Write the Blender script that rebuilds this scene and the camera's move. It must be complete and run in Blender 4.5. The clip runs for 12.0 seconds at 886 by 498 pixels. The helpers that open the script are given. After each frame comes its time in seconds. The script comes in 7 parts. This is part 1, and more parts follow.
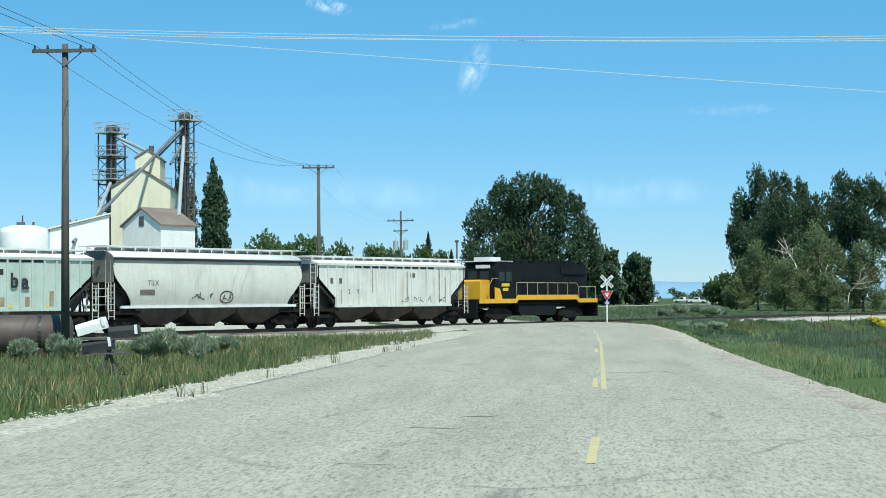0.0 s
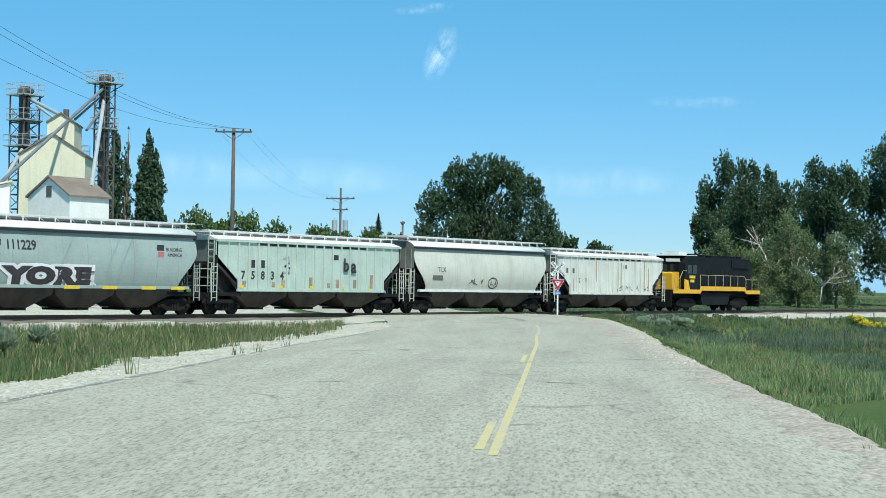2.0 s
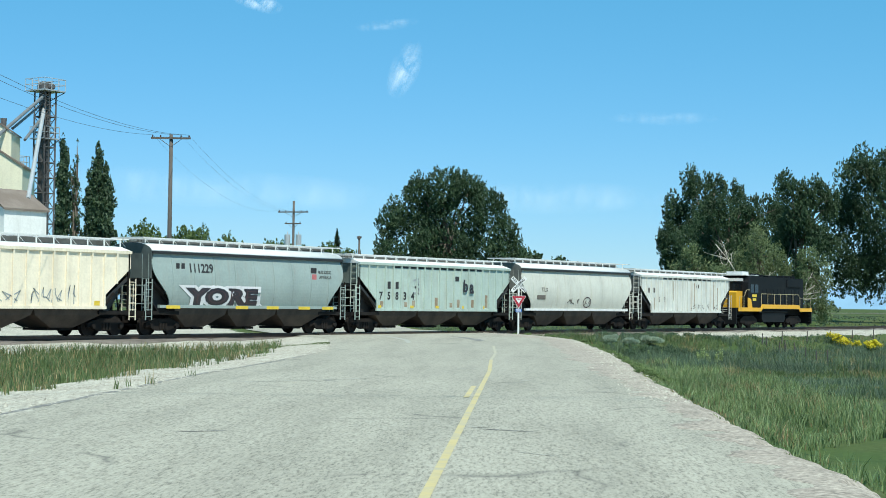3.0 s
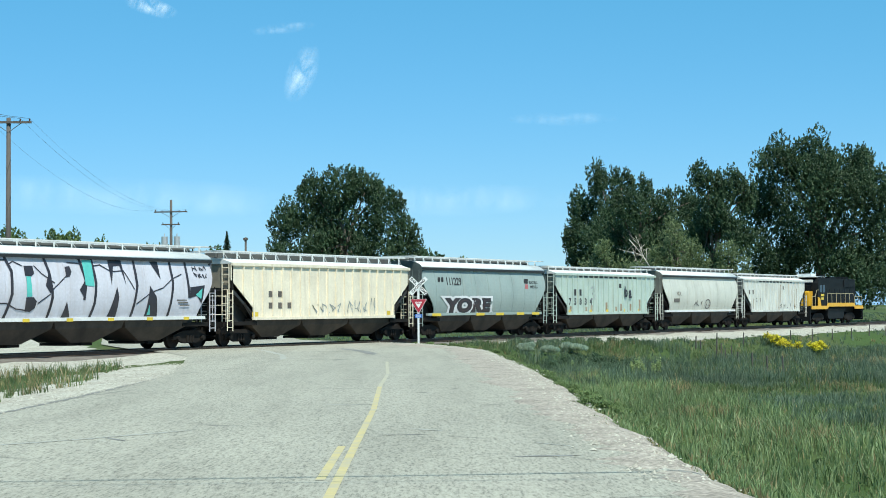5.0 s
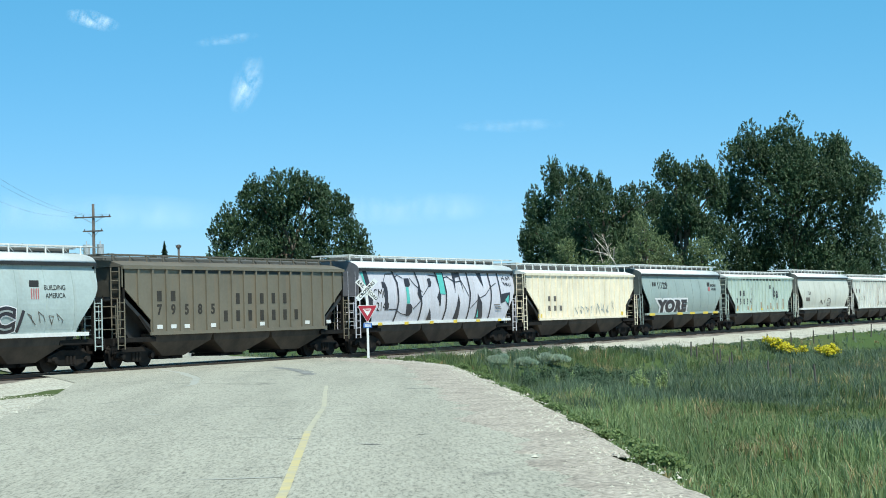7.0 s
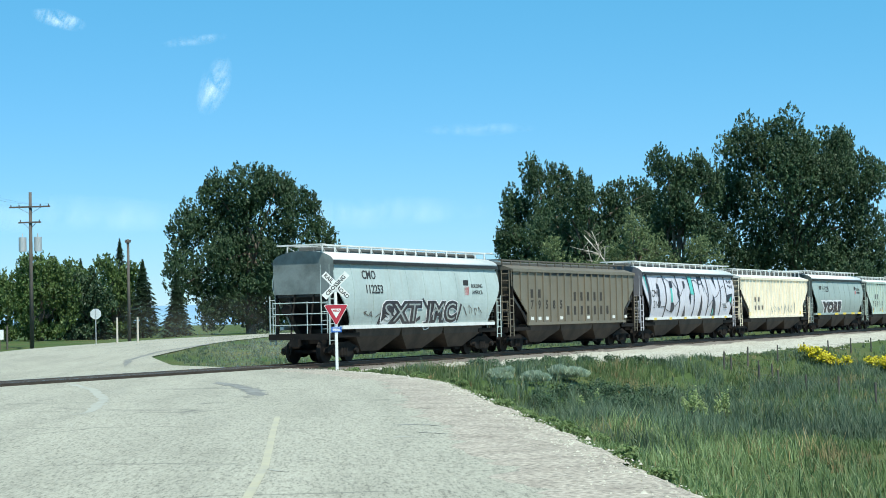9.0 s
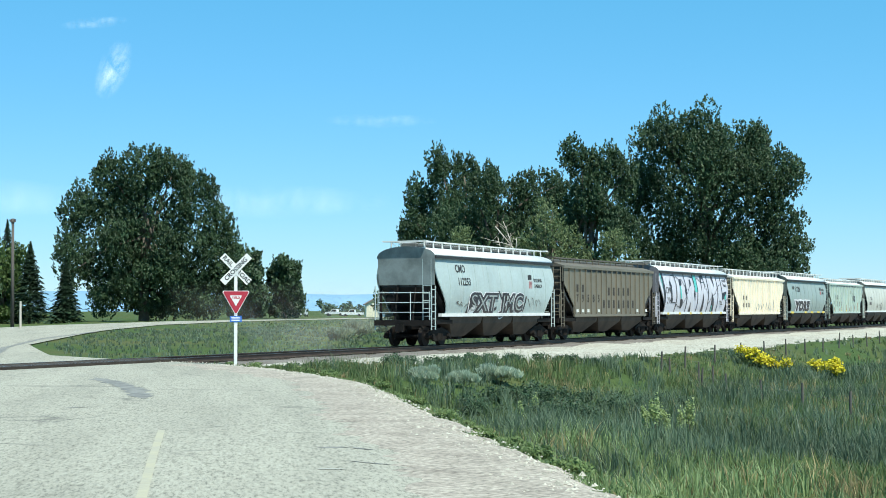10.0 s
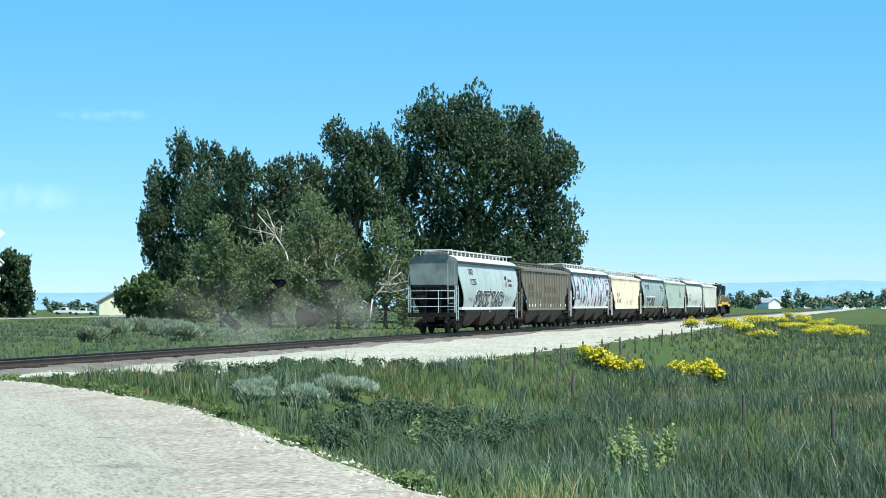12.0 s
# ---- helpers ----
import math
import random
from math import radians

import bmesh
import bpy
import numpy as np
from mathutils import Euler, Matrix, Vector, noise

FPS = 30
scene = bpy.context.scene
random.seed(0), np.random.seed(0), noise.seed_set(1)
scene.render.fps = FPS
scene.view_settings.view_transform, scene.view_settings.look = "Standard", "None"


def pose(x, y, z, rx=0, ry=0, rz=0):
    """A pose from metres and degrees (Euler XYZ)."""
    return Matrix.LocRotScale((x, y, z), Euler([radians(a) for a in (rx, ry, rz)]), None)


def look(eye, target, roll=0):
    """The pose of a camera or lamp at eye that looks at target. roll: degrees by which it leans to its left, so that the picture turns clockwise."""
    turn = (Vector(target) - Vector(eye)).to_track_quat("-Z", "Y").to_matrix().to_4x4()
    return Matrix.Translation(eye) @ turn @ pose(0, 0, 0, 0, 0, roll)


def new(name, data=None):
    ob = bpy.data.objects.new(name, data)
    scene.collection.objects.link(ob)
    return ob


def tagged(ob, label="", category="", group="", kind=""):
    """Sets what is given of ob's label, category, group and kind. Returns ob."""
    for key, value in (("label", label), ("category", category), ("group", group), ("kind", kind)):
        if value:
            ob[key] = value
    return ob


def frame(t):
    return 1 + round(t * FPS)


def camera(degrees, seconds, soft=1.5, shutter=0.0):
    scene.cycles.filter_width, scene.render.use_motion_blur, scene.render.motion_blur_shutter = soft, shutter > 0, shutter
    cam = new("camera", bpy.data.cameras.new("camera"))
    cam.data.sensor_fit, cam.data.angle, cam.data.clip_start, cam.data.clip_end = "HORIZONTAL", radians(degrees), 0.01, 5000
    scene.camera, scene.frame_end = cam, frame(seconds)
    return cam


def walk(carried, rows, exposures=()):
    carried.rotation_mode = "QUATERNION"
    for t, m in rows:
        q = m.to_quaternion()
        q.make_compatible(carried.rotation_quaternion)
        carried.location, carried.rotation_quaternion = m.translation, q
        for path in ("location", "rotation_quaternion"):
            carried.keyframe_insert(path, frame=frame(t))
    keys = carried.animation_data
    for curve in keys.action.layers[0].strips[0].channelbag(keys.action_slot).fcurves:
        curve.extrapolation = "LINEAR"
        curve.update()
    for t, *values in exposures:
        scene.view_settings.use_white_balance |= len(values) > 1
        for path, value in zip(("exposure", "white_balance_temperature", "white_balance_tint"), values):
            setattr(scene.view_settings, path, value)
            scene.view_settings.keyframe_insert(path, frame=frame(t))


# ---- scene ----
# World: the track runs along x, the top of the rails is z = 0, the crossing sign stands at x = 0.
FOV = 29.25
# seconds, eye x y z, heading from +x, pitch, roll (degrees)
PATH = [
    (0, -110.29, -70.75, 1.73, 36.304, 1.699, -0.404),
    (0.5, -106.79, -68.84, 1.72, 35.323, 1.383, -0.298),
    (1, -103.30, -66.99, 1.72, 35.034, 1.101, 0.087),
    (1.5, -99.84, -65.14, 1.73, 35.070, 1.025, 0.560),
    (2, -96.42, -63.32, 1.74, 35.053, 1.239, 0.870),
    (2.5, -93.06, -61.46, 1.75, 34.671, 1.568, 0.885),
    (4.5, -80.41, -54.04, 1.86, 30.982, 1.971, -0.042),
    (5, -77.33, -52.17, 1.85, 30.539, 1.957, -0.364),
    (5.5, -74.24, -50.36, 1.83, 30.193, 1.984, -0.705),
    (6, -71.18, -48.55, 1.79, 29.791, 2.066, -1.134),
    (6.5, -68.16, -46.69, 1.76, 29.310, 2.144, -1.459),
    (7, -65.14, -44.84, 1.73, 28.836, 2.243, -1.629),
    (7.5, -62.12, -43.01, 1.70, 28.488, 2.383, -1.739),
    (9.5, -49.86, -35.36, 1.66, 26.804, 2.320, -0.618),
    (10, -46.99, -33.53, 1.65, 24.301, 2.063, -0.118),
    (10.5, -44.21, -31.67, 1.64, 20.984, 1.834, 0.136),
    (11, -41.47, -29.85, 1.60, 17.854, 1.791, 0.010),
    (11.5, -38.76, -27.98, 1.56, 15.759, 1.848, -0.082),
    (12, -36.05, -26.13, 1.51, 15.186, 1.962, -0.322),
]


def aim(x, y, z, yaw, pitch, roll):
    e = Vector((x, y, z))
    a, p = radians(yaw), radians(pitch)
    return look(e, e + Vector((math.cos(a) * math.cos(p), math.sin(a) * math.cos(p), math.sin(p))), roll)


cam = camera(FOV, 12.0, soft=0.9)
# the clip's camera brightens its picture a little as it turns away from the sun's side
walk(cam, [(r[0], aim(*r[1:])) for r in PATH],
     [(0, 0.17, 6350, 3), (5, 0.22, 6350, 3), (7.5, 0.27, 6350, 3), (9.5, 0.36, 6350, 3), (10.5, 0.44, 6350, 4), (12, 0.51, 6350, 5)])

# ---- light ----
SUN_EL, SUN_AZ = 60.0, 239.0          # the sun stands high, towards (-0.52, -0.86)
world = bpy.data.worlds.new("world")
scene.world = world
world.use_nodes = True
wn = world.node_tree.nodes
sky = wn.new("ShaderNodeTexSky")
sky.sky_type, sky.sun_disc = "NISHITA", False
sky.sun_elevation = radians(SUN_EL)
sky.sun_rotation = radians(90 - SUN_AZ)
sky.air_density, sky.dust_density, sky.ozone_density, sky.altitude = 1.0, 0.0, 1.2, 1500
wn["Background"].inputs["Strength"].default_value = 0.101
deep = wn.new("ShaderNodeHueSaturation")
deep.inputs["Saturation"].default_value = 1.2
deep.inputs["Hue"].default_value = 0.495
world.node_tree.links.new(sky.outputs["Color"], deep.inputs["Color"])
clear = wn.new("ShaderNodeMix")
clear.data_type, clear.blend_type = "RGBA", "MULTIPLY"
clear.inputs["Factor"].default_value, clear.inputs["B"].default_value = 1.0, (0.74, 0.98, 1.16, 1)
world.node_tree.links.new(deep.outputs["Color"], clear.inputs["A"])
even = wn.new("ShaderNodeMix")             # the thin high haze evens the sky out towards the horizon
even.data_type, even.blend_type = "RGBA", "MULTIPLY"
even.inputs["Factor"].default_value, even.inputs["B"].default_value = 1.0, (0.655, 0.52, 0.655, 1)
world.node_tree.links.new(clear.outputs["Result"], even.inputs["A"])
haze = wn.new("ShaderNodeMix")
haze.data_type, haze.blend_type = "RGBA", "ADD"
haze.inputs["Factor"].default_value, haze.inputs["B"].default_value = 1.0, (0.32, 2.1, 2.45, 1)
world.node_tree.links.new(even.outputs["Result"], haze.inputs["A"])
world.node_tree.links.new(haze.outputs["Result"], wn["Background"].inputs["Color"])
sun = new("sun", bpy.data.lights.new("sun", "SUN"))
sun.data.energy, sun.data.angle, sun.data.color = 5.0, radians(0.53), (1.0, 0.96, 0.87)
sdir = Vector((math.cos(radians(SUN_EL)) * math.cos(radians(SUN_AZ)), math.cos(radians(SUN_EL)) * math.sin(radians(SUN_AZ)), math.sin(radians(SUN_EL))))
sun.matrix_world = look(sdir * 200, (0, 0, 0))


# ---- materials ----
def ramp(nt, fac, stops):
    n = nt.nodes.new("ShaderNodeValToRGB")
    while len(n.color_ramp.elements) < len(stops):
        n.color_ramp.elements.new(0.5)
    for e, (p, c) in zip(n.color_ramp.elements, stops):
        e.position, e.color = p, (*c, 1)
    nt.links.new(fac, n.inputs["Fac"])
    return n.outputs["Color"]


def noise_of(nt, scale, detail=4, rough=0.55, stretch=None, coord="Object", turn=0.0):
    tc = nt.nodes.new("ShaderNodeTexCoord")
    n = nt.nodes.new("ShaderNodeTexNoise")
    n.inputs["Scale"].default_value, n.inputs["Detail"].default_value, n.inputs["Roughness"].default_value = scale, detail, rough
    src = tc.outputs[coord]
    if stretch:
        m = nt.nodes.new("ShaderNodeMapping")
        m.inputs["Scale"].default_value = stretch
        if turn:
            r = nt.nodes.new("ShaderNodeVectorRotate")
            r.rotation_type = "Z_AXIS"
            r.inputs["Angle"].default_value = radians(turn)
            nt.links.new(src, r.inputs["Vector"])
            src = r.outputs["Vector"]
        nt.links.new(src, m.inputs["Vector"])
        src = m.outputs["Vector"]
    nt.links.new(src, n.inputs["Vector"])
    return n.outputs["Fac"]


def mix(nt, fac, a, b, mode="MIX"):
    n = nt.nodes.new("ShaderNodeMix")
    n.data_type, n.blend_type = "RGBA", mode
    for sock, v in ((n.inputs["Factor"], fac), (n.inputs["A"], a), (n.inputs["B"], b)):
        if isinstance(v, (int, float)):
            sock.default_value = v
        elif isinstance(v, tuple):
            sock.default_value = (*v, 1)
        else:
            nt.links.new(v, sock)
    return n.outputs["Result"]


def material(name, base, dirt=None, scale=1.0, fine=25.0, amount=0.5, rough=0.6, metal=0.0, bump=0.2, streak=None, spec=0.5, by_piece=0.0, amp=0.07):
    """Base colour, broad stains of dirt, fine grain, optional streaks, relief."""
    m = bpy.data.materials.new(name)
    m.use_nodes = True
    nt = m.node_tree
    b = nt.nodes["Principled BSDF"]
    b.inputs["Roughness"].default_value, b.inputs["Metallic"].default_value = rough, metal
    b.inputs["Specular IOR Level"].default_value = spec
    dirt = dirt or tuple(c * 0.55 for c in base)
    broad = ramp(nt, noise_of(nt, scale, 5, 0.6), [(0.42, (0, 0, 0)), (0.72, (amount,) * 3)])
    col = mix(nt, broad, base, dirt)
    grain = noise_of(nt, fine, 3)
    col = mix(nt, 1.0, col, ramp(nt, grain, [(0.3, (1 - amp,) * 3), (0.7, (1 + amp * 0.5,) * 3)]), "MULTIPLY")
    if streak:
        s = ramp(nt, noise_of(nt, streak[0], 4, 0.6, streak[1]), [(0.5, (0, 0, 0)), (0.72, (streak[2],) * 3)])
        col = mix(nt, s, col, streak[3])
    if by_piece:
        oi = nt.nodes.new("ShaderNodeObjectInfo")
        col = mix(nt, 1.0, col, ramp(nt, oi.outputs["Random"], [(0, (1 - by_piece,) * 3), (1, (1 + by_piece,) * 3)]), "MULTIPLY")
    nt.links.new(col, b.inputs["Base Color"])
    if bump:
        bp = nt.nodes.new("ShaderNodeBump")
        bp.inputs["Strength"].default_value, bp.inputs["Distance"].default_value = bump, 0.02
        nt.links.new(grain, bp.inputs["Height"])
        nt.links.new(bp.outputs["Normal"], b.inputs["Normal"])
    return m


def leaf_material(name, dark, light, trans=0.25, rough=0.55):
    m = bpy.data.materials.new(name)
    m.use_nodes = True
    nt = m.node_tree
    b = nt.nodes["Principled BSDF"]
    g = nt.nodes.new("ShaderNodeNewGeometry")
    col = ramp(nt, g.outputs["Random Per Island"], [(0.0, dark), (1.0, light)])
    big = ramp(nt, noise_of(nt, 0.25, 2), [(0.35, (0.75,) * 3), (0.7, (1.2,) * 3)])
    col = mix(nt, 1.0, col, big, "MULTIPLY")
    nt.links.new(col, b.inputs["Base Color"])
    b.inputs["Roughness"].default_value = rough
    b.inputs["Specular IOR Level"].default_value = 0.35
    tr = nt.nodes.new("ShaderNodeBsdfTranslucent")
    nt.links.new(col, tr.inputs["Color"])
    mx = nt.nodes.new("ShaderNodeMixShader")
    mx.inputs["Fac"].default_value = trans
    nt.links.new(b.outputs["BSDF"], mx.inputs[1])
    nt.links.new(tr.outputs["BSDF"], mx.inputs[2])
    nt.links.new(mx.outputs["Shader"], nt.nodes["Material Output"].inputs["Surface"])
    return m


def asphalt_material():
    """Pale chip-sealed asphalt with seams, patches and worn wheel tracks."""
    m = material("chip_seal_asphalt", (0.352, 0.337, 0.28), (0.31, 0.298, 0.248), 0.1, 20.0, 0.6, 0.9, 0.0, 0.4, None, 0.2, amp=0.08)
    nt = m.node_tree
    b = nt.nodes["Principled BSDF"]
    col = b.inputs["Base Color"].links[0].from_socket
    lie = -31.5                                  # traffic has drawn the chips out along the road
    chips = ramp(nt, noise_of(nt, 26, 3, 0.7, (0.2, 1, 1), turn=lie), [(0.34, (0.45,) * 3), (0.47, (0.95,) * 3), (0.6, (1.1,) * 3), (0.7, (1.25,) * 3)])
    col = mix(nt, 0.8, col, chips, "MULTIPLY")
    lost = ramp(nt, noise_of(nt, 9, 4, 0.7, (0.25, 1, 1), turn=lie), [(0.3, (0.68,) * 3), (0.46, (1.0,) * 3), (0.7, (1.06,) * 3)])
    col = mix(nt, 0.8, col, lost, "MULTIPLY")
    worn = ramp(nt, noise_of(nt, 0.7, 4, 0.6, (0.1, 1, 1), turn=lie), [(0.36, (0.88,) * 3), (0.52, (1.0,) * 3), (0.68, (1.06,) * 3)])
    col = mix(nt, 1.0, col, worn, "MULTIPLY")
    tc = nt.nodes.new("ShaderNodeTexCoord")
    wob = nt.nodes.new("ShaderNodeTexNoise")
    wob.inputs["Scale"].default_value = 0.5
    add = nt.nodes.new("ShaderNodeMixRGB")
    add.blend_type, add.inputs[0].default_value = "ADD", 1.6
    nt.links.new(tc.outputs["Object"], wob.inputs["Vector"])
    nt.links.new(tc.outputs["Object"], add.inputs[1])
    nt.links.new(wob.outputs["Color"], add.inputs[2])
    vor = nt.nodes.new("ShaderNodeTexVoronoi")
    vor.feature, vor.inputs["Scale"].default_value = "DISTANCE_TO_EDGE", 0.16
    nt.links.new(add.outputs[0], vor.inputs["Vector"])
    crack = ramp(nt, vor.outputs["Distance"], [(0.0, (0.55,) * 3), (0.006, (0.2,) * 3), (0.014, (0, 0, 0))])
    seal = ramp(nt, noise_of(nt, 0.35, 3), [(0.5, (0, 0, 0)), (0.62, (1, 1, 1))])
    crack = mix(nt, 1.0, crack, seal, "MULTIPLY")
    col = mix(nt, crack, col, (0.06, 0.06, 0.06))
    nt.links.new(col, b.inputs["Base Color"])
    return m


def ground_material():
    m = material("rough_grass_ground", (0.06, 0.095, 0.03), (0.11, 0.105, 0.045), 0.07, 6.0, 0.9, 0.95, 0.0, 0.6, None, 0.1, amp=0.25)
    nt = m.node_tree
    b = nt.nodes["Principled BSDF"]
    col = b.inputs["Base Color"].links[0].from_socket
    dry = ramp(nt, noise_of(nt, 0.6, 5, 0.65, (1, 2.2, 1)), [(0.5, (0, 0, 0)), (0.75, (0.6,) * 3)])
    col = mix(nt, dry, col, (0.05, 0.085, 0.025))
    nt.links.new(col, b.inputs["Base Color"])
    return m


M = {}
M["asphalt"] = asphalt_material()
M["ground"] = ground_material()
M["gravel"] = material("pale_gravel", (0.47, 0.45, 0.38), (0.34, 0.31, 0.26), 0.8, 9, 0.8, 0.95, 0, 1.0, None, 0.15, amp=0.5)
M["shoulder"] = material("sandy_shoulder_gravel", (0.41, 0.365, 0.31), (0.27, 0.235, 0.2), 1.1, 12, 0.9, 0.95, 0, 1.0, None, 0.15, amp=0.5)
M["ballast"] = material("ballast_stone", (0.2, 0.18, 0.16), (0.1, 0.085, 0.075), 0.8, 14, 0.8, 0.95, 0, 0.9, None, 0.15, amp=0.25)
M["weed_green"] = leaf_material("fresh_weed_leaf", (0.085, 0.135, 0.04), (0.19, 0.26, 0.09), 0.32)
M["weed_pale"] = leaf_material("pale_weed_leaf", (0.28, 0.36, 0.13), (0.42, 0.5, 0.23), 0.4)
M["rail"] = material("rusty_rail_steel", (0.11, 0.075, 0.058), (0.06, 0.042, 0.034), 2, 30, 0.6, 0.55, 0.6)
M["railtop"] = material("polished_rail_head", (0.35, 0.34, 0.33), None, 2, 20, 0.3, 0.3, 1.0)
M["tie"] = material("creosoted_timber", (0.05, 0.04, 0.032), (0.1, 0.085, 0.07), 3, 20, 0.6, 0.85, 0, 0.5, None, 0.2, 0.25, amp=0.25)
M["yellow_line"] = material("worn_yellow_paint", (0.49, 0.41, 0.2), (0.37, 0.345, 0.27), 2.2, 9, 1.0, 0.8, 0, 0.3)
M["faded_line"] = material("rubbed_yellow_paint", (0.4, 0.37, 0.27), (0.34, 0.325, 0.27), 1.6, 9, 1.0, 0.85, 0, 0.3)
M["bark"] = material("grey_bark", (0.16, 0.13, 0.1), (0.07, 0.055, 0.045), 1.5, 10, 0.7, 0.9, 0, 0.8, amp=0.25)
M["dead_wood"] = material("bleached_dead_wood", (0.55, 0.5, 0.43), (0.35, 0.31, 0.26), 1.5, 10, 0.6, 0.8)
M["leaf"] = leaf_material("cottonwood_leaf", (0.032, 0.064, 0.032), (0.072, 0.12, 0.052), 0.2)
M["leaf_grey"] = leaf_material("willow_leaf", (0.12, 0.165, 0.07), (0.26, 0.32, 0.15), 0.34)
M["leaf_light"] = leaf_material("maple_leaf", (0.055, 0.1, 0.03), (0.13, 0.195, 0.055), 0.25)
M["leaf_poplar"] = leaf_material("poplar_leaf", (0.03, 0.062, 0.034), (0.075, 0.12, 0.055), 0.18)
M["needle"] = leaf_material("spruce_needle", (0.012, 0.03, 0.016), (0.035, 0.065, 0.03), 0.1)
M["blade"] = leaf_material("grass_blade", (0.078, 0.118, 0.04), (0.175, 0.235, 0.095), 0.36, 0.48)
M["blade_blue"] = leaf_material("wheatgrass_blade", (0.066, 0.102, 0.06), (0.185, 0.245, 0.155), 0.36, 0.48)
M["blade_light"] = leaf_material("pale_grass_blade", (0.17, 0.235, 0.085), (0.31, 0.39, 0.185), 0.4, 0.48)
M["blade_dry"] = leaf_material("dry_grass_blade", (0.19, 0.155, 0.07), (0.42, 0.34, 0.17), 0.33)
M["sage"] = leaf_material("sagebrush_leaf", (0.4, 0.47, 0.34), (0.58, 0.65, 0.5), 0.42)
M["sage_dull"] = leaf_material("dusty_sagebrush_leaf", (0.25, 0.31, 0.2), (0.42, 0.47, 0.33), 0.36)
M["flower"] = leaf_material("yellow_flower", (0.45, 0.38, 0.01), (0.75, 0.65, 0.03), 0.2)
M["dark_steel"] = material("grimy_dark_steel", (0.012, 0.011, 0.0105), (0.03, 0.024, 0.02), 1.3, 12, 0.7, 0.8, spec=0.15)
M["hopper_brown"] = material("dusty_brown_steel", (0.035, 0.027, 0.022), (0.1, 0.075, 0.056), 0.7, 14, 0.9, 0.8)
M["wheel"] = material("wheel_steel", (0.014, 0.012, 0.011), (0.04, 0.032, 0.028), 3, 12, 0.6, 0.75, 0.0, spec=0.2)


# ---- mesh helpers ----
def box(bm, x0, x1, y0, y1, z0, z1):
    v = [bm.verts.new((x, y, z)) for x in (x0, x1) for y in (y0, y1) for z in (z0, z1)]
    for f in ((0, 1, 3, 2), (4, 6, 7, 5), (0, 4, 5, 1), (2, 3, 7, 6), (0, 2, 6, 4), (1, 5, 7, 3)):
        bm.faces.new([v[i] for i in f])


def loft(bm, rings, caps=True, closed=True):
    vs = [[bm.verts.new(p) for p in r] for r in rings]
    n = len(rings[0])
    for a, b in zip(vs, vs[1:]):
        for i in range(n if closed else n - 1):
            bm.faces.new((a[i], a[(i + 1) % n], b[(i + 1) % n], b[i]))
    if caps and closed:
        bm.faces.new(vs[0][::-1])
        bm.faces.new(vs[-1])


def tube(bm, p0, p1, r0, r1=None, n=8):
    p0, p1 = Vector(p0), Vector(p1)
    r1 = r0 if r1 is None else r1
    q = (p1 - p0).to_track_quat("Z", "Y")
    ring = lambda p, r: [p + q @ Vector((r * math.cos(6.28318 * i / n), r * math.sin(6.28318 * i / n), 0)) for i in range(n)]
    loft(bm, [ring(p0, r0), ring(p1, r1)])


def prism(bm, outline, y0, y1):
    """An outline in x and z, from y0 to y1."""
    loft(bm, [[(x, y0, z) for x, z in outline], [(x, y1, z) for x, z in outline]])


def obj(name, bm, mat, smooth=False):
    me = bpy.data.meshes.new(name)
    bmesh.ops.recalc_face_normals(bm, faces=bm.faces)
    bm.to_mesh(me)
    bm.free()
    me.materials.append(mat)
    if smooth:
        for p in me.polygons:
            p.use_smooth = True
    return new(name, me)


def part(name, bm, mat, parent, label="", smooth=False):
    ob = obj(name, bm, mat, smooth)
    ob.parent = parent
    return tagged(ob, label)


def raw(name, verts, faces, mat, smooth=False):
    """An object from numpy arrays: verts (n, 3), faces (m, k)."""
    me = bpy.data.meshes.new(name)
    n, k = faces.shape
    me.vertices.add(len(verts))
    me.vertices.foreach_set("co", np.asarray(verts, np.float32).ravel())
    me.loops.add(n * k)
    me.loops.foreach_set("vertex_index", faces.astype(np.int32).ravel())
    me.polygons.add(n)
    me.polygons.foreach_set("loop_start", np.arange(0, n * k, k, dtype=np.int32))
    me.update(calc_edges=True)
    me.materials.append(mat)
    if smooth:
        me.polygons.foreach_set("use_smooth", np.ones(n, bool))
    return new(name, me)


def thing(name, label, category, m=None, group="", kind=""):
    e = new(name)
    e.empty_display_size = 0.5
    if m is not None:
        e.matrix_world = m
    return tagged(e, label, category, group, kind)


# ---- the road's line and the lie of the land ----
ROAD = [  # right edge x y, left edge x y
    (-230, -152, -230, -138), (-150, -101.5, -152, -88), (-110, -76.6, -112, -62.3), (-84.6, -60.6, -87, -47.6), (-66.4, -49.0, -70, -37.8),
    (-52, -40.0, -57, -30.3), (-33.3, -29.0, -40, -20.8), (-18.3, -19.5, -30, -13.5), (-9.7, -14.0, -23, -8), (-4.2, -8.8, -18, -2.5),
    (0.3, -4.2, -13, 4), (3.5, 1.5, -7, 11), (7.5, 8, 2, 19), (19, 18, 18, 29.5), (47, 34, 42, 44), (87, 56, 82, 65),
    (133, 75, 130, 84), (160, 82, 158, 91), (215, 92, 214, 101), (300, 108, 300, 117), (450, 128, 450, 137), (900, 170, 900, 180)]
RE = np.array([r[:2] for r in ROAD], float)
LE = np.array([r[2:] for r in ROAD], float)
RC = (RE + LE) / 2


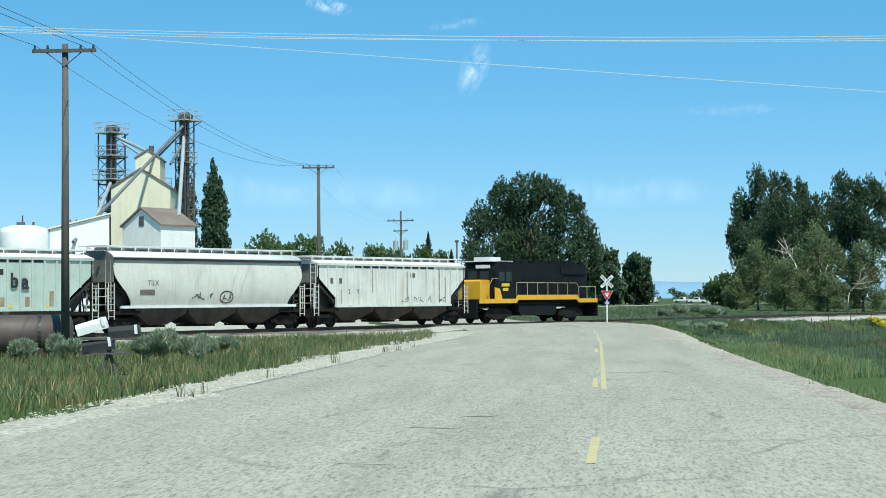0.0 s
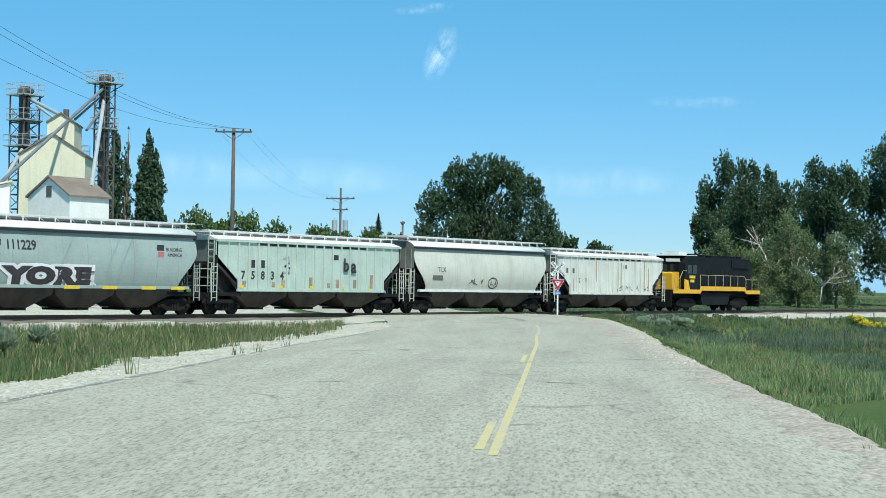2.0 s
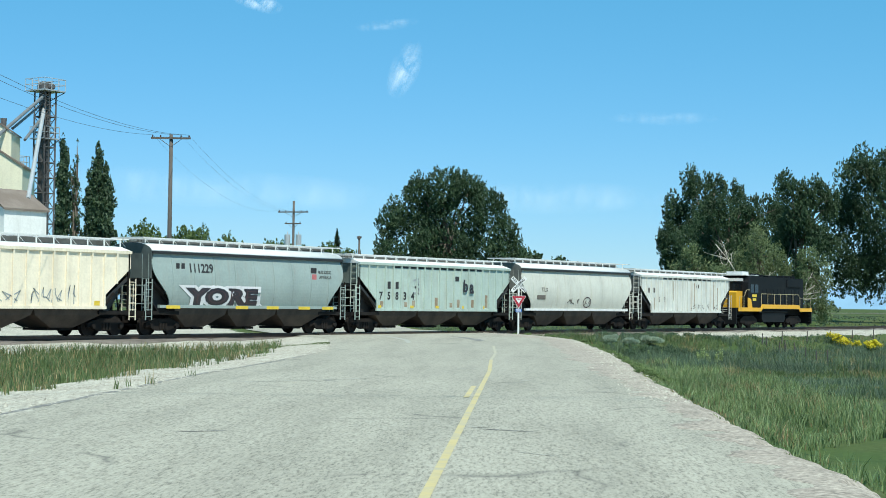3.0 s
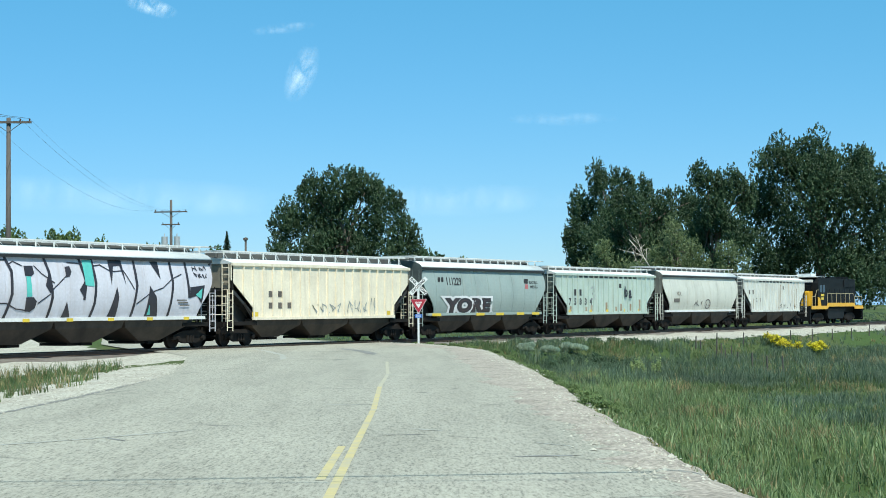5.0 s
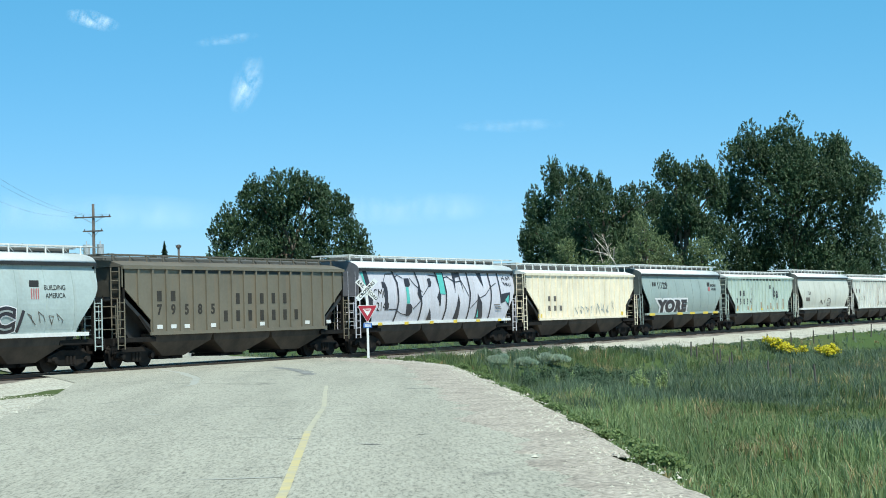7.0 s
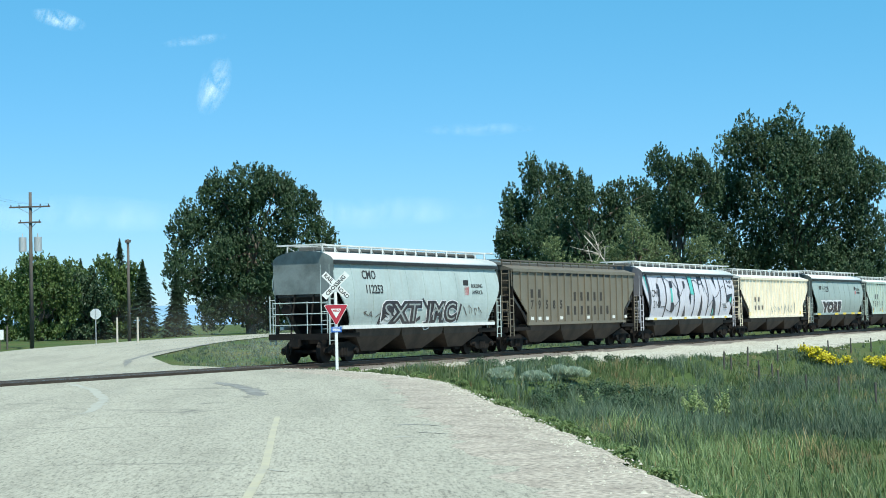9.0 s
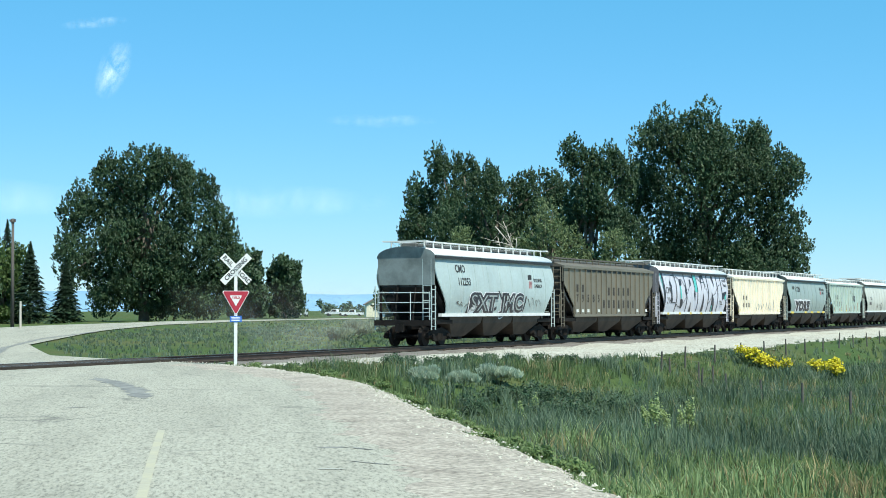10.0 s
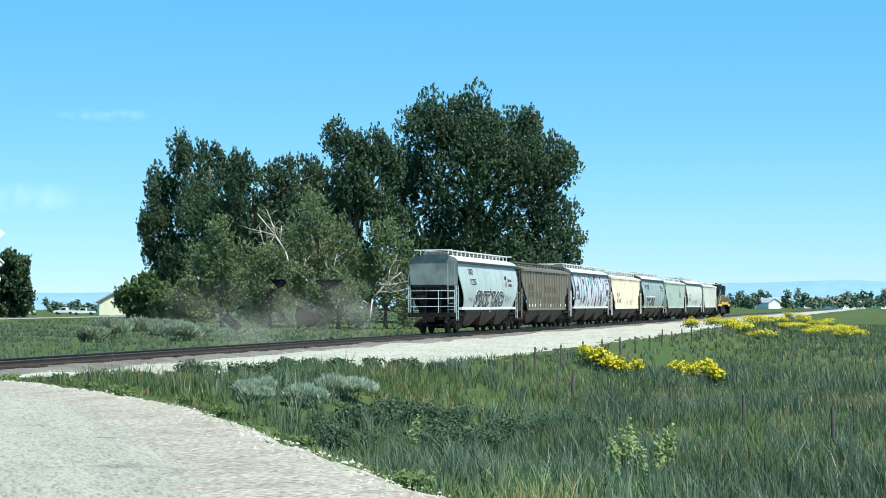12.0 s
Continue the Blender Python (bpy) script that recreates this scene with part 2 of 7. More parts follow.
def along(line, x, y):
    """Signed distance to a polyline (positive on its left) of arrays of points."""
    best = np.full(np.shape(x), 1e9)
    sign = np.ones(np.shape(x))
    for a, b in zip(line, line[1:]):
        e = b - a
        L = np.hypot(*e)
        u = np.clip(((x - a[0]) * e[0] + (y - a[1]) * e[1]) / L ** 2, 0, 1)
        dx, dy = x - a[0] - u * e[0], y - a[1] - u * e[1]
        dd = np.hypot(dx, dy)
        s = np.where(e[0] * dy - e[1] * dx >= 0, 1.0, -1.0)
        near = dd < best
        sign = np.where(near, s, sign)
        best = np.where(near, dd, best)
    return best * sign


def smooth01(t):
    t = np.clip(t, 0, 1)
    return t * t * (3 - 2 * t)


def waves(x, y, k):
    return np.sin(x * k + 1.3 * np.sin(y * k * 0.7)) * np.cos(y * k * 1.1 + 0.8 * np.sin(x * k * 0.6))


def height(x, y):
    """Ground level: road and track banks, a lower field to the south."""
    x, y = np.asarray(x, float), np.asarray(y, float)
    right = -along(RE, x, y)              # > 0 right of the road
    left = along(LE, x, y)                # > 0 left of the road
    off_road = np.maximum(np.maximum(right, left), 0)
    bank = np.where(x > -10, np.maximum(-y - 12.6, 0), 99)
    south = np.where((right > 0) & (y < 0), np.minimum(right, bank), 0)
    h = -0.14 - 1.0 * smooth01(south / 3.6) - 0.18 * smooth01(off_road / 3)
    h = h + 0.42 * smooth01((y - 6) / 32)
    h = h + 0.07 * waves(x, y, 0.9) * smooth01(off_road / 3) + 0.06 * waves(y, x, 0.35) * smooth01(off_road / 4)
    return h


def strip(name, xs_edges, off, mat, across=10, step=1.2, jag=0.0, seed=1, label="", category="", stop=300):
    """A sheet between two edges (rows of x0 y0 x1 y1) laid on the ground."""
    rng = np.random.RandomState(seed)
    rows = []
    for a, b in zip(xs_edges, xs_edges[1:]):
        a, b = np.array(a, float), np.array(b, float)
        n = max(1, int(np.hypot(*(b - a)[:2]) / (step if abs(a[0]) < stop else 12)))
        rows += [a + (b - a) * i / n for i in range(n)]
    rows.append(np.array(xs_edges[-1], float))
    rows = np.array(rows)

    def rough():
        w = np.convolve(rng.randn(len(rows) + 4), np.ones(3) / 3, "same")[2:-2]
        return jag * (w + 0.6 * rng.randn(len(rows)) * 0.6)
    wid = np.hypot(rows[:, 2] - rows[:, 0], rows[:, 3] - rows[:, 1])
    j0, j1 = rough() / wid, rough() / wid
    u = np.linspace(0, 1, across + 1)[None] * (1 + (j0 + j1)[:, None]) - j0[:, None]
    X = rows[:, :1] * (1 - u) + rows[:, 2:3] * u
    Y = rows[:, 1:2] * (1 - u) + rows[:, 3:4] * u
    Z = height(X, Y) + off
    if jag:                                      # loose edges run out into what they lie on
        Z[:, [0, -1]] -= 0.07
        Z[:, [1, -2]] -= 0.012 * rng.rand(len(rows), 2)
    V = np.stack([X, Y, Z], -1).reshape(-1, 3)
    n = across + 1
    i = (np.arange(len(rows) - 1)[:, None] * n + np.arange(across)[None]).ravel()
    F = np.stack([i, i + n, i + n + 1, i + 1], 1)
    return tagged(raw(name, V, F, mat, True), label, category, kind="structure")


def make_ground():
    def axis(fine, far):
        a = [-far, -2600, -1200, -600, -350] + list(np.arange(-240, -110, 3.0)) + list(np.arange(-110, 110, fine)) + list(np.arange(110, 300, 3.0)) + [330, 380, 450, 600, 900, 1400, 2600, far]
        return np.array(a, float)
    gx, gy = axis(1.5, 4800), axis(1.5, 4800)
    X, Y = np.meshgrid(gx, gy, indexing="ij")
    H = height(X, Y)
    # the bed under road and track is a little lower, so that nothing pokes through
    inside = (along(RE, X, Y) > 2.2) & (along(LE, X, Y) < -2.2)
    H = np.where(inside, H - 0.12, H)
    H = np.where((np.abs(Y) < 2.2), H - 0.25, H)
    V = np.stack([X, Y, H], -1).reshape(-1, 3)
    n = len(gy)
    i = (np.arange(len(gx) - 1)[:, None] * n + np.arange(n - 1)[None]).ravel()
    F = np.stack([i, i + n, i + n + 1, i + 1], 1)
    return tagged(raw("ground", V, F, M["ground"], True), "rough green grassland with dry patches", "ground", kind="structure")


make_ground()
strip("road", ROAD, 0.05, M["asphalt"], 12, 1.5, 0.0, 3, "pale worn chip-sealed asphalt road", "road")
# gravel shoulders
strip("shoulder", [(r[0] + 0.3, r[1] - 0.42, r[0] - 0.3 - 0.65 * (r[0] > -40), r[1] + 0.42 + 0.9 * (r[0] > -40)) for r in ROAD[1:11]], 0.066, M["shoulder"], 8, 0.3, 0.3, 5, "pale loose gravel shoulder of the road", "shoulder")
strip("shoulder", [(-152, -88.5, -154, -84), (-112, -62.8, -113, -60), (-87, -48.2, -88, -46.2), (-70, -38.6, -72.5, -36.2), (-57, -31.0, -61, -29.0), (-40, -21.4, -47, -20.5), (-30, -14.0, -36, -13)],
      0.058, M["gravel"], 6, 0.5, 0.3, 6, "pale loose gravel shoulder of the road", "shoulder")
# gravel along the track, interrupted by the road
strip("track_gravel", [(4.5, -7.5, 4.5, -2.2), (9, -9.3, 9, -2.2), (14, -12.7, 14, -2.2), (60, -12.4, 60, -2.2), (140, -11, 140, -2.2), (280, -9, 280, -2.2), (700, -8, 700, -2.2)],
      0.036, M["gravel"], 12, 0.8, 0.35, 7, "pale gravel strip beside the railway track", "gravel")
strip("track_gravel", [(-260, -9, -260, -2.2), (-90, -10, -90, -2.2), (-60, -10.5, -60, -2.2), (-34, -12.0, -34, -2.2), (-22, -9.3, -22, -2.2), (-17, -4.5, -17, -2.2)],
      0.036, M["gravel"], 12, 0.8, 0.35, 8, "pale gravel strip beside the railway track", "gravel")
strip("track_gravel", [(8, 2.2, 8, 4.5), (60, 2.2, 60, 4.0), (700, 2.2, 700, 4.0)], 0.034, M["gravel"], 4, 1.0, 0.3, 9, "pale gravel strip beside the railway track", "gravel")
strip("yard_gravel", [(-16, 2.4, -22, 60), (-13.2, 4.4, -10, 52), (-7.2, 11.4, 0, 48), (1.8, 19.4, 12, 50), (17.8, 29.9, 26, 50)], 0.034, M["gravel"], 24, 1.5, 0.2, 15, "pale gravel yard beyond the crossing", "gravel")
strip("track_gravel", [(-260, 2.2, -260, 60), (-40, 2.2, -40, 60), (-16, 2.2, -22, 60)], 0.034, M["gravel"], 40, 1.5, 0.3, 10, "pale gravel yard beyond the railway track", "gravel")


def lines():
    """The yellow centre lines, worn, laid 4 mm over the road."""
    cl = [(-150, -96.0), (-92.9, -60.15), (-81.0, -53.2), (-67.9, -45.3), (-50.1, -34.55), (-42, -29.5), (-35.5, -25.6), (-29.8, -21.95), (-26.1, -19.6)]
    def ribbon(pts, w, side, seed, paint="yellow_line"):
        p = []
        for a, b in zip(pts, pts[1:]):
            a, b = np.array(a), np.array(b)
            n = max(1, int(np.hypot(*(b - a)) / 1.0))
            p += [a + (b - a) * i / n for i in range(n)]
        p = np.array(p + [np.array(pts[-1])])
        t = np.gradient(p, axis=0)
        t /= np.hypot(t[:, 0], t[:, 1])[:, None]
        nrm = np.stack([-t[:, 1], t[:, 0]], 1)
        c = p + nrm * side
        L, R = c + nrm * w / 2, c - nrm * w / 2
        V = np.concatenate([np.c_[L, height(*L.T) + 0.056], np.c_[R, height(*R.T) + 0.056]])
        n = len(p)
        i = np.arange(n - 1)
        F = np.stack([i + n, i + n + 1, i + 1, i], 1)
        return tagged(raw("road_marking", V, F, M[paint]), "worn yellow centre line painted on the road", "road marking", kind="structure")
    ribbon(cl[2:6], 0.11, 0.0, 1)
    ribbon(cl[5:], 0.1, 0.0, 4, "faded_line")
    ribbon([(-150, -96), (-140, -89.7)], 0.11, 0, 2)
    for a, b, side in (((-94.1, -61.12), (-91.0, -59.32), 0.22), ((-80.6, -52.75), (-77.2, -50.7), 0.0), ((-61.5, -41.3), (-57.5, -38.9), 0.08)):
        ribbon([a, b], 0.11, side, 3)


lines()
M["tar"] = material("dark_tar_seam", (0.16, 0.155, 0.145), (0.3, 0.295, 0.27), 2.5, 9, 0.9, 0.9, 0, 0.3)
M["tar_faint"] = material("rubbed_dark_asphalt", (0.32, 0.315, 0.275), (0.4, 0.395, 0.345), 1.2, 9, 1.0, 0.9, 0, 0.3)


def seam(pts, w, mat, seed, label):
    """A ragged dark repair or wear mark laid on the road."""
    rng = np.random.RandomState(seed)
    p = []
    for a, b in zip(pts, pts[1:]):
        a, b = np.array(a), np.array(b)
        n = max(2, int(np.hypot(*(b - a)) / 0.3))
        p += [a + (b - a) * i / n for i in range(n)]
    p = np.array(p + [np.array(pts[-1])])
    for _ in range(4):
        p[1:-1] = (p[:-2] + p[1:-1] + p[2:]) / 3
    t = np.gradient(p, axis=0)
    t /= np.hypot(t[:, 0], t[:, 1])[:, None]
    nrm = np.stack([-t[:, 1], t[:, 0]], 1)
    u = np.linspace(0, 1, len(p))
    k = (w / 2 * np.clip(np.minimum(u, 1 - u) * 8, 0.05, 1))[:, None]
    L = p + nrm * k * rng.uniform(0.5, 1.3, (len(p), 1))
    R = p - nrm * k * rng.uniform(0.5, 1.3, (len(p), 1))
    V = np.concatenate([np.c_[L, height(*L.T) + 0.0545], np.c_[R, height(*R.T) + 0.0545]])
    n = len(p)
    i = np.arange(n - 1)
    tagged(raw("road_seam", V, np.stack([i + n, i + n + 1, i + 1, i], 1), M[mat]), label, "road mark", kind="structure")


seam([(-10.26, -6.96), (-12.54, -9.17), (-15.64, -11.92), (-18.73, -14.29)], 0.55, "tar", 1, "dark tar repair on the road near the crossing")
seam([(-26.66, -14.87), (-25.22, -14.41), (-20.59, -11.02), (-15.28, -6.33), (-10.12, -0.93)], 0.3, "tar_faint", 2, "curved dark seam in the asphalt")
seam([(5.52, 9.07), (14.04, 15.57), (27.03, 23.55), (45.8, 33.14)], 0.35, "tar", 3, "curved dark seam in the asphalt beyond the track")
seam([(-44.17, -31.75), (-44.29, -32.31)], 0.12, "tar", 4, "short dark crack across the road")
seam([(-42.43, -31.76), (-42.18, -31.94)], 0.1, "tar", 5, "short dark crack across the road")
seam([(-60.63, -33.85), (-58.7, -34.52), (-55.85, -34.93)], 0.15, "tar_faint", 7, "faint crack across the road")
seam([(-89, -48.9), (-84.8, -46.5), (-73.1, -39.8), (-57.1, -30.4), (-49.6, -26.4), (-40.0, -20.9)], 0.16, "tar", 8, "broken dark edge of the asphalt")
for i in range(30):
    x = random.uniform(-98, -14)
    q = random.uniform(0.08, 0.92)
    yr, yl = np.interp(x, RE[:, 0], RE[:, 1]), np.interp(x, LE[:, 0], LE[:, 1])
    y, a, l = yr + (yl - yr) * q, random.uniform(-2.2, -0.4), random.uniform(0.25, 1.1)
    seam([(x, y), (x + l * 0.5 * math.cos(a), y + l * 0.5 * math.sin(a) + 0.1), (x + l * math.cos(a), y + l * math.sin(a))], random.uniform(0.05, 0.16), random.choice(("tar", "tar_faint")), 100 + i, "small dark crack in the asphalt")


# ---- railway track ----
def railway():
    x0, x1 = -260, 700
    rows = [(x0, -2.3, x0, 2.3), (-12, -2.3, -12, 2.3)]
    for r in (rows, [(1, -2.3, 1, 2.3), (x1, -2.3, x1, 2.3)]):
        a, b = r[0][0], r[1][0]
        xs = np.concatenate([np.arange(a, min(b, 250), 0.8), [b]])
        prof = [(-2.6, -0.42), (-2.0, -0.27), (-1.4, -0.2), (0, -0.2), (1.4, -0.2), (2.0, -0.27), (2.6, -0.42)]
        rng = np.random.RandomState(2)
        V = np.array([[x, y, z + 0.02 * rng.randn()] for x in xs for y, z in prof])
        n = len(prof)
        i = (np.arange(len(xs) - 1)[:, None] * n + np.arange(n - 1)[None]).ravel()
        tagged(raw("ballast_bed", V, np.stack([i, i + n, i + n + 1, i + 1], 1), M["ballast"]), "grey-brown stone ballast under the railway track", "ballast", kind="structure")
    for y in (-0.75, 0.75):
        bm = bmesh.new()
        prism_y = [(-0.07, -0.17), (0.07, -0.17), (0.07, -0.155), (0.012, -0.13), (0.012, -0.045), (0.036, -0.03), (0.036, -0.004), (-0.036, -0.004), (-0.036, -0.03), (-0.012, -0.045), (-0.012, -0.13), (-0.07, -0.155)]
        loft(bm, [[(x, y + a, z) for a, z in prism_y] for x in (x0, x1)])
        rail = tagged(obj("rail", bm, M["rail"]), "rusty steel rail of the railway track", "rail", "rails", "structure")
        bm = bmesh.new()
        box(bm, x0, x1, y - 0.03, y + 0.03, -0.003, 0.0)
        part("rail_head", bm, M["railtop"], rail, "worn bright running surface")
    # timber ties
    bm = bmesh.new()
    box(bm, -0.11, 0.11, -1.3, 1.3, -0.32, -0.165)
    me = bpy.data.meshes.new("tie")
    bm.to_mesh(me)
    bm.free()
    me.materials.append(M["tie"])
    bed = tagged(new("railway_ties"), "row of dark creosoted timber ties under the rails", "railway ties", kind="structure")
    for i in range(290):
        x = 4.4 + i * 0.52
        o = new("tie", me)
        o.location, o.rotation_euler, o.parent = (x, random.uniform(-0.05, 0.05), random.uniform(-0.01, 0.012)), (0, 0, random.uniform(-0.02, 0.02)), bed
    # dark flangeway planks at the crossing
    for a, b in ((-1.15, -0.86), (-0.64, 0.64), (0.86, 1.15)):
        bm = bmesh.new()
        box(bm, -15.0, 3.2, a, b, -0.3, -0.012)
        tagged(obj("crossing_panel", bm, M["tie"]), "dark timber panel between the rails of the crossing", "crossing panel", "crossing panels", "structure")


railway()

# ---- trees ----
def leaf_cloud(rng, centres, radii, count, size, flat=0.8, hollow=0.55):
    """Small folded leaf clumps in and on blobs; numpy arrays of verts and quads."""
    vol = np.prod(radii, 1) ** 0.75
    which = rng.choice(len(centres), count, p=vol / vol.sum())
    d = rng.randn(count, 3)
    d /= np.linalg.norm(d, axis=1)[:, None]
    r = hollow + (1.06 - hollow) * rng.rand(count) ** 0.7
    bump = 1 + 0.13 * np.sin(d[:, 0] * 7 + which) * np.cos(d[:, 2] * 6 + which * 2)
    P = centres[which] + d * radii[which] * (r * bump)[:, None]
    nrm = d * 0.4 + rng.randn(count, 3) * 0.5 + np.array([-0.2, -0.25, 0.6])
    nrm /= np.linalg.norm(nrm, axis=1)[:, None]
    a = np.cross(nrm, rng.randn(count, 3))
    a /= np.linalg.norm(a, axis=1)[:, None]
    b = np.cross(nrm, a)
    s = size * (0.55 + 0.9 * rng.rand(count))[:, None]
    V = np.stack([P - a * s, P - b * s * 0.6 + nrm * s * 0.12, P + a * s, P + b * s * 0.55 - nrm * s * 0.12], 1).reshape(-1, 3)
    F = np.arange(4 * count).reshape(-1, 4)
    return V, F


def tuft_cloud(rng, centres, radii, count, size, hollow=0.6, up=0.9, per=9):
    """Leaves in small upright sprays that sit on and in the lumps of a crown."""
    n = count // per
    vol = np.prod(radii, 1) ** 0.7
    which = rng.choice(len(centres), n, p=vol / vol.sum())
    d = rng.randn(n, 3)
    d[:, 2] = np.where(rng.rand(n) < 0.3, np.abs(d[:, 2]), d[:, 2])
    d /= np.linalg.norm(d, axis=1)[:, None]
    r = np.where(rng.rand(n) < 0.24, rng.uniform(0.1, hollow, n), hollow + (1.02 - hollow) * rng.rand(n) ** 0.6)
    P = centres[which] + d * radii[which] * r[:, None]
    axis = d * 0.6 + rng.randn(n, 3) * 0.28 + np.array([0, 0, up])
    axis /= np.linalg.norm(axis, axis=1)[:, None]
    length = size * rng.uniform(2.4, 5.2, n)
    P, axis, length = np.repeat(P, per, 0), np.repeat(axis, per, 0), np.repeat(length, per)
    m = n * per
    u = rng.rand(m)
    e = np.cross(axis, rng.randn(m, 3))
    e /= np.linalg.norm(e, axis=1)[:, None]
    Q = P + axis * ((u - 0.25) * length)[:, None] + e * (size * 1.25 * (1.05 - 0.85 * u))[:, None]
    nrm = e * 0.9 + axis * 0.4 + rng.randn(m, 3) * 0.28
    nrm /= np.linalg.norm(nrm, axis=1)[:, None]
    a = axis - nrm * np.sum(axis * nrm, 1)[:, None] + rng.randn(m, 3) * 0.3
    a /= np.linalg.norm(a, axis=1)[:, None]
    b = np.cross(nrm, a)
    s = size * (0.6 + 0.75 * rng.rand(m))[:, None]
    V = np.stack([Q - a * s, Q - b * s * 0.62 + nrm * s * 0.1, Q + a * s, Q + b * s * 0.6 - nrm * s * 0.1], 1).reshape(-1, 3)
    return V, np.arange(4 * m).reshape(-1, 4)


def limbs(bm, rng, base, top, r, targets):
    """A tapered trunk and limbs that reach into the crown."""
    base, top = Vector(base), Vector(top)
    k = 5
    pts = [base.lerp(top, i / k) + Vector((rng.randn() * r * 0.5, rng.randn() * r * 0.5, 0)) * (i > 0) for i in range(k + 1)]
    for i in range(k):
        tube(bm, pts[i], pts[i + 1], r * (1.25 if i == 0 else 1 - i / k * 0.8), r * (1 - (i + 1) / k * 0.8), 8)
    for t in targets:
        t = Vector(t)
        i = rng.randint(1, k)
        a = pts[i]
        m = a.lerp(t, 0.5) + Vector((0, 0, (t - a).length * 0.08))
        tube(bm, a, m, r * 0.42, r * 0.26, 6)
        tube(bm, m, t, r * 0.26, r * 0.08, 6)


def tree(name, label, x, y, h, crown, count, size, leaf, seed, trunk=0.45, z=None, lean=0.0, group="", hollow=0.5, limb=14, up=1.15):
    """crown: blobs (dx, dy, z, rx, ry, rz) in metres from the base."""
    rng = np.random.RandomState(seed)
    z = float(height(x, y)) - 0.05 if z is None else z
    e = thing(name, label, "tree", pose(x, y, z), group)
    c = np.array(crown, float)
    sub_c, sub_r = [], []
    for q in c:                                  # break each blob into lumps
        for _ in range(13):
            d = rng.randn(3)
            d /= np.linalg.norm(d)
            sub_c.append(q[:3] + d * q[3:] * rng.uniform(0.42, 0.66))
            sub_r.append(q[3:] * rng.uniform(0.2, 0.4) * np.array([0.9, 0.9, 1.35]))
    sub_c, sub_r = np.array(sub_c + [q[:3] for q in c]), np.array(sub_r + [q[3:] * 0.7 for q in c])
    bm = bmesh.new()
    pick = rng.choice(len(sub_c), min(limb, len(sub_c)), replace=False)
    limbs(bm, rng, (0, 0, 0), (lean, 0, h * 0.8), trunk, sub_c[pick])
    part("trunk", bm, M["bark"], e, "rough grey trunk and limbs", True)
    V, F = tuft_cloud(rng, sub_c * np.array([1.03, 1.03, 0.98]), sub_r * 1.08, count, size, hollow, up)
    V[:, 2] = np.maximum(V[:, 2], 0.15)
    o = raw("crown", V, F, leaf)
    o.parent = e
    return e


def column(h, w, n=6, base=0.1, shape=1.0, wob=0.3, seed=0):
    """Blobs stacked into an upright crown."""
    rng = np.random.RandomState(seed)
    out = []
    for i in range(n):
        u = i / (n - 1)
        rad = w * (0.5 + 0.5 * min(1, u / 0.35)) * (1 - 0.72 * max(0, (u - 0.7) / 0.3) ** 1.5) * shape
        out.append((rng.randn() * wob, rng.randn() * wob, h * (base + (0.94 - base) * u), rad, rad, h * 1.1 / n))
    return out


def fan(ax, blobs, deep=1.0):
    """Crown blobs (r, z, radius[, upright radius]) set out across the direction ax, with some depth."""
    out = []
    for i, q in enumerate(blobs):
        r, z, w = q[:3]
        k = ((i * 7) % 5 - 2) * 0.9 * deep
        out.append((ax[0] * r - ax[1] * k, ax[1] * r + ax[0] * k, z, w, w, q[3] if len(q) > 3 else w))
    return out


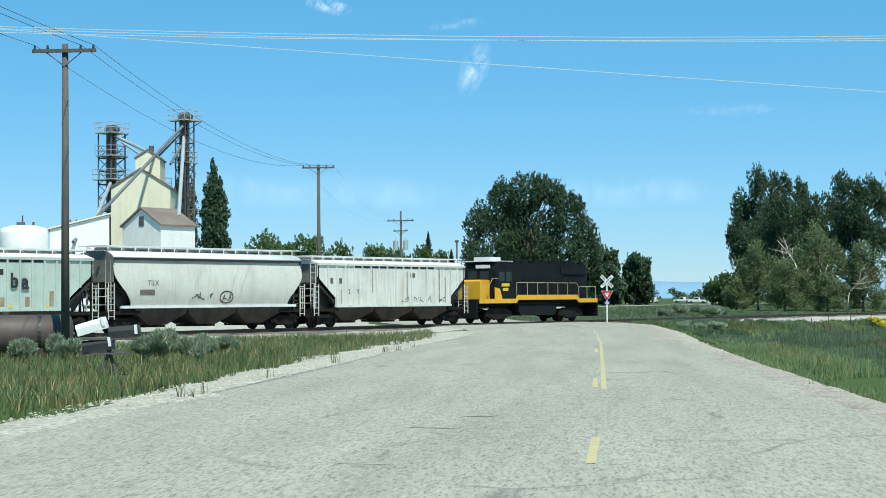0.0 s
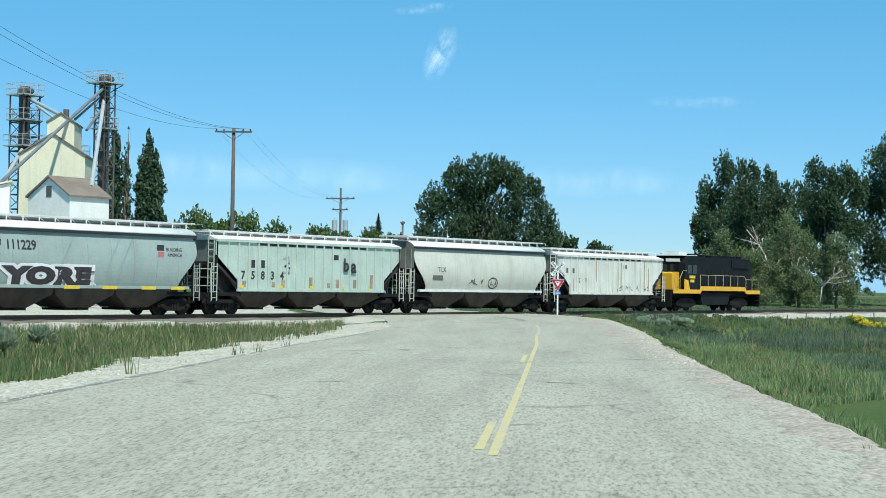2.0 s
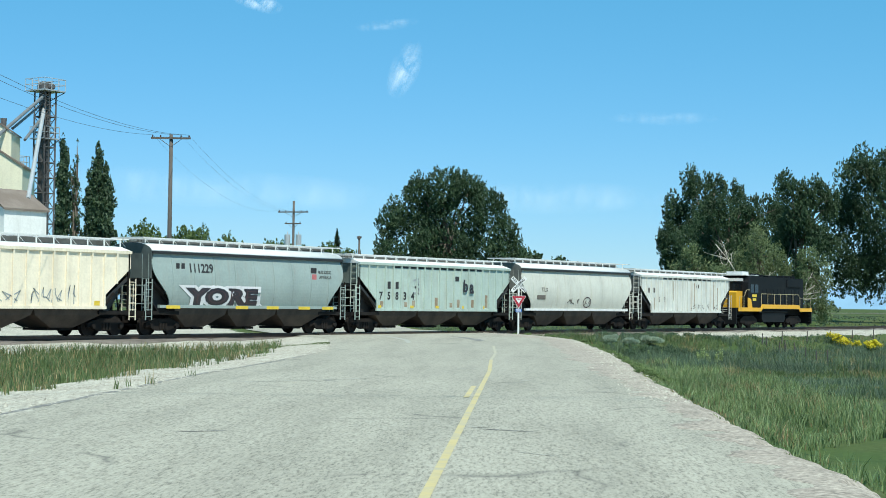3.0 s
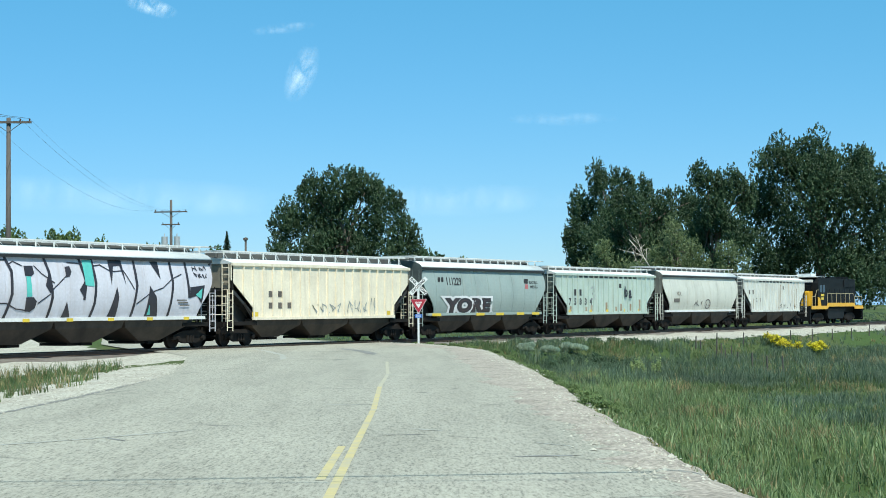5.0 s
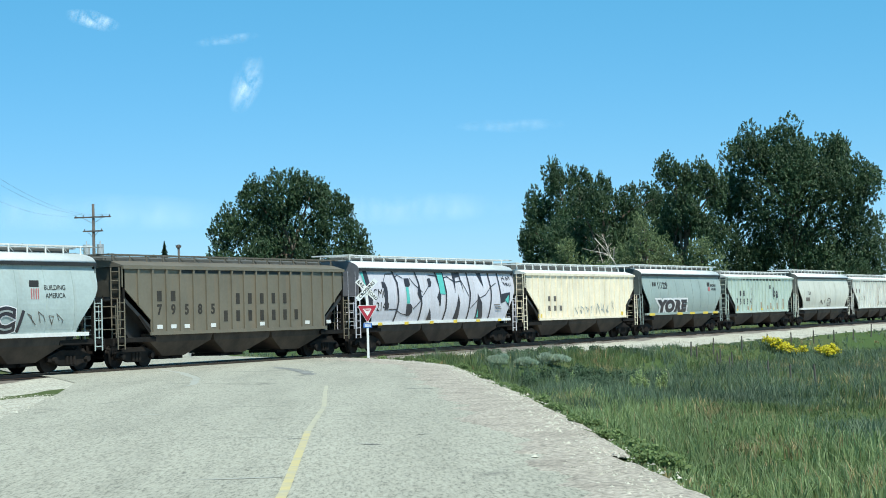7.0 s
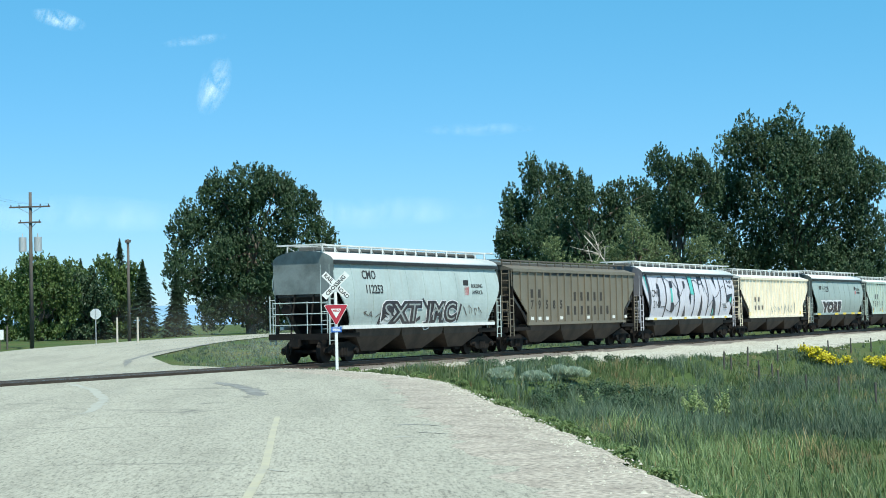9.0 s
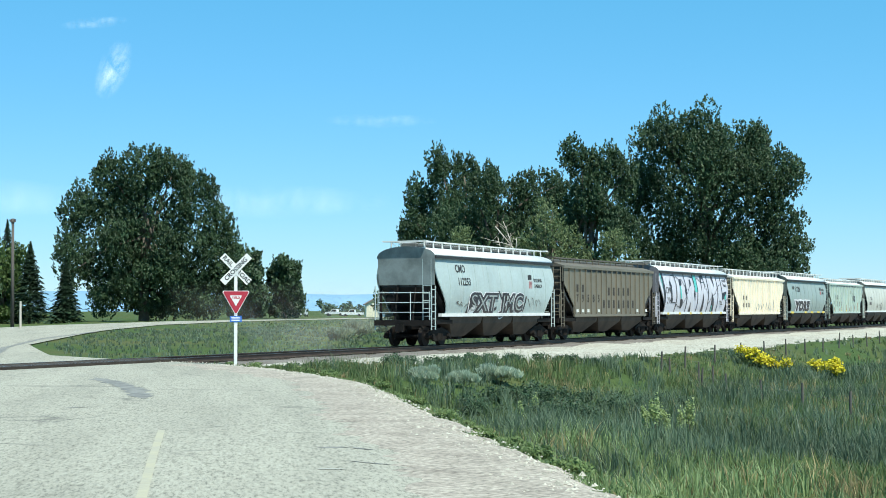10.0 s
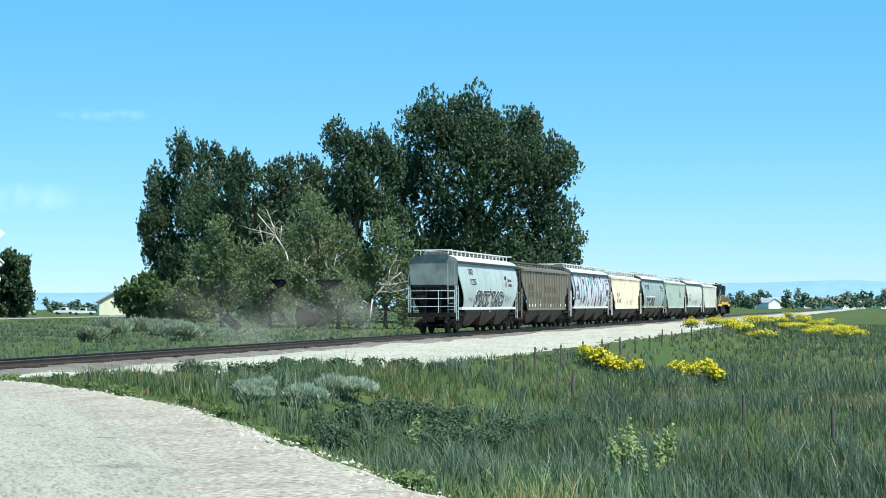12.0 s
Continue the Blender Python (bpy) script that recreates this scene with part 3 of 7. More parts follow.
def make_trees():
    A, B = (0.5, -0.86), (0.34, -0.94)
    tree("cottonwood_tree", "large round dark green cottonwood with a full crown", 160, 107.6, 26,
         fan(A, [(-9.4, 9, 4.4, 5.5), (-8.6, 16.2, 4.6), (-4.4, 20, 4.9, 5.5), (-0.4, 22.2, 4.6, 5), (3.8, 21.4, 4.6, 5), (7.4, 18, 4.6, 5.5), (10.4, 12.8, 4.2, 6), (11.4, 7.4, 3.4, 5), (-4.4, 9, 6.5), (0.6, 13.5, 8), (6, 8.5, 7), (0.8, 5.5, 8, 5), (8.6, 4, 4.6, 4), (-5.5, 3, 3.6, 3), (1, 2.6, 5, 2.8), (6, 2.4, 4.5, 2.6)]),
         165000, 0.18, M["leaf"], 11, 0.7, hollow=0.66)
    tree("cottonwood_tree", "tall dark green cottonwood with pointed crown tops", 195, 72, 28,
         fan(B, [(-4.2, 23.9, 2.4, 5.6), (-1.5, 22.8, 2.2, 4.8), (0.9, 22.6, 2.0, 4.8), (3.9, 20.8, 2.3, 4.6), (-6.6, 18.2, 3.4, 5), (-1.2, 16, 4.9, 6), (3.2, 14, 4.8, 6), (6.2, 12.5, 3.4, 5), (-7.6, 13.6, 3.2, 4.5), (-7.2, 11, 3.4, 4.5), (-3, 8, 5.5), (4, 7, 6.5), (-6.5, 5.5, 3.5, 4)]),
         105000, 0.175, M["leaf"], 12, 0.6, hollow=0.6)
    tree("cottonwood_tree", "very large dark cottonwood with a broad spreading crown", 131, 15.5, 25.5,
         fan(B, [(-5.2, 19.8, 3.9), (-1.2, 20.5, 4.3), (3.6, 19.5, 4.4), (7.2, 16.2, 3.9), (-6.8, 14.5, 3.8, 5), (0, 14.5, 7.5, 7), (6.4, 10.5, 4.4, 5), (8.4, 7, 3.2, 3.6), (-6.2, 8, 4.6, 5.5), (0, 7.5, 7.5, 6.5), (5, 4.5, 5, 4)]),
         165000, 0.14, M["leaf"], 13, 0.75, hollow=0.6)
    tree("cottonwood_tree", "dark green cottonwood with gaps in its crown", 118, 24.5, 20.5,
         fan(B, [(-1.6, 17.6, 2.1, 2.8), (1.6, 16.8, 2.6, 3), (3.6, 15.5, 2.2, 2.8), (0.4, 13.5, 3.2, 3.3), (-1.8, 10.5, 2.6, 3.0), (2.8, 10, 3.0, 3.4), (0, 6, 3.4, 4)]),
         46000, 0.135, M["leaf"], 14, 0.5, hollow=0.42)
    tree("cottonwood_tree", "green cottonwood behind scrub with dead limbs", 126, 38, 17.5,
         fan(B, [(-1, 14.5, 3.2), (2.6, 14.6, 3.2), (5.4, 15.4, 2.8, 3.0), (7.6, 13.4, 2.8, 3.4), (-4.5, 11, 3.6), (5, 10.5, 3.8, 4.5), (0, 9.5, 5.5), (0, 5, 6.5, 5)]),
         72000, 0.135, M["leaf"], 15, 0.45, hollow=0.45)
    for x, y, h, w, s in ((94, 28.0, 10.2, 3.5, 21), (92, 30.2, 4.4, 2.0, 22), (89, 21.9, 7.4, 3.2, 23), (96, 20.3, 12.6, 3.6, 24), (98, 15.2, 10.2, 3.5, 25), (104, 24.5, 12.8, 3.8, 26), (90, 16.6, 5.4, 2.6, 27)):
        tree("willow_tree", "dusty grey-green willow scrub with dead twigs", x, y, h,
             fan(B, [(0, h * 0.76, w * 0.5, h * 0.22), (-w * 0.55, h * 0.5, w * 0.5, h * 0.28), (w * 0.5, h * 0.52, w * 0.5, h * 0.3), (0, h * 0.45, w * 0.7, h * 0.3), (-w * 0.4, h * 0.2, w * 0.6, h * 0.2), (w * 0.45, h * 0.2, w * 0.6, h * 0.2)], 0.4),
             23000, 0.088, M["leaf_grey"], s, 0.16, group="willow scrub", hollow=0.3, limb=34, up=0.5)
    for x, y, h, w, s in ((145.2, 59.0, 5.9, 3.9, 31), (138, 52.5, 3.6, 2.6, 32)):
        tree("maple_bush", "rounded bright green bush", x, y, h,
             fan(B, [(0, h * 0.6, w * 0.62, h * 0.36), (-w * 0.55, h * 0.4, w * 0.45, h * 0.34), (w * 0.55, h * 0.45, w * 0.45, h * 0.36), (0, h * 0.25, w * 0.8, h * 0.25)]),
             11000, 0.2, M["leaf_light"], s, 0.2, hollow=0.5)
    # poplars by the elevator
    for x, y, h, w, s in ((90.0, 123.1, 25.6, 2.1, 41), (90.8, 121.9, 22.3, 1.8, 42), (86.9, 127.0, 27.0, 1.4, 43)):
        tree("poplar_tree", "tall narrow columnar dark green poplar", x, y, h, column(h * 0.97, w, 13, 0.04, 1.0, 0.15, s), 20000, 0.2, M["leaf_poplar"], s, 0.35, group="poplars", hollow=0.3, up=2.2)
    tree("poplar_tree", "thin half-bare grey columnar poplar", 87.9, 125.2, 24.5, column(24.5, 1.5, 9, 0.1, 1.0, 0.25, 44), 4200, 0.17, M["leaf_poplar"], 44, 0.3, group="poplars", limb=80, hollow=0.1, up=2.2)
    # yard trees behind the train
    for x, y, h, w, s, lf in ((54.0, 76.5, 11.0, 5.0, 51, "leaf_light"), (57.2, 72.0, 10.8, 4.8, 52, "leaf_light"), (56.2, 74.6, 9.6, 4.4, 58, "leaf_light"), (117.5, 108.5, 11.6, 4.6, 53, "leaf_light"), (122, 103, 11.8, 4.4, 54, "leaf_light"), (112, 112, 10.2, 4.4, 55, "leaf_light"), (101, 97, 11.2, 4.6, 56, "leaf_light"), (108, 98, 10, 4.5, 57, "leaf")):
        tree("maple_tree", "leafy green yard tree", x, y, h,
             fan(A, [(-w * 0.2, h * 0.78, w * 0.55, h * 0.2), (w * 0.5, h * 0.68, w * 0.5, h * 0.22), (-w * 0.65, h * 0.58, w * 0.5, h * 0.25), (0, h * 0.5, w * 0.8, h * 0.3), (w * 0.6, h * 0.4, w * 0.55, h * 0.3), (-w * 0.5, h * 0.3, w * 0.6, h * 0.25), (0.3, h * 0.12, w * 0.85, h * 0.13)]),
             15000, 0.17, M[lf], s, 0.3, group="yard trees", hollow=0.45)
    # upright trees behind the sign
    for x, y, h, w, s in ((222, 128, 14.5, 4.0, 61), (235, 126.8, 12.6, 3.8, 62), (229, 132, 11.5, 4.0, 63)):
        tree("cottonwood_tree", "dark green upright cottonwood beyond the crossing", x, y, h,
             fan(A, [(-0.2 * w, h * 0.82, w * 0.55, h * 0.16), (w * 0.4, h * 0.72, w * 0.5, h * 0.18), (-w * 0.5, h * 0.62, w * 0.6, h * 0.22), (w * 0.1, h * 0.5, w * 0.9, h * 0.28), (-w * 0.3, h * 0.28, w * 0.8, h * 0.2), (w * 0.5, h * 0.3, w * 0.7, h * 0.22), (-w * 0.3, h * 0.1, w * 0.8, h * 0.12), (w * 0.4, h * 0.1, w * 0.8, h * 0.12)]),
             12000, 0.32, M["leaf"], s, 0.35, hollow=0.4)


def spruce(x, y, h, w, seed):
    rng = np.random.RandomState(seed)
    z = float(height(x, y))
    e = thing("spruce_tree", "dark blue-green conical spruce", "tree", pose(x, y, z), "spruces")
    bm = bmesh.new()
    tube(bm, (0, 0, 0), (0, 0, h * 0.97), 0.24, 0.03, 8)
    part("trunk", bm, M["bark"], e, "", True)
    n = 7000
    u = rng.rand(n) ** 0.8
    tier = np.floor(u * 16) / 16
    rad = w * (1 - u) * (0.55 + 0.45 * (1 - (u - tier) * 16)) * (0.35 + 0.65 * rng.rand(n))
    a = rng.rand(n) * 6.283
    P = np.stack([rad * np.cos(a), rad * np.sin(a), h * (0.05 + 0.95 * u) - rad * 0.25], 1)
    out = np.stack([np.cos(a), np.sin(a), -0.35 + 0 * a], 1)
    side = np.stack([-np.sin(a), np.cos(a), 0 * a], 1) + rng.randn(n, 3) * 0.3
    s = ((0.2 + 0.22 * rng.rand(n)) * (1.05 - 0.7 * u))[:, None]
    V = np.stack([P - out * s, P - side * s * 0.45, P + out * s, P + side * s * 0.45], 1).reshape(-1, 3)
    o = raw("crown", V, np.arange(4 * n).reshape(-1, 4), M["needle"])
    o.parent = e


make_trees()
for q in ((144, 119.5, 14.4, 4.4, 71), (139.5, 123, 11.5, 3.6, 72), (119, 96, 10.0, 3.6, 73), (126, 106, 9.5, 3.4, 74), (113, 99, 8.5, 3.2, 75), (130, 99, 8.0, 3.0, 76)):
    spruce(*q)


def dead_limbs():
    """Bare bleached limbs that stand out of the willow scrub; points (r, z) across the direction B."""
    rng = np.random.RandomState(5)
    B = (0.34, -0.94)
    at = lambda r, z: Vector((B[0] * r, B[1] * r, z))
    trees = (
        (91.2, 20.9, [(0.13, [(0.2, 0), (0.0, 2.2), (0.1, 4.2), (-0.5, 6.2), (-1.3, 7.5), (-2.7, 9.2)]), (0.06, [(-1.3, 7.5), (-2.2, 7.75), (-3.3, 8.0)]), (0.06, [(-1.2, 7.3), (-1.6, 8.6), (-2.0, 9.6)]), (0.05, [(-0.9, 6.9), (-0.8, 8.2)]), (0.05, [(0.0, 3.2), (0.9, 4.4), (1.1, 5.6)])], "bare bleached dead tree with a forked top among willow scrub"),
        (91.5, 17.6, [(0.06, [(0, 0), (0.15, 2.0), (-0.1, 4.1), (0.4, 6.0)]), (0.04, [(-0.1, 4.1), (-0.6, 5.4)]), (0.04, [(0.1, 2.5), (0.8, 3.7)])], "thin bleached dead stem among willow scrub"),
        (91.0, 13.8, [(0.08, [(-0.6, 0), (-0.3, 2.4), (0.6, 3.4), (2.0, 4.5)]), (0.05, [(0.6, 3.4), (1.7, 3.6), (2.6, 3.8)]), (0.05, [(0.2, 3.0), (1.2, 2.9), (2.2, 3.1)]), (0.04, [(0.9, 3.6), (1.1, 4.8), (1.6, 5.6)])], "low bleached dead limbs beside the track"),
        (95.0, 24.8, [(0.06, [(0, 0), (0.3, 3.0), (0.2, 6.2), (-0.3, 8.4)]), (0.04, [(0.2, 6.2), (1.0, 7.8)])], "thin bleached dead stem among willow scrub"))
    for x, y, ways, label in trees:
        e = thing("dead_tree", label, "tree", pose(x, y, float(height(x, y)) - 0.05))
        bm = bmesh.new()
        for r, pts in ways:
            n = len(pts)
            for k in range(n - 1):
                a, b = at(*pts[k]), at(*pts[k + 1])
                tube(bm, a, b, 0.8 * r * (1 - 0.7 * k / n), 0.8 * r * (1 - 0.7 * (k + 1) / n), 7)
                for _ in range(3 if pts[k][1] > 2 else 0):
                    c = a.lerp(b, rng.rand())
                    tube(bm, c, c + at(rng.uniform(-0.9, 0.9), rng.uniform(-0.1, 0.9)) + Vector((rng.uniform(-0.4, 0.4), 0, 0)), 0.022, 0.008, 5)
        part("trunk", bm, M["dead_wood"], e, "", True)


dead_limbs()

# ---- the train ----
def lettering(text, size, mat, parent, at, label, bold=0.0, spread=1.0, lift=0.0):
    """Painted letters on the near side of a car (facing -y)."""
    cu = bpy.data.curves.new("lettering", "FONT")
    cu.body, cu.size, cu.align_x, cu.extrude, cu.offset = text, size, "CENTER", 0.003, bold
    cu.resolution_u = 3
    tmp = bpy.data.objects.new("lettering", cu)
    scene.collection.objects.link(tmp)
    me = bpy.data.meshes.new_from_object(tmp.evaluated_get(bpy.context.evaluated_depsgraph_get()))
    bpy.data.objects.remove(tmp)
    me.materials.clear()
    me.materials.append(mat)
    for v in me.vertices:                        # laid on the side, bulging or flat
        z = at[2] + v.co.y
        y = side_y(z) - 0.012 - lift if at[1] is None else at[1]
        v.co = (at[0] + v.co.x * spread, y - v.co.z, z)
    o = new("lettering", me)
    o.parent = parent
    return tagged(o, label, kind="stuff")


def plate(name, parent, x, z, w, h, mat, y, label="", th=0.006):
    bm = bmesh.new()
    box(bm, x - w / 2, x + w / 2, y - th, y, z - h / 2, z + h / 2)
    return part(name, bm, mat, parent, label)


def stroke(bm, pts, w, y):
    """A painted stroke on the near side, of width w, through points in x and z."""
    for (x0, z0), (x1, z1) in zip(pts, pts[1:]):
        d = Vector((x1 - x0, 0, z1 - z0))
        n = Vector((-d.z, 0, d.x)).normalized() * w / 2
        a, b = Vector((x0, 0, z0)) - d.normalized() * w * 0.3, Vector((x1, 0, z1)) + d.normalized() * w * 0.3
        k, j = max(1, int(abs(b.z - a.z) / 0.15)), max(1, int(abs(n.z) * 2 / 0.15))
        for i in range(k):
            for m in range(j):
                p, q = a.lerp(b, i / k), a.lerp(b, (i + 1) / k)
                u0, u1 = 1 - 2 * m / j, 1 - 2 * (m + 1) / j
                ring = [p + n * u0, q + n * u0, q + n * u1, p + n * u1]
                bm.faces.new([bm.verts.new(c + Vector((0, y(c.z) - 0.012, 0))) for c in ring])


PAINT = {
    "white": (0.66, 0.67, 0.62), "cream": (0.86, 0.77, 0.6), "green": (0.47, 0.56, 0.5), "grey": (0.31, 0.375, 0.355),
    "lavender": (0.6, 0.59, 0.65), "brown": (0.175, 0.155, 0.115), "pale": (0.42, 0.495, 0.485), "tan": (0.59, 0.59, 0.52)}
RUST = (0.28, 0.17, 0.09)
for k, c in PAINT.items():
    M["car_" + k] = material("weathered_%s_paint" % k, c, tuple(v * 0.72 for v in c), 0.55, 9, 0.7, 0.5, 0, 0.06,
                             (1.0, (4.2, 4.2, 0.2), {"white": 0.85, "cream": 0.4, "green": 0.5, "tan": 0.4, "brown": 0.4}.get(k, 0.3), tuple(0.45 * v + 0.55 * r for v, r in zip(c, RUST))))
# end walls: the body colour darkened for grime and for their shade
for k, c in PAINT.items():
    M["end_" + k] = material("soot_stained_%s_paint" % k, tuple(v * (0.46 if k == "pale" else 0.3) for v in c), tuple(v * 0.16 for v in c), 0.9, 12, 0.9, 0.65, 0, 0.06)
M["roof_white"] = material("dusty_white_roof_paint", (0.72, 0.73, 0.71), (0.5, 0.5, 0.48), 0.6, 9, 0.6, 0.5)
M["roof_grey"] = material("dusty_grey_roof_paint", (0.3, 0.31, 0.3), (0.2, 0.19, 0.17), 0.6, 9, 0.6, 0.6)
M["roof_dark"] = material("grimy_dark_roof_steel", (0.11, 0.115, 0.11), (0.06, 0.055, 0.05), 0.8, 9, 0.7, 0.7)
M["roof_brown"] = material("grimy_brown_roof_paint", (0.13, 0.115, 0.09), (0.08, 0.07, 0.055), 0.6, 9, 0.6, 0.7)
# black paint of real parts; also painted shade on eaves, chords and slope sheets
M["black"] = material("black_paint_and_shade", (0.02, 0.02, 0.021), (0.05, 0.045, 0.04), 1.2, 12, 0.5, 0.55)
M["rust"] = material("brown_rust_stain", (0.27, 0.2, 0.13), (0.42, 0.38, 0.3), 3, 20, 0.9, 0.8)
M["letter"] = material("black_stencil_paint", (0.03, 0.03, 0.032), None, 3, 20, 0.3, 0.7)
M["letter_worn"] = material("faded_dark_stencil_paint", (0.1, 0.085, 0.075), (0.22, 0.2, 0.17), 2, 20, 0.6, 0.7)
M["letter_brown"] = material("dark_brown_stencil_paint", (0.03, 0.025, 0.02), (0.065, 0.055, 0.04), 2, 20, 0.5, 0.7)
M["letter_white"] = material("white_stencil_paint", (0.72, 0.72, 0.7), None, 3, 20, 0.3, 0.7)
M["mark_yellow"] = material("yellow_reflector", (0.72, 0.52, 0.05), None, 3, 20, 0.4, 0.5)
M["mark_red"] = material("faded_red_paint", (0.5, 0.16, 0.16), None, 3, 20, 0.4, 0.6)
M["spray_black"] = material("black_spray_paint", (0.025, 0.022, 0.03), (0.07, 0.06, 0.07), 1, 12, 0.5, 0.5)
M["spray_white"] = material("white_spray_paint", (0.75, 0.74, 0.75), None, 1, 12, 0.3, 0.5)
M["spray_maroon"] = material("maroon_spray_paint", (0.06, 0.03, 0.035), None, 1, 12, 0.3, 0.5)
M["spray_dusk"] = material("dark_plum_spray_paint", (0.07, 0.04, 0.045), (0.05, 0.03, 0.035), 2, 12, 0.6, 0.5)
M["spray_teal"] = material("teal_spray_paint", (0.12, 0.5, 0.45), None, 1, 12, 0.3, 0.5)
M["spray_grey"] = material("silver_spray_paint", (0.33, 0.36, 0.36), None, 1, 12, 0.3, 0.45)


def truck(parent, cx, label="black four-wheel rail truck"):
    """Side frames, springs, bolster, axles and wheels."""
    bm = bmesh.new()
    for sy in (-1, 1):
        y0, y1 = sorted((sy * 0.96, sy * 1.12))
        prism(bm, [(cx - 1.2, 0.42), (cx - 1.2, 0.6), (cx - 0.5, 0.82), (cx + 0.5, 0.82), (cx + 1.2, 0.6), (cx + 1.2, 0.42), (cx + 0.95, 0.4), (cx + 0.42, 0.22), (cx - 0.42, 0.22), (cx - 0.95, 0.4)], y0, y1)
        for a in (-0.9, 0.9):
            tube(bm, (cx + a, sy * 1.1, 0.46), (cx + a, sy * 1.26, 0.46), 0.13, 0.11, 10)
        for k in (-0.2, 0, 0.2):
            tube(bm, (cx + k, sy * 1.13, 0.28), (cx + k, sy * 1.13, 0.6), 0.075, 0.075, 8)
    box(bm, cx - 0.22, cx + 0.22, -1.1, 1.1, 0.5, 0.8)
    t = part("truck", bm, M["dark_steel"], parent, label)
    for a in (-0.9, 0.9):
        bm = bmesh.new()
        tube(bm, (cx + a, -0.95, 0.46), (cx + a, 0.95, 0.46), 0.08, 0.08, 8)
        for sy in (-1, 1):
            tube(bm, (cx + a, sy * 0.7, 0.46), (cx + a, sy * 0.83, 0.46), 0.46, 0.455, 24)
            tube(bm, (cx + a, sy * 0.66, 0.46), (cx + a, sy * 0.7, 0.46), 0.49, 0.47, 24)
            tube(bm, (cx + a, sy * 0.83, 0.46), (cx + a, sy * 0.88, 0.46), 0.16, 0.13, 12)
        part("wheelset", bm, M["wheel"], t, "steel wheels on an axle")
    return t


def ladder(parent, x, y, z0, z1, w, mat, rungs, axis="x", name="ladder"):
    bm = bmesh.new()
    ex = Vector((1, 0, 0)) if axis == "x" else Vector((0, 1, 0))
    c = Vector((x, y, 0))
    for s in (-0.5, 0.5):
        tube(bm, c + ex * w * s + Vector((0, 0, z0)), c + ex * w * s + Vector((0, 0, z1)), 0.028, 0.028, 6)
    for i in range(rungs):
        z = z0 + (z1 - z0) * (i + 0.5) / rungs
        tube(bm, c - ex * w / 2 + Vector((0, 0, z)), c + ex * w / 2 + Vector((0, 0, z)), 0.018, 0.018, 5)
    return part(name, bm, mat, parent)


def bays(parent, L, z_top, mat, n=3):
    """Hopper bays hanging under the body, with outlet gates."""
    span = L - 4.9
    w = span / n
    for i in range(n):
        c = -span / 2 + w * (i + 0.5)
        bm = bmesh.new()
        top = [(c - w / 2, -1.42, z_top), (c + w / 2, -1.42, z_top), (c + w / 2, 1.42, z_top), (c - w / 2, 1.42, z_top)]
        mid = [(c - w / 2 + 0.12, -1.36, z_top - 0.34), (c + w / 2 - 0.12, -1.36, z_top - 0.34), (c + w / 2 - 0.12, 1.36, z_top - 0.34), (c - w / 2 + 0.12, 1.36, z_top - 0.34)]
        b = [(c - 0.72, -0.95, 0.4), (c + 0.72, -0.95, 0.4), (c + 0.72, 0.95, 0.4), (c - 0.72, 0.95, 0.4)]
        loft(bm, [top, mid, b])
        bay = part("hopper_bay", bm, mat, parent, "sloping discharge hopper under the body")
        bm = bmesh.new()
        box(bm, c - 0.8, c + 0.8, -0.8, 0.8, 0.27, 0.39)
        box(bm, c - 0.12, c + 0.12, -1.0, -0.8, 0.27, 0.36)
        part("outlet_gate", bm, M["dark_steel"], bay, "grimy outlet gate")


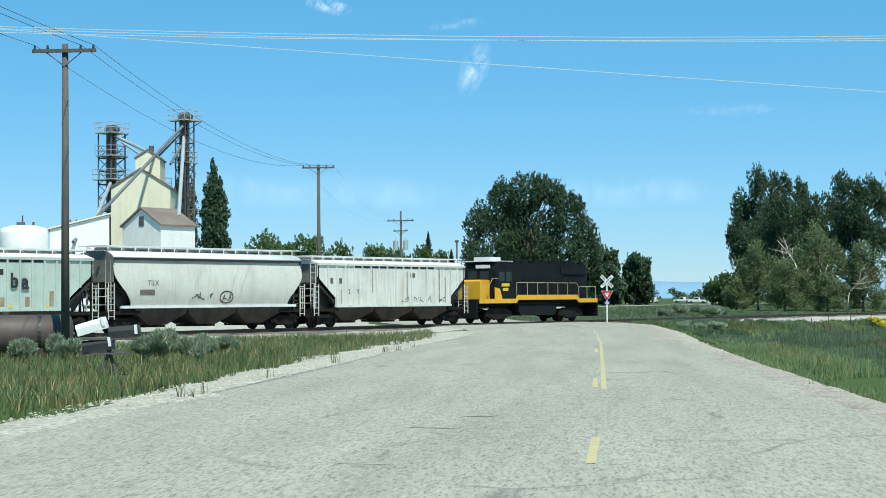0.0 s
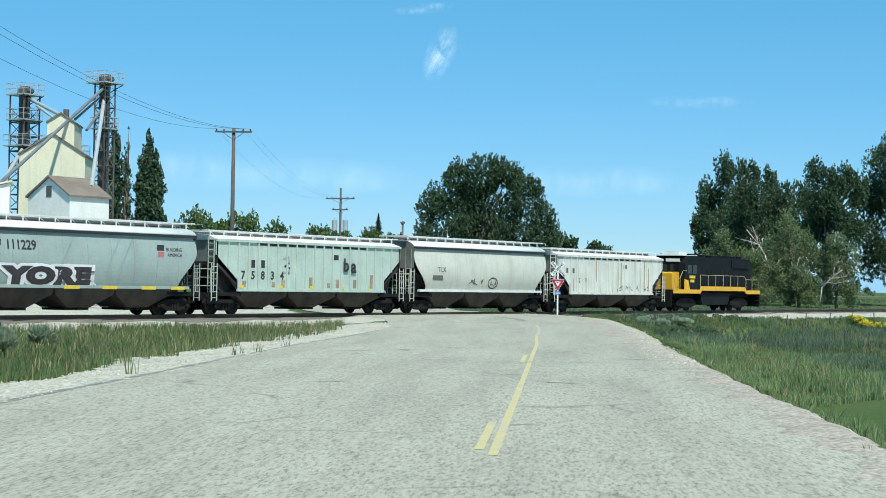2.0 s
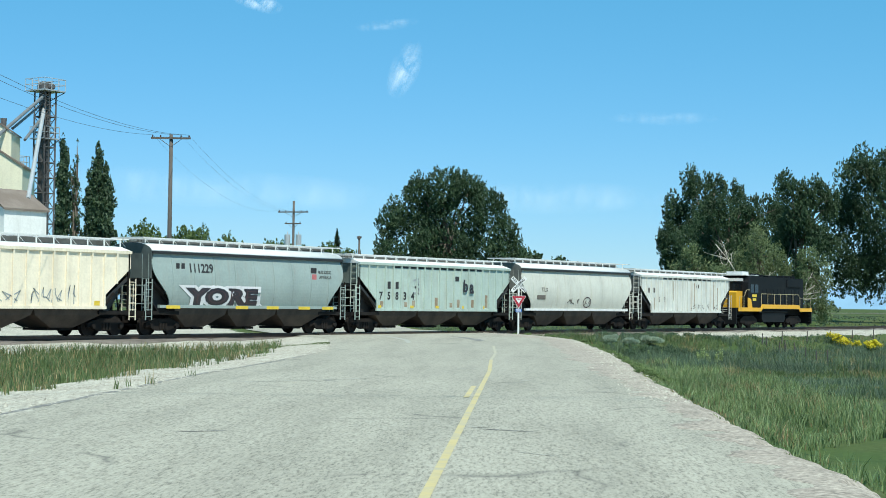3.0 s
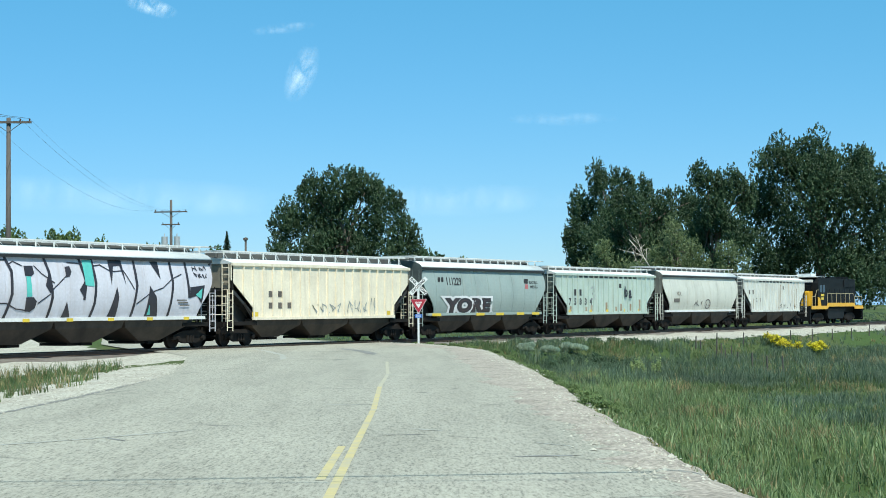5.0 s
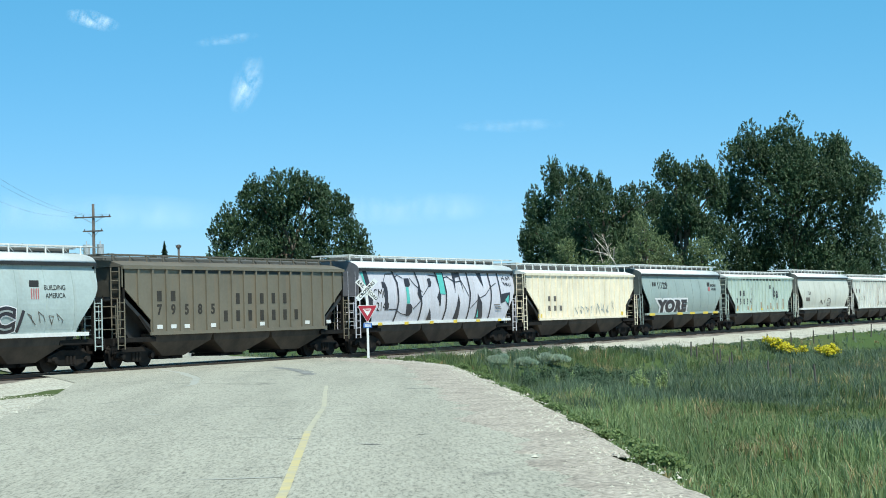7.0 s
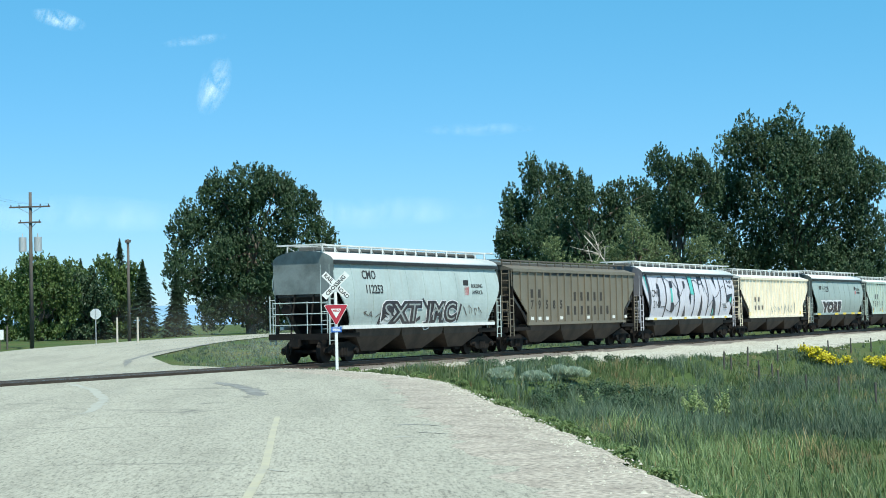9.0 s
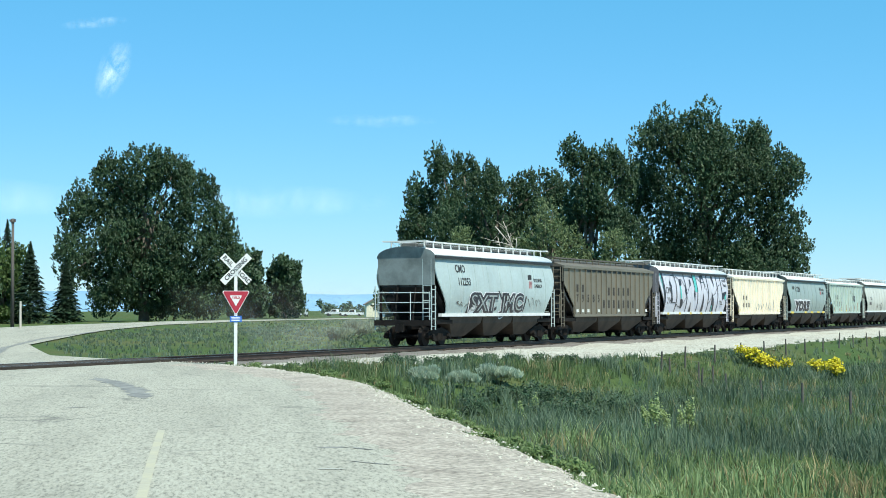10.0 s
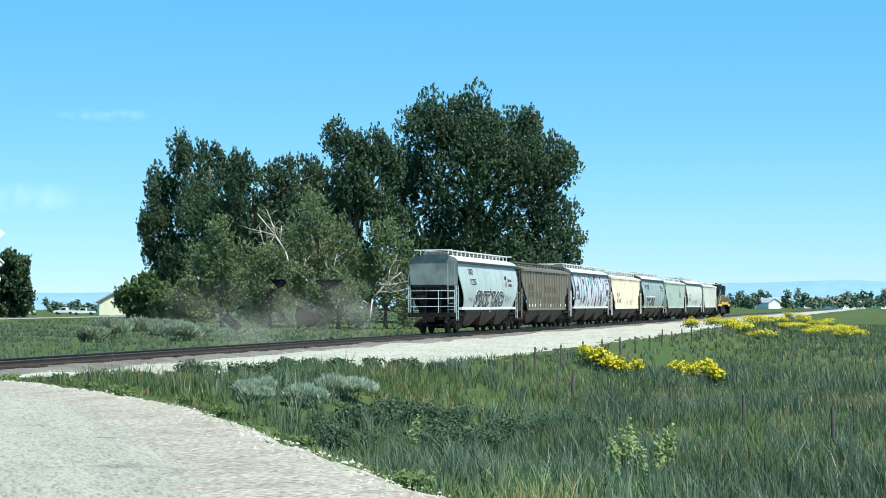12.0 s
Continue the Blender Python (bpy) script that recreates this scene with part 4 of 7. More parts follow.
def ends(parent, L, mat, z_top, half, grimy):
    """Slope sheets, end frames, ladders, couplers and underframe at both ends."""
    H = L / 2
    for s in (-1, 1):
        bm = bmesh.new()                         # end wall and slope sheet
        box(bm, *sorted((s * (H - 0.8), s * (H - 0.9))), -half + 0.06, half - 0.06, 2.85, z_top - 0.05)
        part("end_wall", bm, grimy, parent, "grimy upper end wall, its colour darkened for shade")
        bm = bmesh.new()
        loft(bm, [[(s * (H - 0.82), y, 2.85), (s * (H - 0.82), y, 2.7), (s * (H - 2.9), y, 1.25), (s * (H - 3.1), y, 1.25), (s * (H - 0.95), y, 2.8)] for y in (-half + 0.06, half - 0.06)])
        for yy in (-1.0, 0.75):
            prism(bm, [(s * (H - 3.0), 1.15), (s * (H - 0.95), 2.7), (s * (H - 1.1), 1.9), (s * (H - 1.7), 1.15)], yy, yy + 0.25)
        # black for dirt and for the shade inside the open end
        part("slope_sheet", bm, M["black"], parent, "dirty sloping end sheet, blackened for shade, over an open end platform")
        bm = bmesh.new()                         # platform, posts, bolster
        box(bm, s * H - s * 0.35 - 0.1, s * H - s * 0.35 + 0.1, -1.4, 1.4, 0.95, 1.2)
        xa, xb = sorted((s * (H - 0.4), s * (H - 3.0)))
        box(bm, xa, xb, -0.4, 0.4, 0.78, 1.12)
        for y in (-half + 0.05, half - 0.05):
            box(bm, s * (H - 0.85) - 0.05, s * (H - 0.85) + 0.05, y - 0.05, y + 0.05, 1.15, z_top - 0.1)
            xa, xb = sorted((s * (H - 0.35), s * (H - 2.8)))
            box(bm, xa, xb, y - 0.05, y + 0.05, 1.02, 1.2)
            prism(bm, [(s * (H - 2.75), 1.2), (s * (H - 2.55), 1.2), (s * (H - 1.75), 2.0), (s * (H - 1.85), 2.08)], y - 0.03, y + 0.03)
        for y in (-0.45, 0.45):
            tube(bm, (s * (H - 0.45), y, 1.1), (s * (H - 0.82), y, 2.9), 0.04, 0.04, 6)
        part("end_frame", bm, M["dark_steel"], parent, "end posts and platform")
        ladder(parent, s * (H - 0.62), -half - 0.02, 0.75, 2.75, 0.42, mat, 6)
        ladder(parent, s * (H - 0.62), half + 0.02, 0.75, 2.75, 0.42, mat, 6)
        ladder(parent, s * (H - 0.74), -half + 0.35, 1.2, 4.0, 0.42, mat, 8, "y")
        for z in (1.55, 2.0, 2.45):              # grab irons across the end
            bm = bmesh.new()
            tube(bm, (s * (H - 0.45), -half + 0.1, z), (s * (H - 0.45), half - 0.1, z), 0.02, 0.02, 5)
            part("grab_iron", bm, mat, parent)
        for y in (-half + 0.1, -0.35, half - 0.1):
            bm = bmesh.new()
            tube(bm, (s * (H - 0.45), y, 1.15), (s * (H - 0.45), y, 2.5), 0.022, 0.022, 5)
            part("end_rail", bm, mat, parent)
        bm = bmesh.new()                         # brake hose, coupler
        box(bm, *sorted((s * (H - 0.5), s * (H + 0.02))), -0.13, 0.13, 0.72, 0.98)
        box(bm, *sorted((s * (H - 0.12), s * (H + 0.05))), -0.2, 0.2, 0.68, 1.0)
        tube(bm, (s * (H - 0.3), 0.3, 0.85), (s * (H - 0.05), 0.25, 0.35), 0.03, 0.03, 6)
        part("coupler", bm, M["dark_steel"], parent, "grimy cast coupler")
        truck(parent, s * (H - 1.95))
    bm = bmesh.new()                             # brake wheel, cylinder
    tube(bm, (-H + 0.5, 0.7, 2.15), (-H + 0.56, 0.7, 2.15), 0.24, 0.24, 14)
    part("brake_wheel", bm, M["dark_steel"], parent)
    bm = bmesh.new()                             # centre sill
    box(bm, -H + 2.5, H - 2.5, -0.2, 0.2, 0.85, 1.3)
    part("center_sill", bm, M["dark_steel"], parent)


def running_board(parent, L, z, mat, y=0.62, n=16, drop=0.4):
    """Roof walk: bright edge bars on posts, dark grating, hatch covers below it."""
    H = L / 2 - 0.65
    bm = bmesh.new()
    for s in (-1, 1):
        box(bm, -H, H, s * y - 0.025, s * y + 0.025, z - 0.03, z + 0.03)
        box(bm, -H, H, s * (y + 0.28) - 0.025, s * (y + 0.28) + 0.025, z - 0.03, z + 0.03)
        box(bm, s * H - 0.15, s * H + 0.15, -1.1, 1.1, z - 0.03, z + 0.03)
    board = part("running_board", bm, mat, parent, "pale edge bars of the roof walkway")
    bm = bmesh.new()
    for s in (-1, 1):
        for k in range(int(L / 0.28)):
            x = -H + k * 0.28
            box(bm, x, x + 0.16, *sorted((s * (y + 0.03), s * (y + 0.25))), z - 0.02, z + 0.015)
    tagged(part("grating", bm, M["roof_grey"], board, "dark metal grating of the walkway"), kind="stuff")

    def repeat(name, me, parent, x, sy=1):
        o = new(name, me)
        o.location, o.scale, o.parent = (x, 0, 0), (1, sy, 1), parent
    bm = bmesh.new()
    tube(bm, (0, y + 0.28, z), (0, y + 0.3, z - drop), 0.035, 0.035, 5)
    tube(bm, (0, y + 0.28, z - 0.04), (0.55, y + 0.1, z - drop * 0.75), 0.018, 0.018, 4)
    first = part("bracket", bm, mat, board)
    x0 = -H + 0.25
    first.location.x = x0
    for k in range(n):
        for s in (1, -1):
            if k or s < 0:
                repeat("bracket", first.data, board, x0 + (2 * H - 0.5) * k / (n - 1), s)
    bm = bmesh.new()
    box(bm, -H + 0.45, H - 0.45, -0.42, 0.42, z - drop - 0.05, z - 0.11)
    part("hatch_coaming", bm, M["roof_dark"], parent, "dark raised coaming along the roof hatches")
    bm = bmesh.new()                             # hatch covers along the roof
    loft(bm, [[(-0.66 * q, -0.34 * q, h), (0.66 * q, -0.34 * q, h), (0.66 * q, 0.34 * q, h), (-0.66 * q, 0.34 * q, h)] for q, h in ((1, z - 0.3), (1, z - 0.1), (0.9, z - 0.06))])
    first = part("hatch_cover", bm, M["roof_dark"], parent, "dark roof hatch cover")
    first.location.x = -H + 1.0
    for k in range(1, 10):
        repeat("hatch_cover", first.data, parent, -H + 1.0 + (2 * H - 2.0) * k / 9)


def ribbed_hopper(name, L, paint, label, roof="roof_grey", ribs=17, shade_strips=True, walk_up=0.47):
    """Flat-sided three-bay covered hopper with outside posts."""
    e = thing(name, label, "hopper car", group="covered hopper cars")
    mat = M["car_" + paint]
    H, zt, zs, hw = L / 2 - 0.75, 4.05, 1.33, 1.5
    a, b, ins = zt - 0.3 * (zt - zs), zs + 0.2 * (zt - zs), 1.75
    out = [(-H, zt), (-H, a), (-H + ins, b), (-H + ins, zs), (H - ins, zs), (H - ins, b), (H, a), (H, zt)]
    for s in (-1, 1):
        bm = bmesh.new()
        y0, y1 = sorted((s * hw, s * (hw - 0.05)))
        prism(bm, out, y0, y1)
        part("side_sheet", bm, mat, e)
    for s in (-1, 1):
        for k in range(ribs):
            x = -H + 0.95 + (2 * H - 1.9) * k / (ribs - 1)
            d = H - abs(x)
            z0 = zs + 0.06 if d >= ins else b + (a - b) * (1 - d / ins)
            bm = bmesh.new()
            y0, y1 = sorted((s * (hw + 0.07), s * hw))
            box(bm, x - 0.05, x + 0.05, y0, y1, z0, zt - 0.12)
            part("side_post", bm, mat, e)
        bm = bmesh.new()
        y0, y1 = sorted((s * (hw + 0.085), s * hw))
        box(bm, -H, H, y0, y1, zt - 0.12, zt + 0.02)
        part("top_chord", bm, mat, e)
        bm = bmesh.new()
        box(bm, -H + ins - 0.1, H - ins + 0.1, y0, y1, zs - 0.06, zs + 0.08)
        part("side_sill", bm, mat, e)
    bm = bmesh.new()
    pr = [(-hw, zt - 0.03), (-hw, zt + 0.03), (-0.9, zt + 0.22), (0, zt + 0.3), (0.9, zt + 0.22), (hw, zt + 0.03), (hw, zt - 0.03)]
    loft(bm, [[(x, y, z) for y, z in pr] for x in (-H, H)])
    part("roof", bm, M[roof], e, "low ridged roof")
    bays(e, L, zs, M["hopper_brown"])
    ends(e, L, mat, zt, hw, M["end_" + paint])
    for k in range(ribs - 1):                    # shade under the top chord, painted as black plates between the middle posts
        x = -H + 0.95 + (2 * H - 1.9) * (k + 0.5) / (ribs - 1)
        if shade_strips and abs(x) < 4.7:
            plate("chord_slot", e, x, zt - 0.19, (2 * H - 1.9) / (ribs - 1) - 0.14, 0.12, M["black"], -hw - 0.002, "black strip painted for the shade under the top chord", 0.004)
    running_board(e, L, zt + walk_up, M[roof], drop=walk_up - 0.12)
    return e


def side_y(z, zs=1.45, zt=4.08):
    u = (z - zs) / (zt - zs)
    return -(1.42 + 0.2 * math.sin(math.pi * min(max(u, 0), 1) ** 0.85) - 0.06 * u)


def curved_hopper(name, L, paint, label, ins=1.3):
    """Bulging-sided covered hopper with a rounded roof and a bright side sill."""
    e = thing(name, label, "hopper car", group="covered hopper cars")
    mat = M["car_" + paint]
    H, zs, zt = L / 2 - 0.75, 1.45, 4.08
    def edge(z):                                 # how far the side reaches along the car at this height
        u = (z - zs) / (zt - zs)
        return H - ins * (1 - smooth01(np.array(u / 0.72))) ** 1.0
    for s in (-1, 1):
        bm = bmesh.new()
        rings = []
        for i in range(15):
            z = zs + (zt - zs) * i / 14
            X = float(edge(z))
            y = -side_y(z) * s
            rings.append([(-X, y, z), (X, y, z), (X, y - s * 0.05, z), (-X, y - s * 0.05, z)])
        loft(bm, rings)
        part("side_sheet", bm, mat, e, smooth=False)
        for k in range(9):                       # weld seams
            x = -H + 1.4 + (2 * H - 2.8) * k / 8
            bm = bmesh.new()
            prv = None
            rr = []
            for i in range(9):
                z = zs + 0.1 + (zt - zs - 0.15) * i / 8
                if abs(x) > float(edge(z)) - 0.05:
                    continue
                y = -side_y(z) * s
                rr.append([(x - 0.015, y, z), (x + 0.015, y, z), (x + 0.015, y + s * 0.012, z), (x - 0.015, y + s * 0.012, z)])
            if len(rr) > 1:
                loft(bm, rr)
                part("seam", bm, mat, e)
            else:
                bm.free()
        bm = bmesh.new()
        y0, y1 = sorted((s * 1.53, s * 1.36))
        box(bm, -H + 0.55, H - 0.55, y0, y1, zs - 0.1, zs + 0.05)
        part("side_sill", bm, M["roof_white"] if paint in ("tan", "pale", "lavender") else mat, e, "bright painted side sill")
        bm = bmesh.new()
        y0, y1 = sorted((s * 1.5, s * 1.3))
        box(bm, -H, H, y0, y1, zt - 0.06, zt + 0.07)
        # black stands in for the shade line below the roof edge
        part("eave", bm, M["black"], e, "eave rail painted black for the shade under the roof")
    bm = bmesh.new()
    pr = [(1.46 * math.cos(a), zt + 0.06 + 0.44 * math.sin(a)) for a in [math.pi * i / 16 for i in range(17)]]
    loft(bm, [[(x, y, z) for y, z in pr] for x in (-H, 0, H)])
    part("roof", bm, M["roof_white"], e, "pale rounded roof", True)
    for s in (-1, 1):                            # end bulkhead cap under the roof
        bm = bmesh.new()
        pr2 = [(1.45 * math.cos(a), zt + 0.06 + 0.44 * math.sin(a)) for a in [math.pi * i / 12 for i in range(13)]]
        xs = sorted((s * (H - 0.06), s * (H + 0.03)))
        loft(bm, [[(x, y, z) for y, z in pr2 + [(-1.4, 2.8), (1.4, 2.8)]] for x in xs])
        part("end_bulkhead", bm, M["end_" + paint], e, "grimy end wall, its colour darkened for shade")
    bays(e, L, zs - 0.08, M["hopper_brown"], 3)
    ends(e, L, mat, zt, 1.4, M["end_" + paint])
    running_board(e, L, zt + 0.72, M["roof_white"], 0.55, drop=0.42)
    return e


def graffiti(parent, name, shapes, mats, yf, label):
    """shapes: lists of strokes (width, points) for each paint."""
    for strokes, m in zip(shapes, mats):
        bm = bmesh.new()
        for w, pts in strokes:
            stroke(bm, pts, w, yf)
        tagged(part(name, bm, m, parent, label), kind="stuff")


def patch(bm, pts, y):
    """A painted patch on the near side inside an outline in x and z, laid on in narrow bands."""
    zs = sorted({z for _, z in pts})
    cuts = []
    for a, b in zip(zs, zs[1:]):
        n = max(1, int((b - a) / 0.12))
        cuts += [a + (b - a) * i / n for i in range(n)]
    cuts.append(zs[-1])

    def across(z):
        out = []
        for (x0, z0), (x1, z1) in zip(pts, pts[1:] + pts[:1]):
            if (z0 <= z) != (z1 <= z):
                out.append(x0 + (x1 - x0) * (z - z0) / (z1 - z0))
        return sorted(out)
    for a, b in zip(cuts, cuts[1:]):
        lo, hi = across(a + 1e-4), across(b - 1e-4)
        for k in range(0, min(len(lo), len(hi)) - 1, 2):
            bm.faces.new([bm.verts.new((x, y(z) - 0.014, z)) for x, z in ((lo[k], a), (lo[k + 1], a), (hi[k + 1], b), (hi[k], b))])


def patches(parent, name, outlines, mat, yf, label):
    bm = bmesh.new()
    for pts in outlines:
        patch(bm, pts, yf)
    tagged(part(name, bm, mat, parent, label), kind="stuff")


def fat_letters(parent, text, size, x, z, layers, spread=1.0):
    """Swollen spray-can letters on a bulging side: layers of (swell, paint), the widest first."""
    for i, (swell, m) in enumerate(layers):
        o = lettering(text, size, M[m], parent, (x, None, z), "swollen spray-painted letters", swell, spread, 0.02 + 0.012 * i)
        o.name = "graffiti"


def wild(rng, x0, x1, z0, z1, n, w):
    """Interlocking tag strokes that fill a band."""
    out = []
    for i in range(n):
        cx = x0 + (x1 - x0) * (i + 0.5) / n
        q = (x1 - x0) / n * 0.6
        pts = [(cx + rng.uniform(-q, q), z0 + (z1 - z0) * rng.uniform(0, 0.3)), (cx + rng.uniform(-q, q), z0 + (z1 - z0) * rng.uniform(0.6, 1)), (cx + rng.uniform(-q, q), z0 + (z1 - z0) * rng.uniform(0.2, 0.7)), (cx + rng.uniform(0, q), z0 + (z1 - z0) * rng.uniform(0, 0.4))]
        out.append((w, pts))
    return out


LENGTHS = [17.32, 17.01, 17.99, 16.88, 17.91, 18.21, 17.80, 16.60]
FLAT = lambda z: -1.502
CURVED = lambda z: side_y(z) - 0.003


def panel(L, ribs, k):
    """The middle of the k-th panel between side posts."""
    H = L / 2 - 0.75
    return -H + 0.95 + (2 * H - 1.9) * (k + 0.5) / (ribs - 1)


def bars(parent, x, z, n, w, h, gap, mat, y, label):
    """Lettering reduced to plain bars."""
    for i in range(n):
        plate("lettering_bar", parent, x + i * gap, z, w, h, mat, y, label)


def make_cars():
    rng = np.random.RandomState(8)
    cars = []
    # 1: white ribbed
    c = ribbed_hopper("hopper_car", LENGTHS[0], "white", "weathered white ribbed covered hopper car with rust streaks", "roof_white")
    for k, ch in ((2, "2"), (3, "9")):
        lettering(ch, 0.5, M["letter_worn"], c, (panel(LENGTHS[0], 17, k), -1.505, 2.1), "faded car number")
    for k in (0, 1):
        plate("lettering_bar", c, panel(LENGTHS[0], 17, k), 2.95, 0.26, 0.36, M["letter_worn"], -1.505, "faded reporting mark")
    for x, z0, z1, w in ((-2.4, 2.2, 3.7, 0.1), (1.3, 1.6, 3.6, 0.12), (4.9, 1.5, 3.8, 0.14), (6.2, 1.7, 3.8, 0.12), (5.6, 1.5, 3.3, 0.1), (-5.6, 1.5, 2.4, 0.1)):
        plate("rust_streak", c, x, (z0 + z1) / 2, w, z1 - z0, M["rust"], -1.5035, "brown rust streak", 0.003)
    plate("emblem", c, 1.9, 3.35, 0.5, 0.3, M["letter_worn"], -1.506, "small dark emblem")
    graffiti(c, "tag", [wild(rng, 0.5, 5.5, 1.5, 2.0, 5, 0.05)], [M["letter_worn"]], FLAT, "thin scrawled tag")
    cars.append(c)
    # 2: tan-white curved
    c = curved_hopper("hopper_car", LENGTHS[1], "tan", "dusty off-white round-sided covered hopper car")
    lettering("TILX", 0.42, M["letter_worn"], c, (-4.9, None, 2.62), "faded reporting mark")
    bars(c, -5.35, 2.25, 1, 1.1, 0.28, 1, M["letter_worn"], side_y(2.2) - 0.008, "illegible car number")
    graffiti(c, "tag", [wild(rng, -1.8, -0.2, 1.8, 2.3, 3, 0.06), [(0.07, [(1.0 + 0.55 * math.cos(a), 1.95 + 0.35 * math.sin(a)) for a in np.linspace(0, 6.3, 14)])] + wild(rng, 0.7, 1.4, 1.7, 2.2, 2, 0.05)],
             [M["letter_worn"], M["spray_maroon"]], CURVED, "small scrawled tag")
    cars.append(c)
    # 3: pale green ribbed
    c = ribbed_hopper("hopper_car", LENGTHS[2], "green", "pale green ribbed covered hopper car with stencilled number", "roof_white", 19)
    for k in (2, 3):
        plate("lettering_bar", c, panel(LENGTHS[2], 19, k), 2.78, 0.3, 0.42, M["letter"], -1.505, "stencilled reporting mark")
    for i, ch in enumerate("75834"):
        lettering(ch, 0.62, M["letter"], c, (panel(LENGTHS[2], 19, i + 1), -1.507, 1.95), "stencilled car number", 0.02)
    for k, h in ((1, 0.35), (4, 0.3), (5, 0.4), (8, 0.6), (10, 0.3), (13, 0.5), (15, 0.8), (11, 0.5)):
        plate("rust_streak", c, panel(LENGTHS[2], 19, k) + 0.1, 1.5 + h / 2, 0.3, h, M["rust"], -1.5035, "brown rust streak", 0.003)
    for ch, x, z, size in (("b", 2.85, 2.5, 1.05), ("a", 3.55, 2.42, 1.15)):
        lettering(ch, size, M["spray_black"], c, (x, -1.585, z), "black spray-painted letter", 0.03)
    graffiti(c, "tag", [[(0.12, [(-2.75, 3.1), (-2.3, 3.2), (-2.25, 2.85), (-2.6, 2.7), (-2.2, 2.6), (-2.25, 2.3), (-2.7, 2.35)])]], [M["spray_grey"]], FLAT, "silver spray-painted tag")
    plate("emblem", c, 1.95, 3.28, 0.5, 0.3, M["letter"], -1.506, "dark emblem with a white field")
    for x in (-6.2, -2.9, -0.2, 2.6, 5.0):
        plate("reflector", c, x, 1.52, 0.35, 0.16, M["mark_yellow"], -1.506, "yellow reflector")
    cars.append(c)
    # 4: grey curved
    c = curved_hopper("hopper_car", LENGTHS[3], "grey", "blue-grey round-sided covered hopper car with graffiti")
    bars(c, -5.9, 3.38, 2, 0.24, 0.42, 0.38, M["letter"], side_y(3.4) - 0.01, "stencilled reporting mark")
    lettering("111229", 0.62, M["letter"], c, (-4.2, None, 3.16), "black car number", 0.015)
    lettering("BUILDING", 0.26, M["letter"], c, (6.0, None, 3.3), "small slogan")
    lettering("AMERICA", 0.26, M["letter"], c, (6.0, None, 3.02), "small slogan")
    plate("emblem", c, 5.0, 3.45, 0.5, 0.32, M["letter"], side_y(3.4) - 0.01, "dark emblem top")
    plate("emblem", c, 5.0, 3.08, 0.4, 0.36, M["mark_red"], side_y(3.1) - 0.01, "faded red emblem base")
    fat_letters(c, "YORE", 1.05, -2.5, 1.58, ((0.21, "spray_white"), (0.085, "spray_black"), (-0.03, "spray_dusk")), 1.95)
    graffiti(c, "graffiti", [[(0.07, [(-5.0, 1.46), (-4.75, 1.85), (-4.3, 1.6)]), (0.07, [(-0.2, 1.5), (0.25, 1.75), (0.75, 1.42)]), (0.06, [(-3.9, 2.42), (-3.3, 2.5), (-2.9, 2.4)]), (0.06, [(-1.9, 2.46), (-1.2, 2.5)])]], [M["spray_white"]], CURVED, "white graffiti flourish")
    for x in (-6.2, -1.0, 1.5, 4.2, 6.3):
        plate("reflector", c, x, 1.4, 1.0, 0.16, M["mark_yellow"], -1.532, "yellow reflective strip")
    cars.append(c)
    # 5: cream ribbed
    c = ribbed_hopper("hopper_car", LENGTHS[4], "cream", "faded cream covered hopper car with rust-streaked top edge", "roof_white", 19, False, 0.6)
    for i in range(2):
        plate("lettering_bar", c, -5.0 + i * 0.8, 2.55, 0.36, 0.3, M["letter_worn"], -1.506, "faded stencil patch")
    for i in range(3):
        plate("lettering_bar", c, -5.0 + i * 0.8, 1.98, 0.36, 0.3, M["letter_worn"], -1.506, "faded stencil patch")
    graffiti(c, "tag", [wild(rng, -1.5, 1.2, 1.55, 2.1, 5, 0.05) + wild(rng, 1.7, 4.6, 1.5, 2.4, 8, 0.05)], [M["spray_grey"]], FLAT, "thin scribbled tag")
    plate("reflector", c, -6.3, 1.55, 0.5, 0.22, M["mark_yellow"], -1.506, "yellow reflector")
    plate("reflector", c, 6.0, 1.55, 0.35, 0.22, M["mark_yellow"], -1.506, "yellow reflector")
    cars.append(c)
    # 6: lavender-white with large letters in outline
    c = curved_hopper("hopper_car", LENGTHS[5], "lavender", "lavender-white round-sided covered hopper car with large graffiti", 1.1)
    lettering("CMO", 0.62, M["letter"], c, (-6.55, None, 2.7), "stencilled reporting mark")
    lettering("2149", 0.62, M["letter"], c, (-6.4, None, 2.05), "stencilled car number")
    # five tall letters that share their dark edges
    patches(c, "graffiti", [[(-7.95, 4.04), (-7.58, 4.04), (-7.34, 2.76), (-7.41, 1.76), (-7.6, 1.85), (-7.79, 2.85)],
                            [(-6.34, 3.5), (-6.03, 3.46), (-5.86, 3.18), (-5.91, 2.12), (-6.17, 2.07), (-6.21, 3.18), (-6.34, 3.17)]], M["spray_black"], CURVED, "black edge and counter of a tall letter")
    patches(c, "graffiti", [[(-4.09, 3.67), (-3.58, 3.68), (-3.53, 3.35), (-3.72, 3.23), (-4.07, 3.25)], [(-4.1, 1.78), (-4.07, 2.35), (-3.65, 2.37), (-3.44, 2.2), (-3.51, 1.92), (-3.79, 1.75)],
                            [(-2.91, 2.87), (-2.72, 3.31), (-2.44, 2.68), (-2.66, 2.54)]], M["spray_black"], CURVED, "black counters of a tall letter")
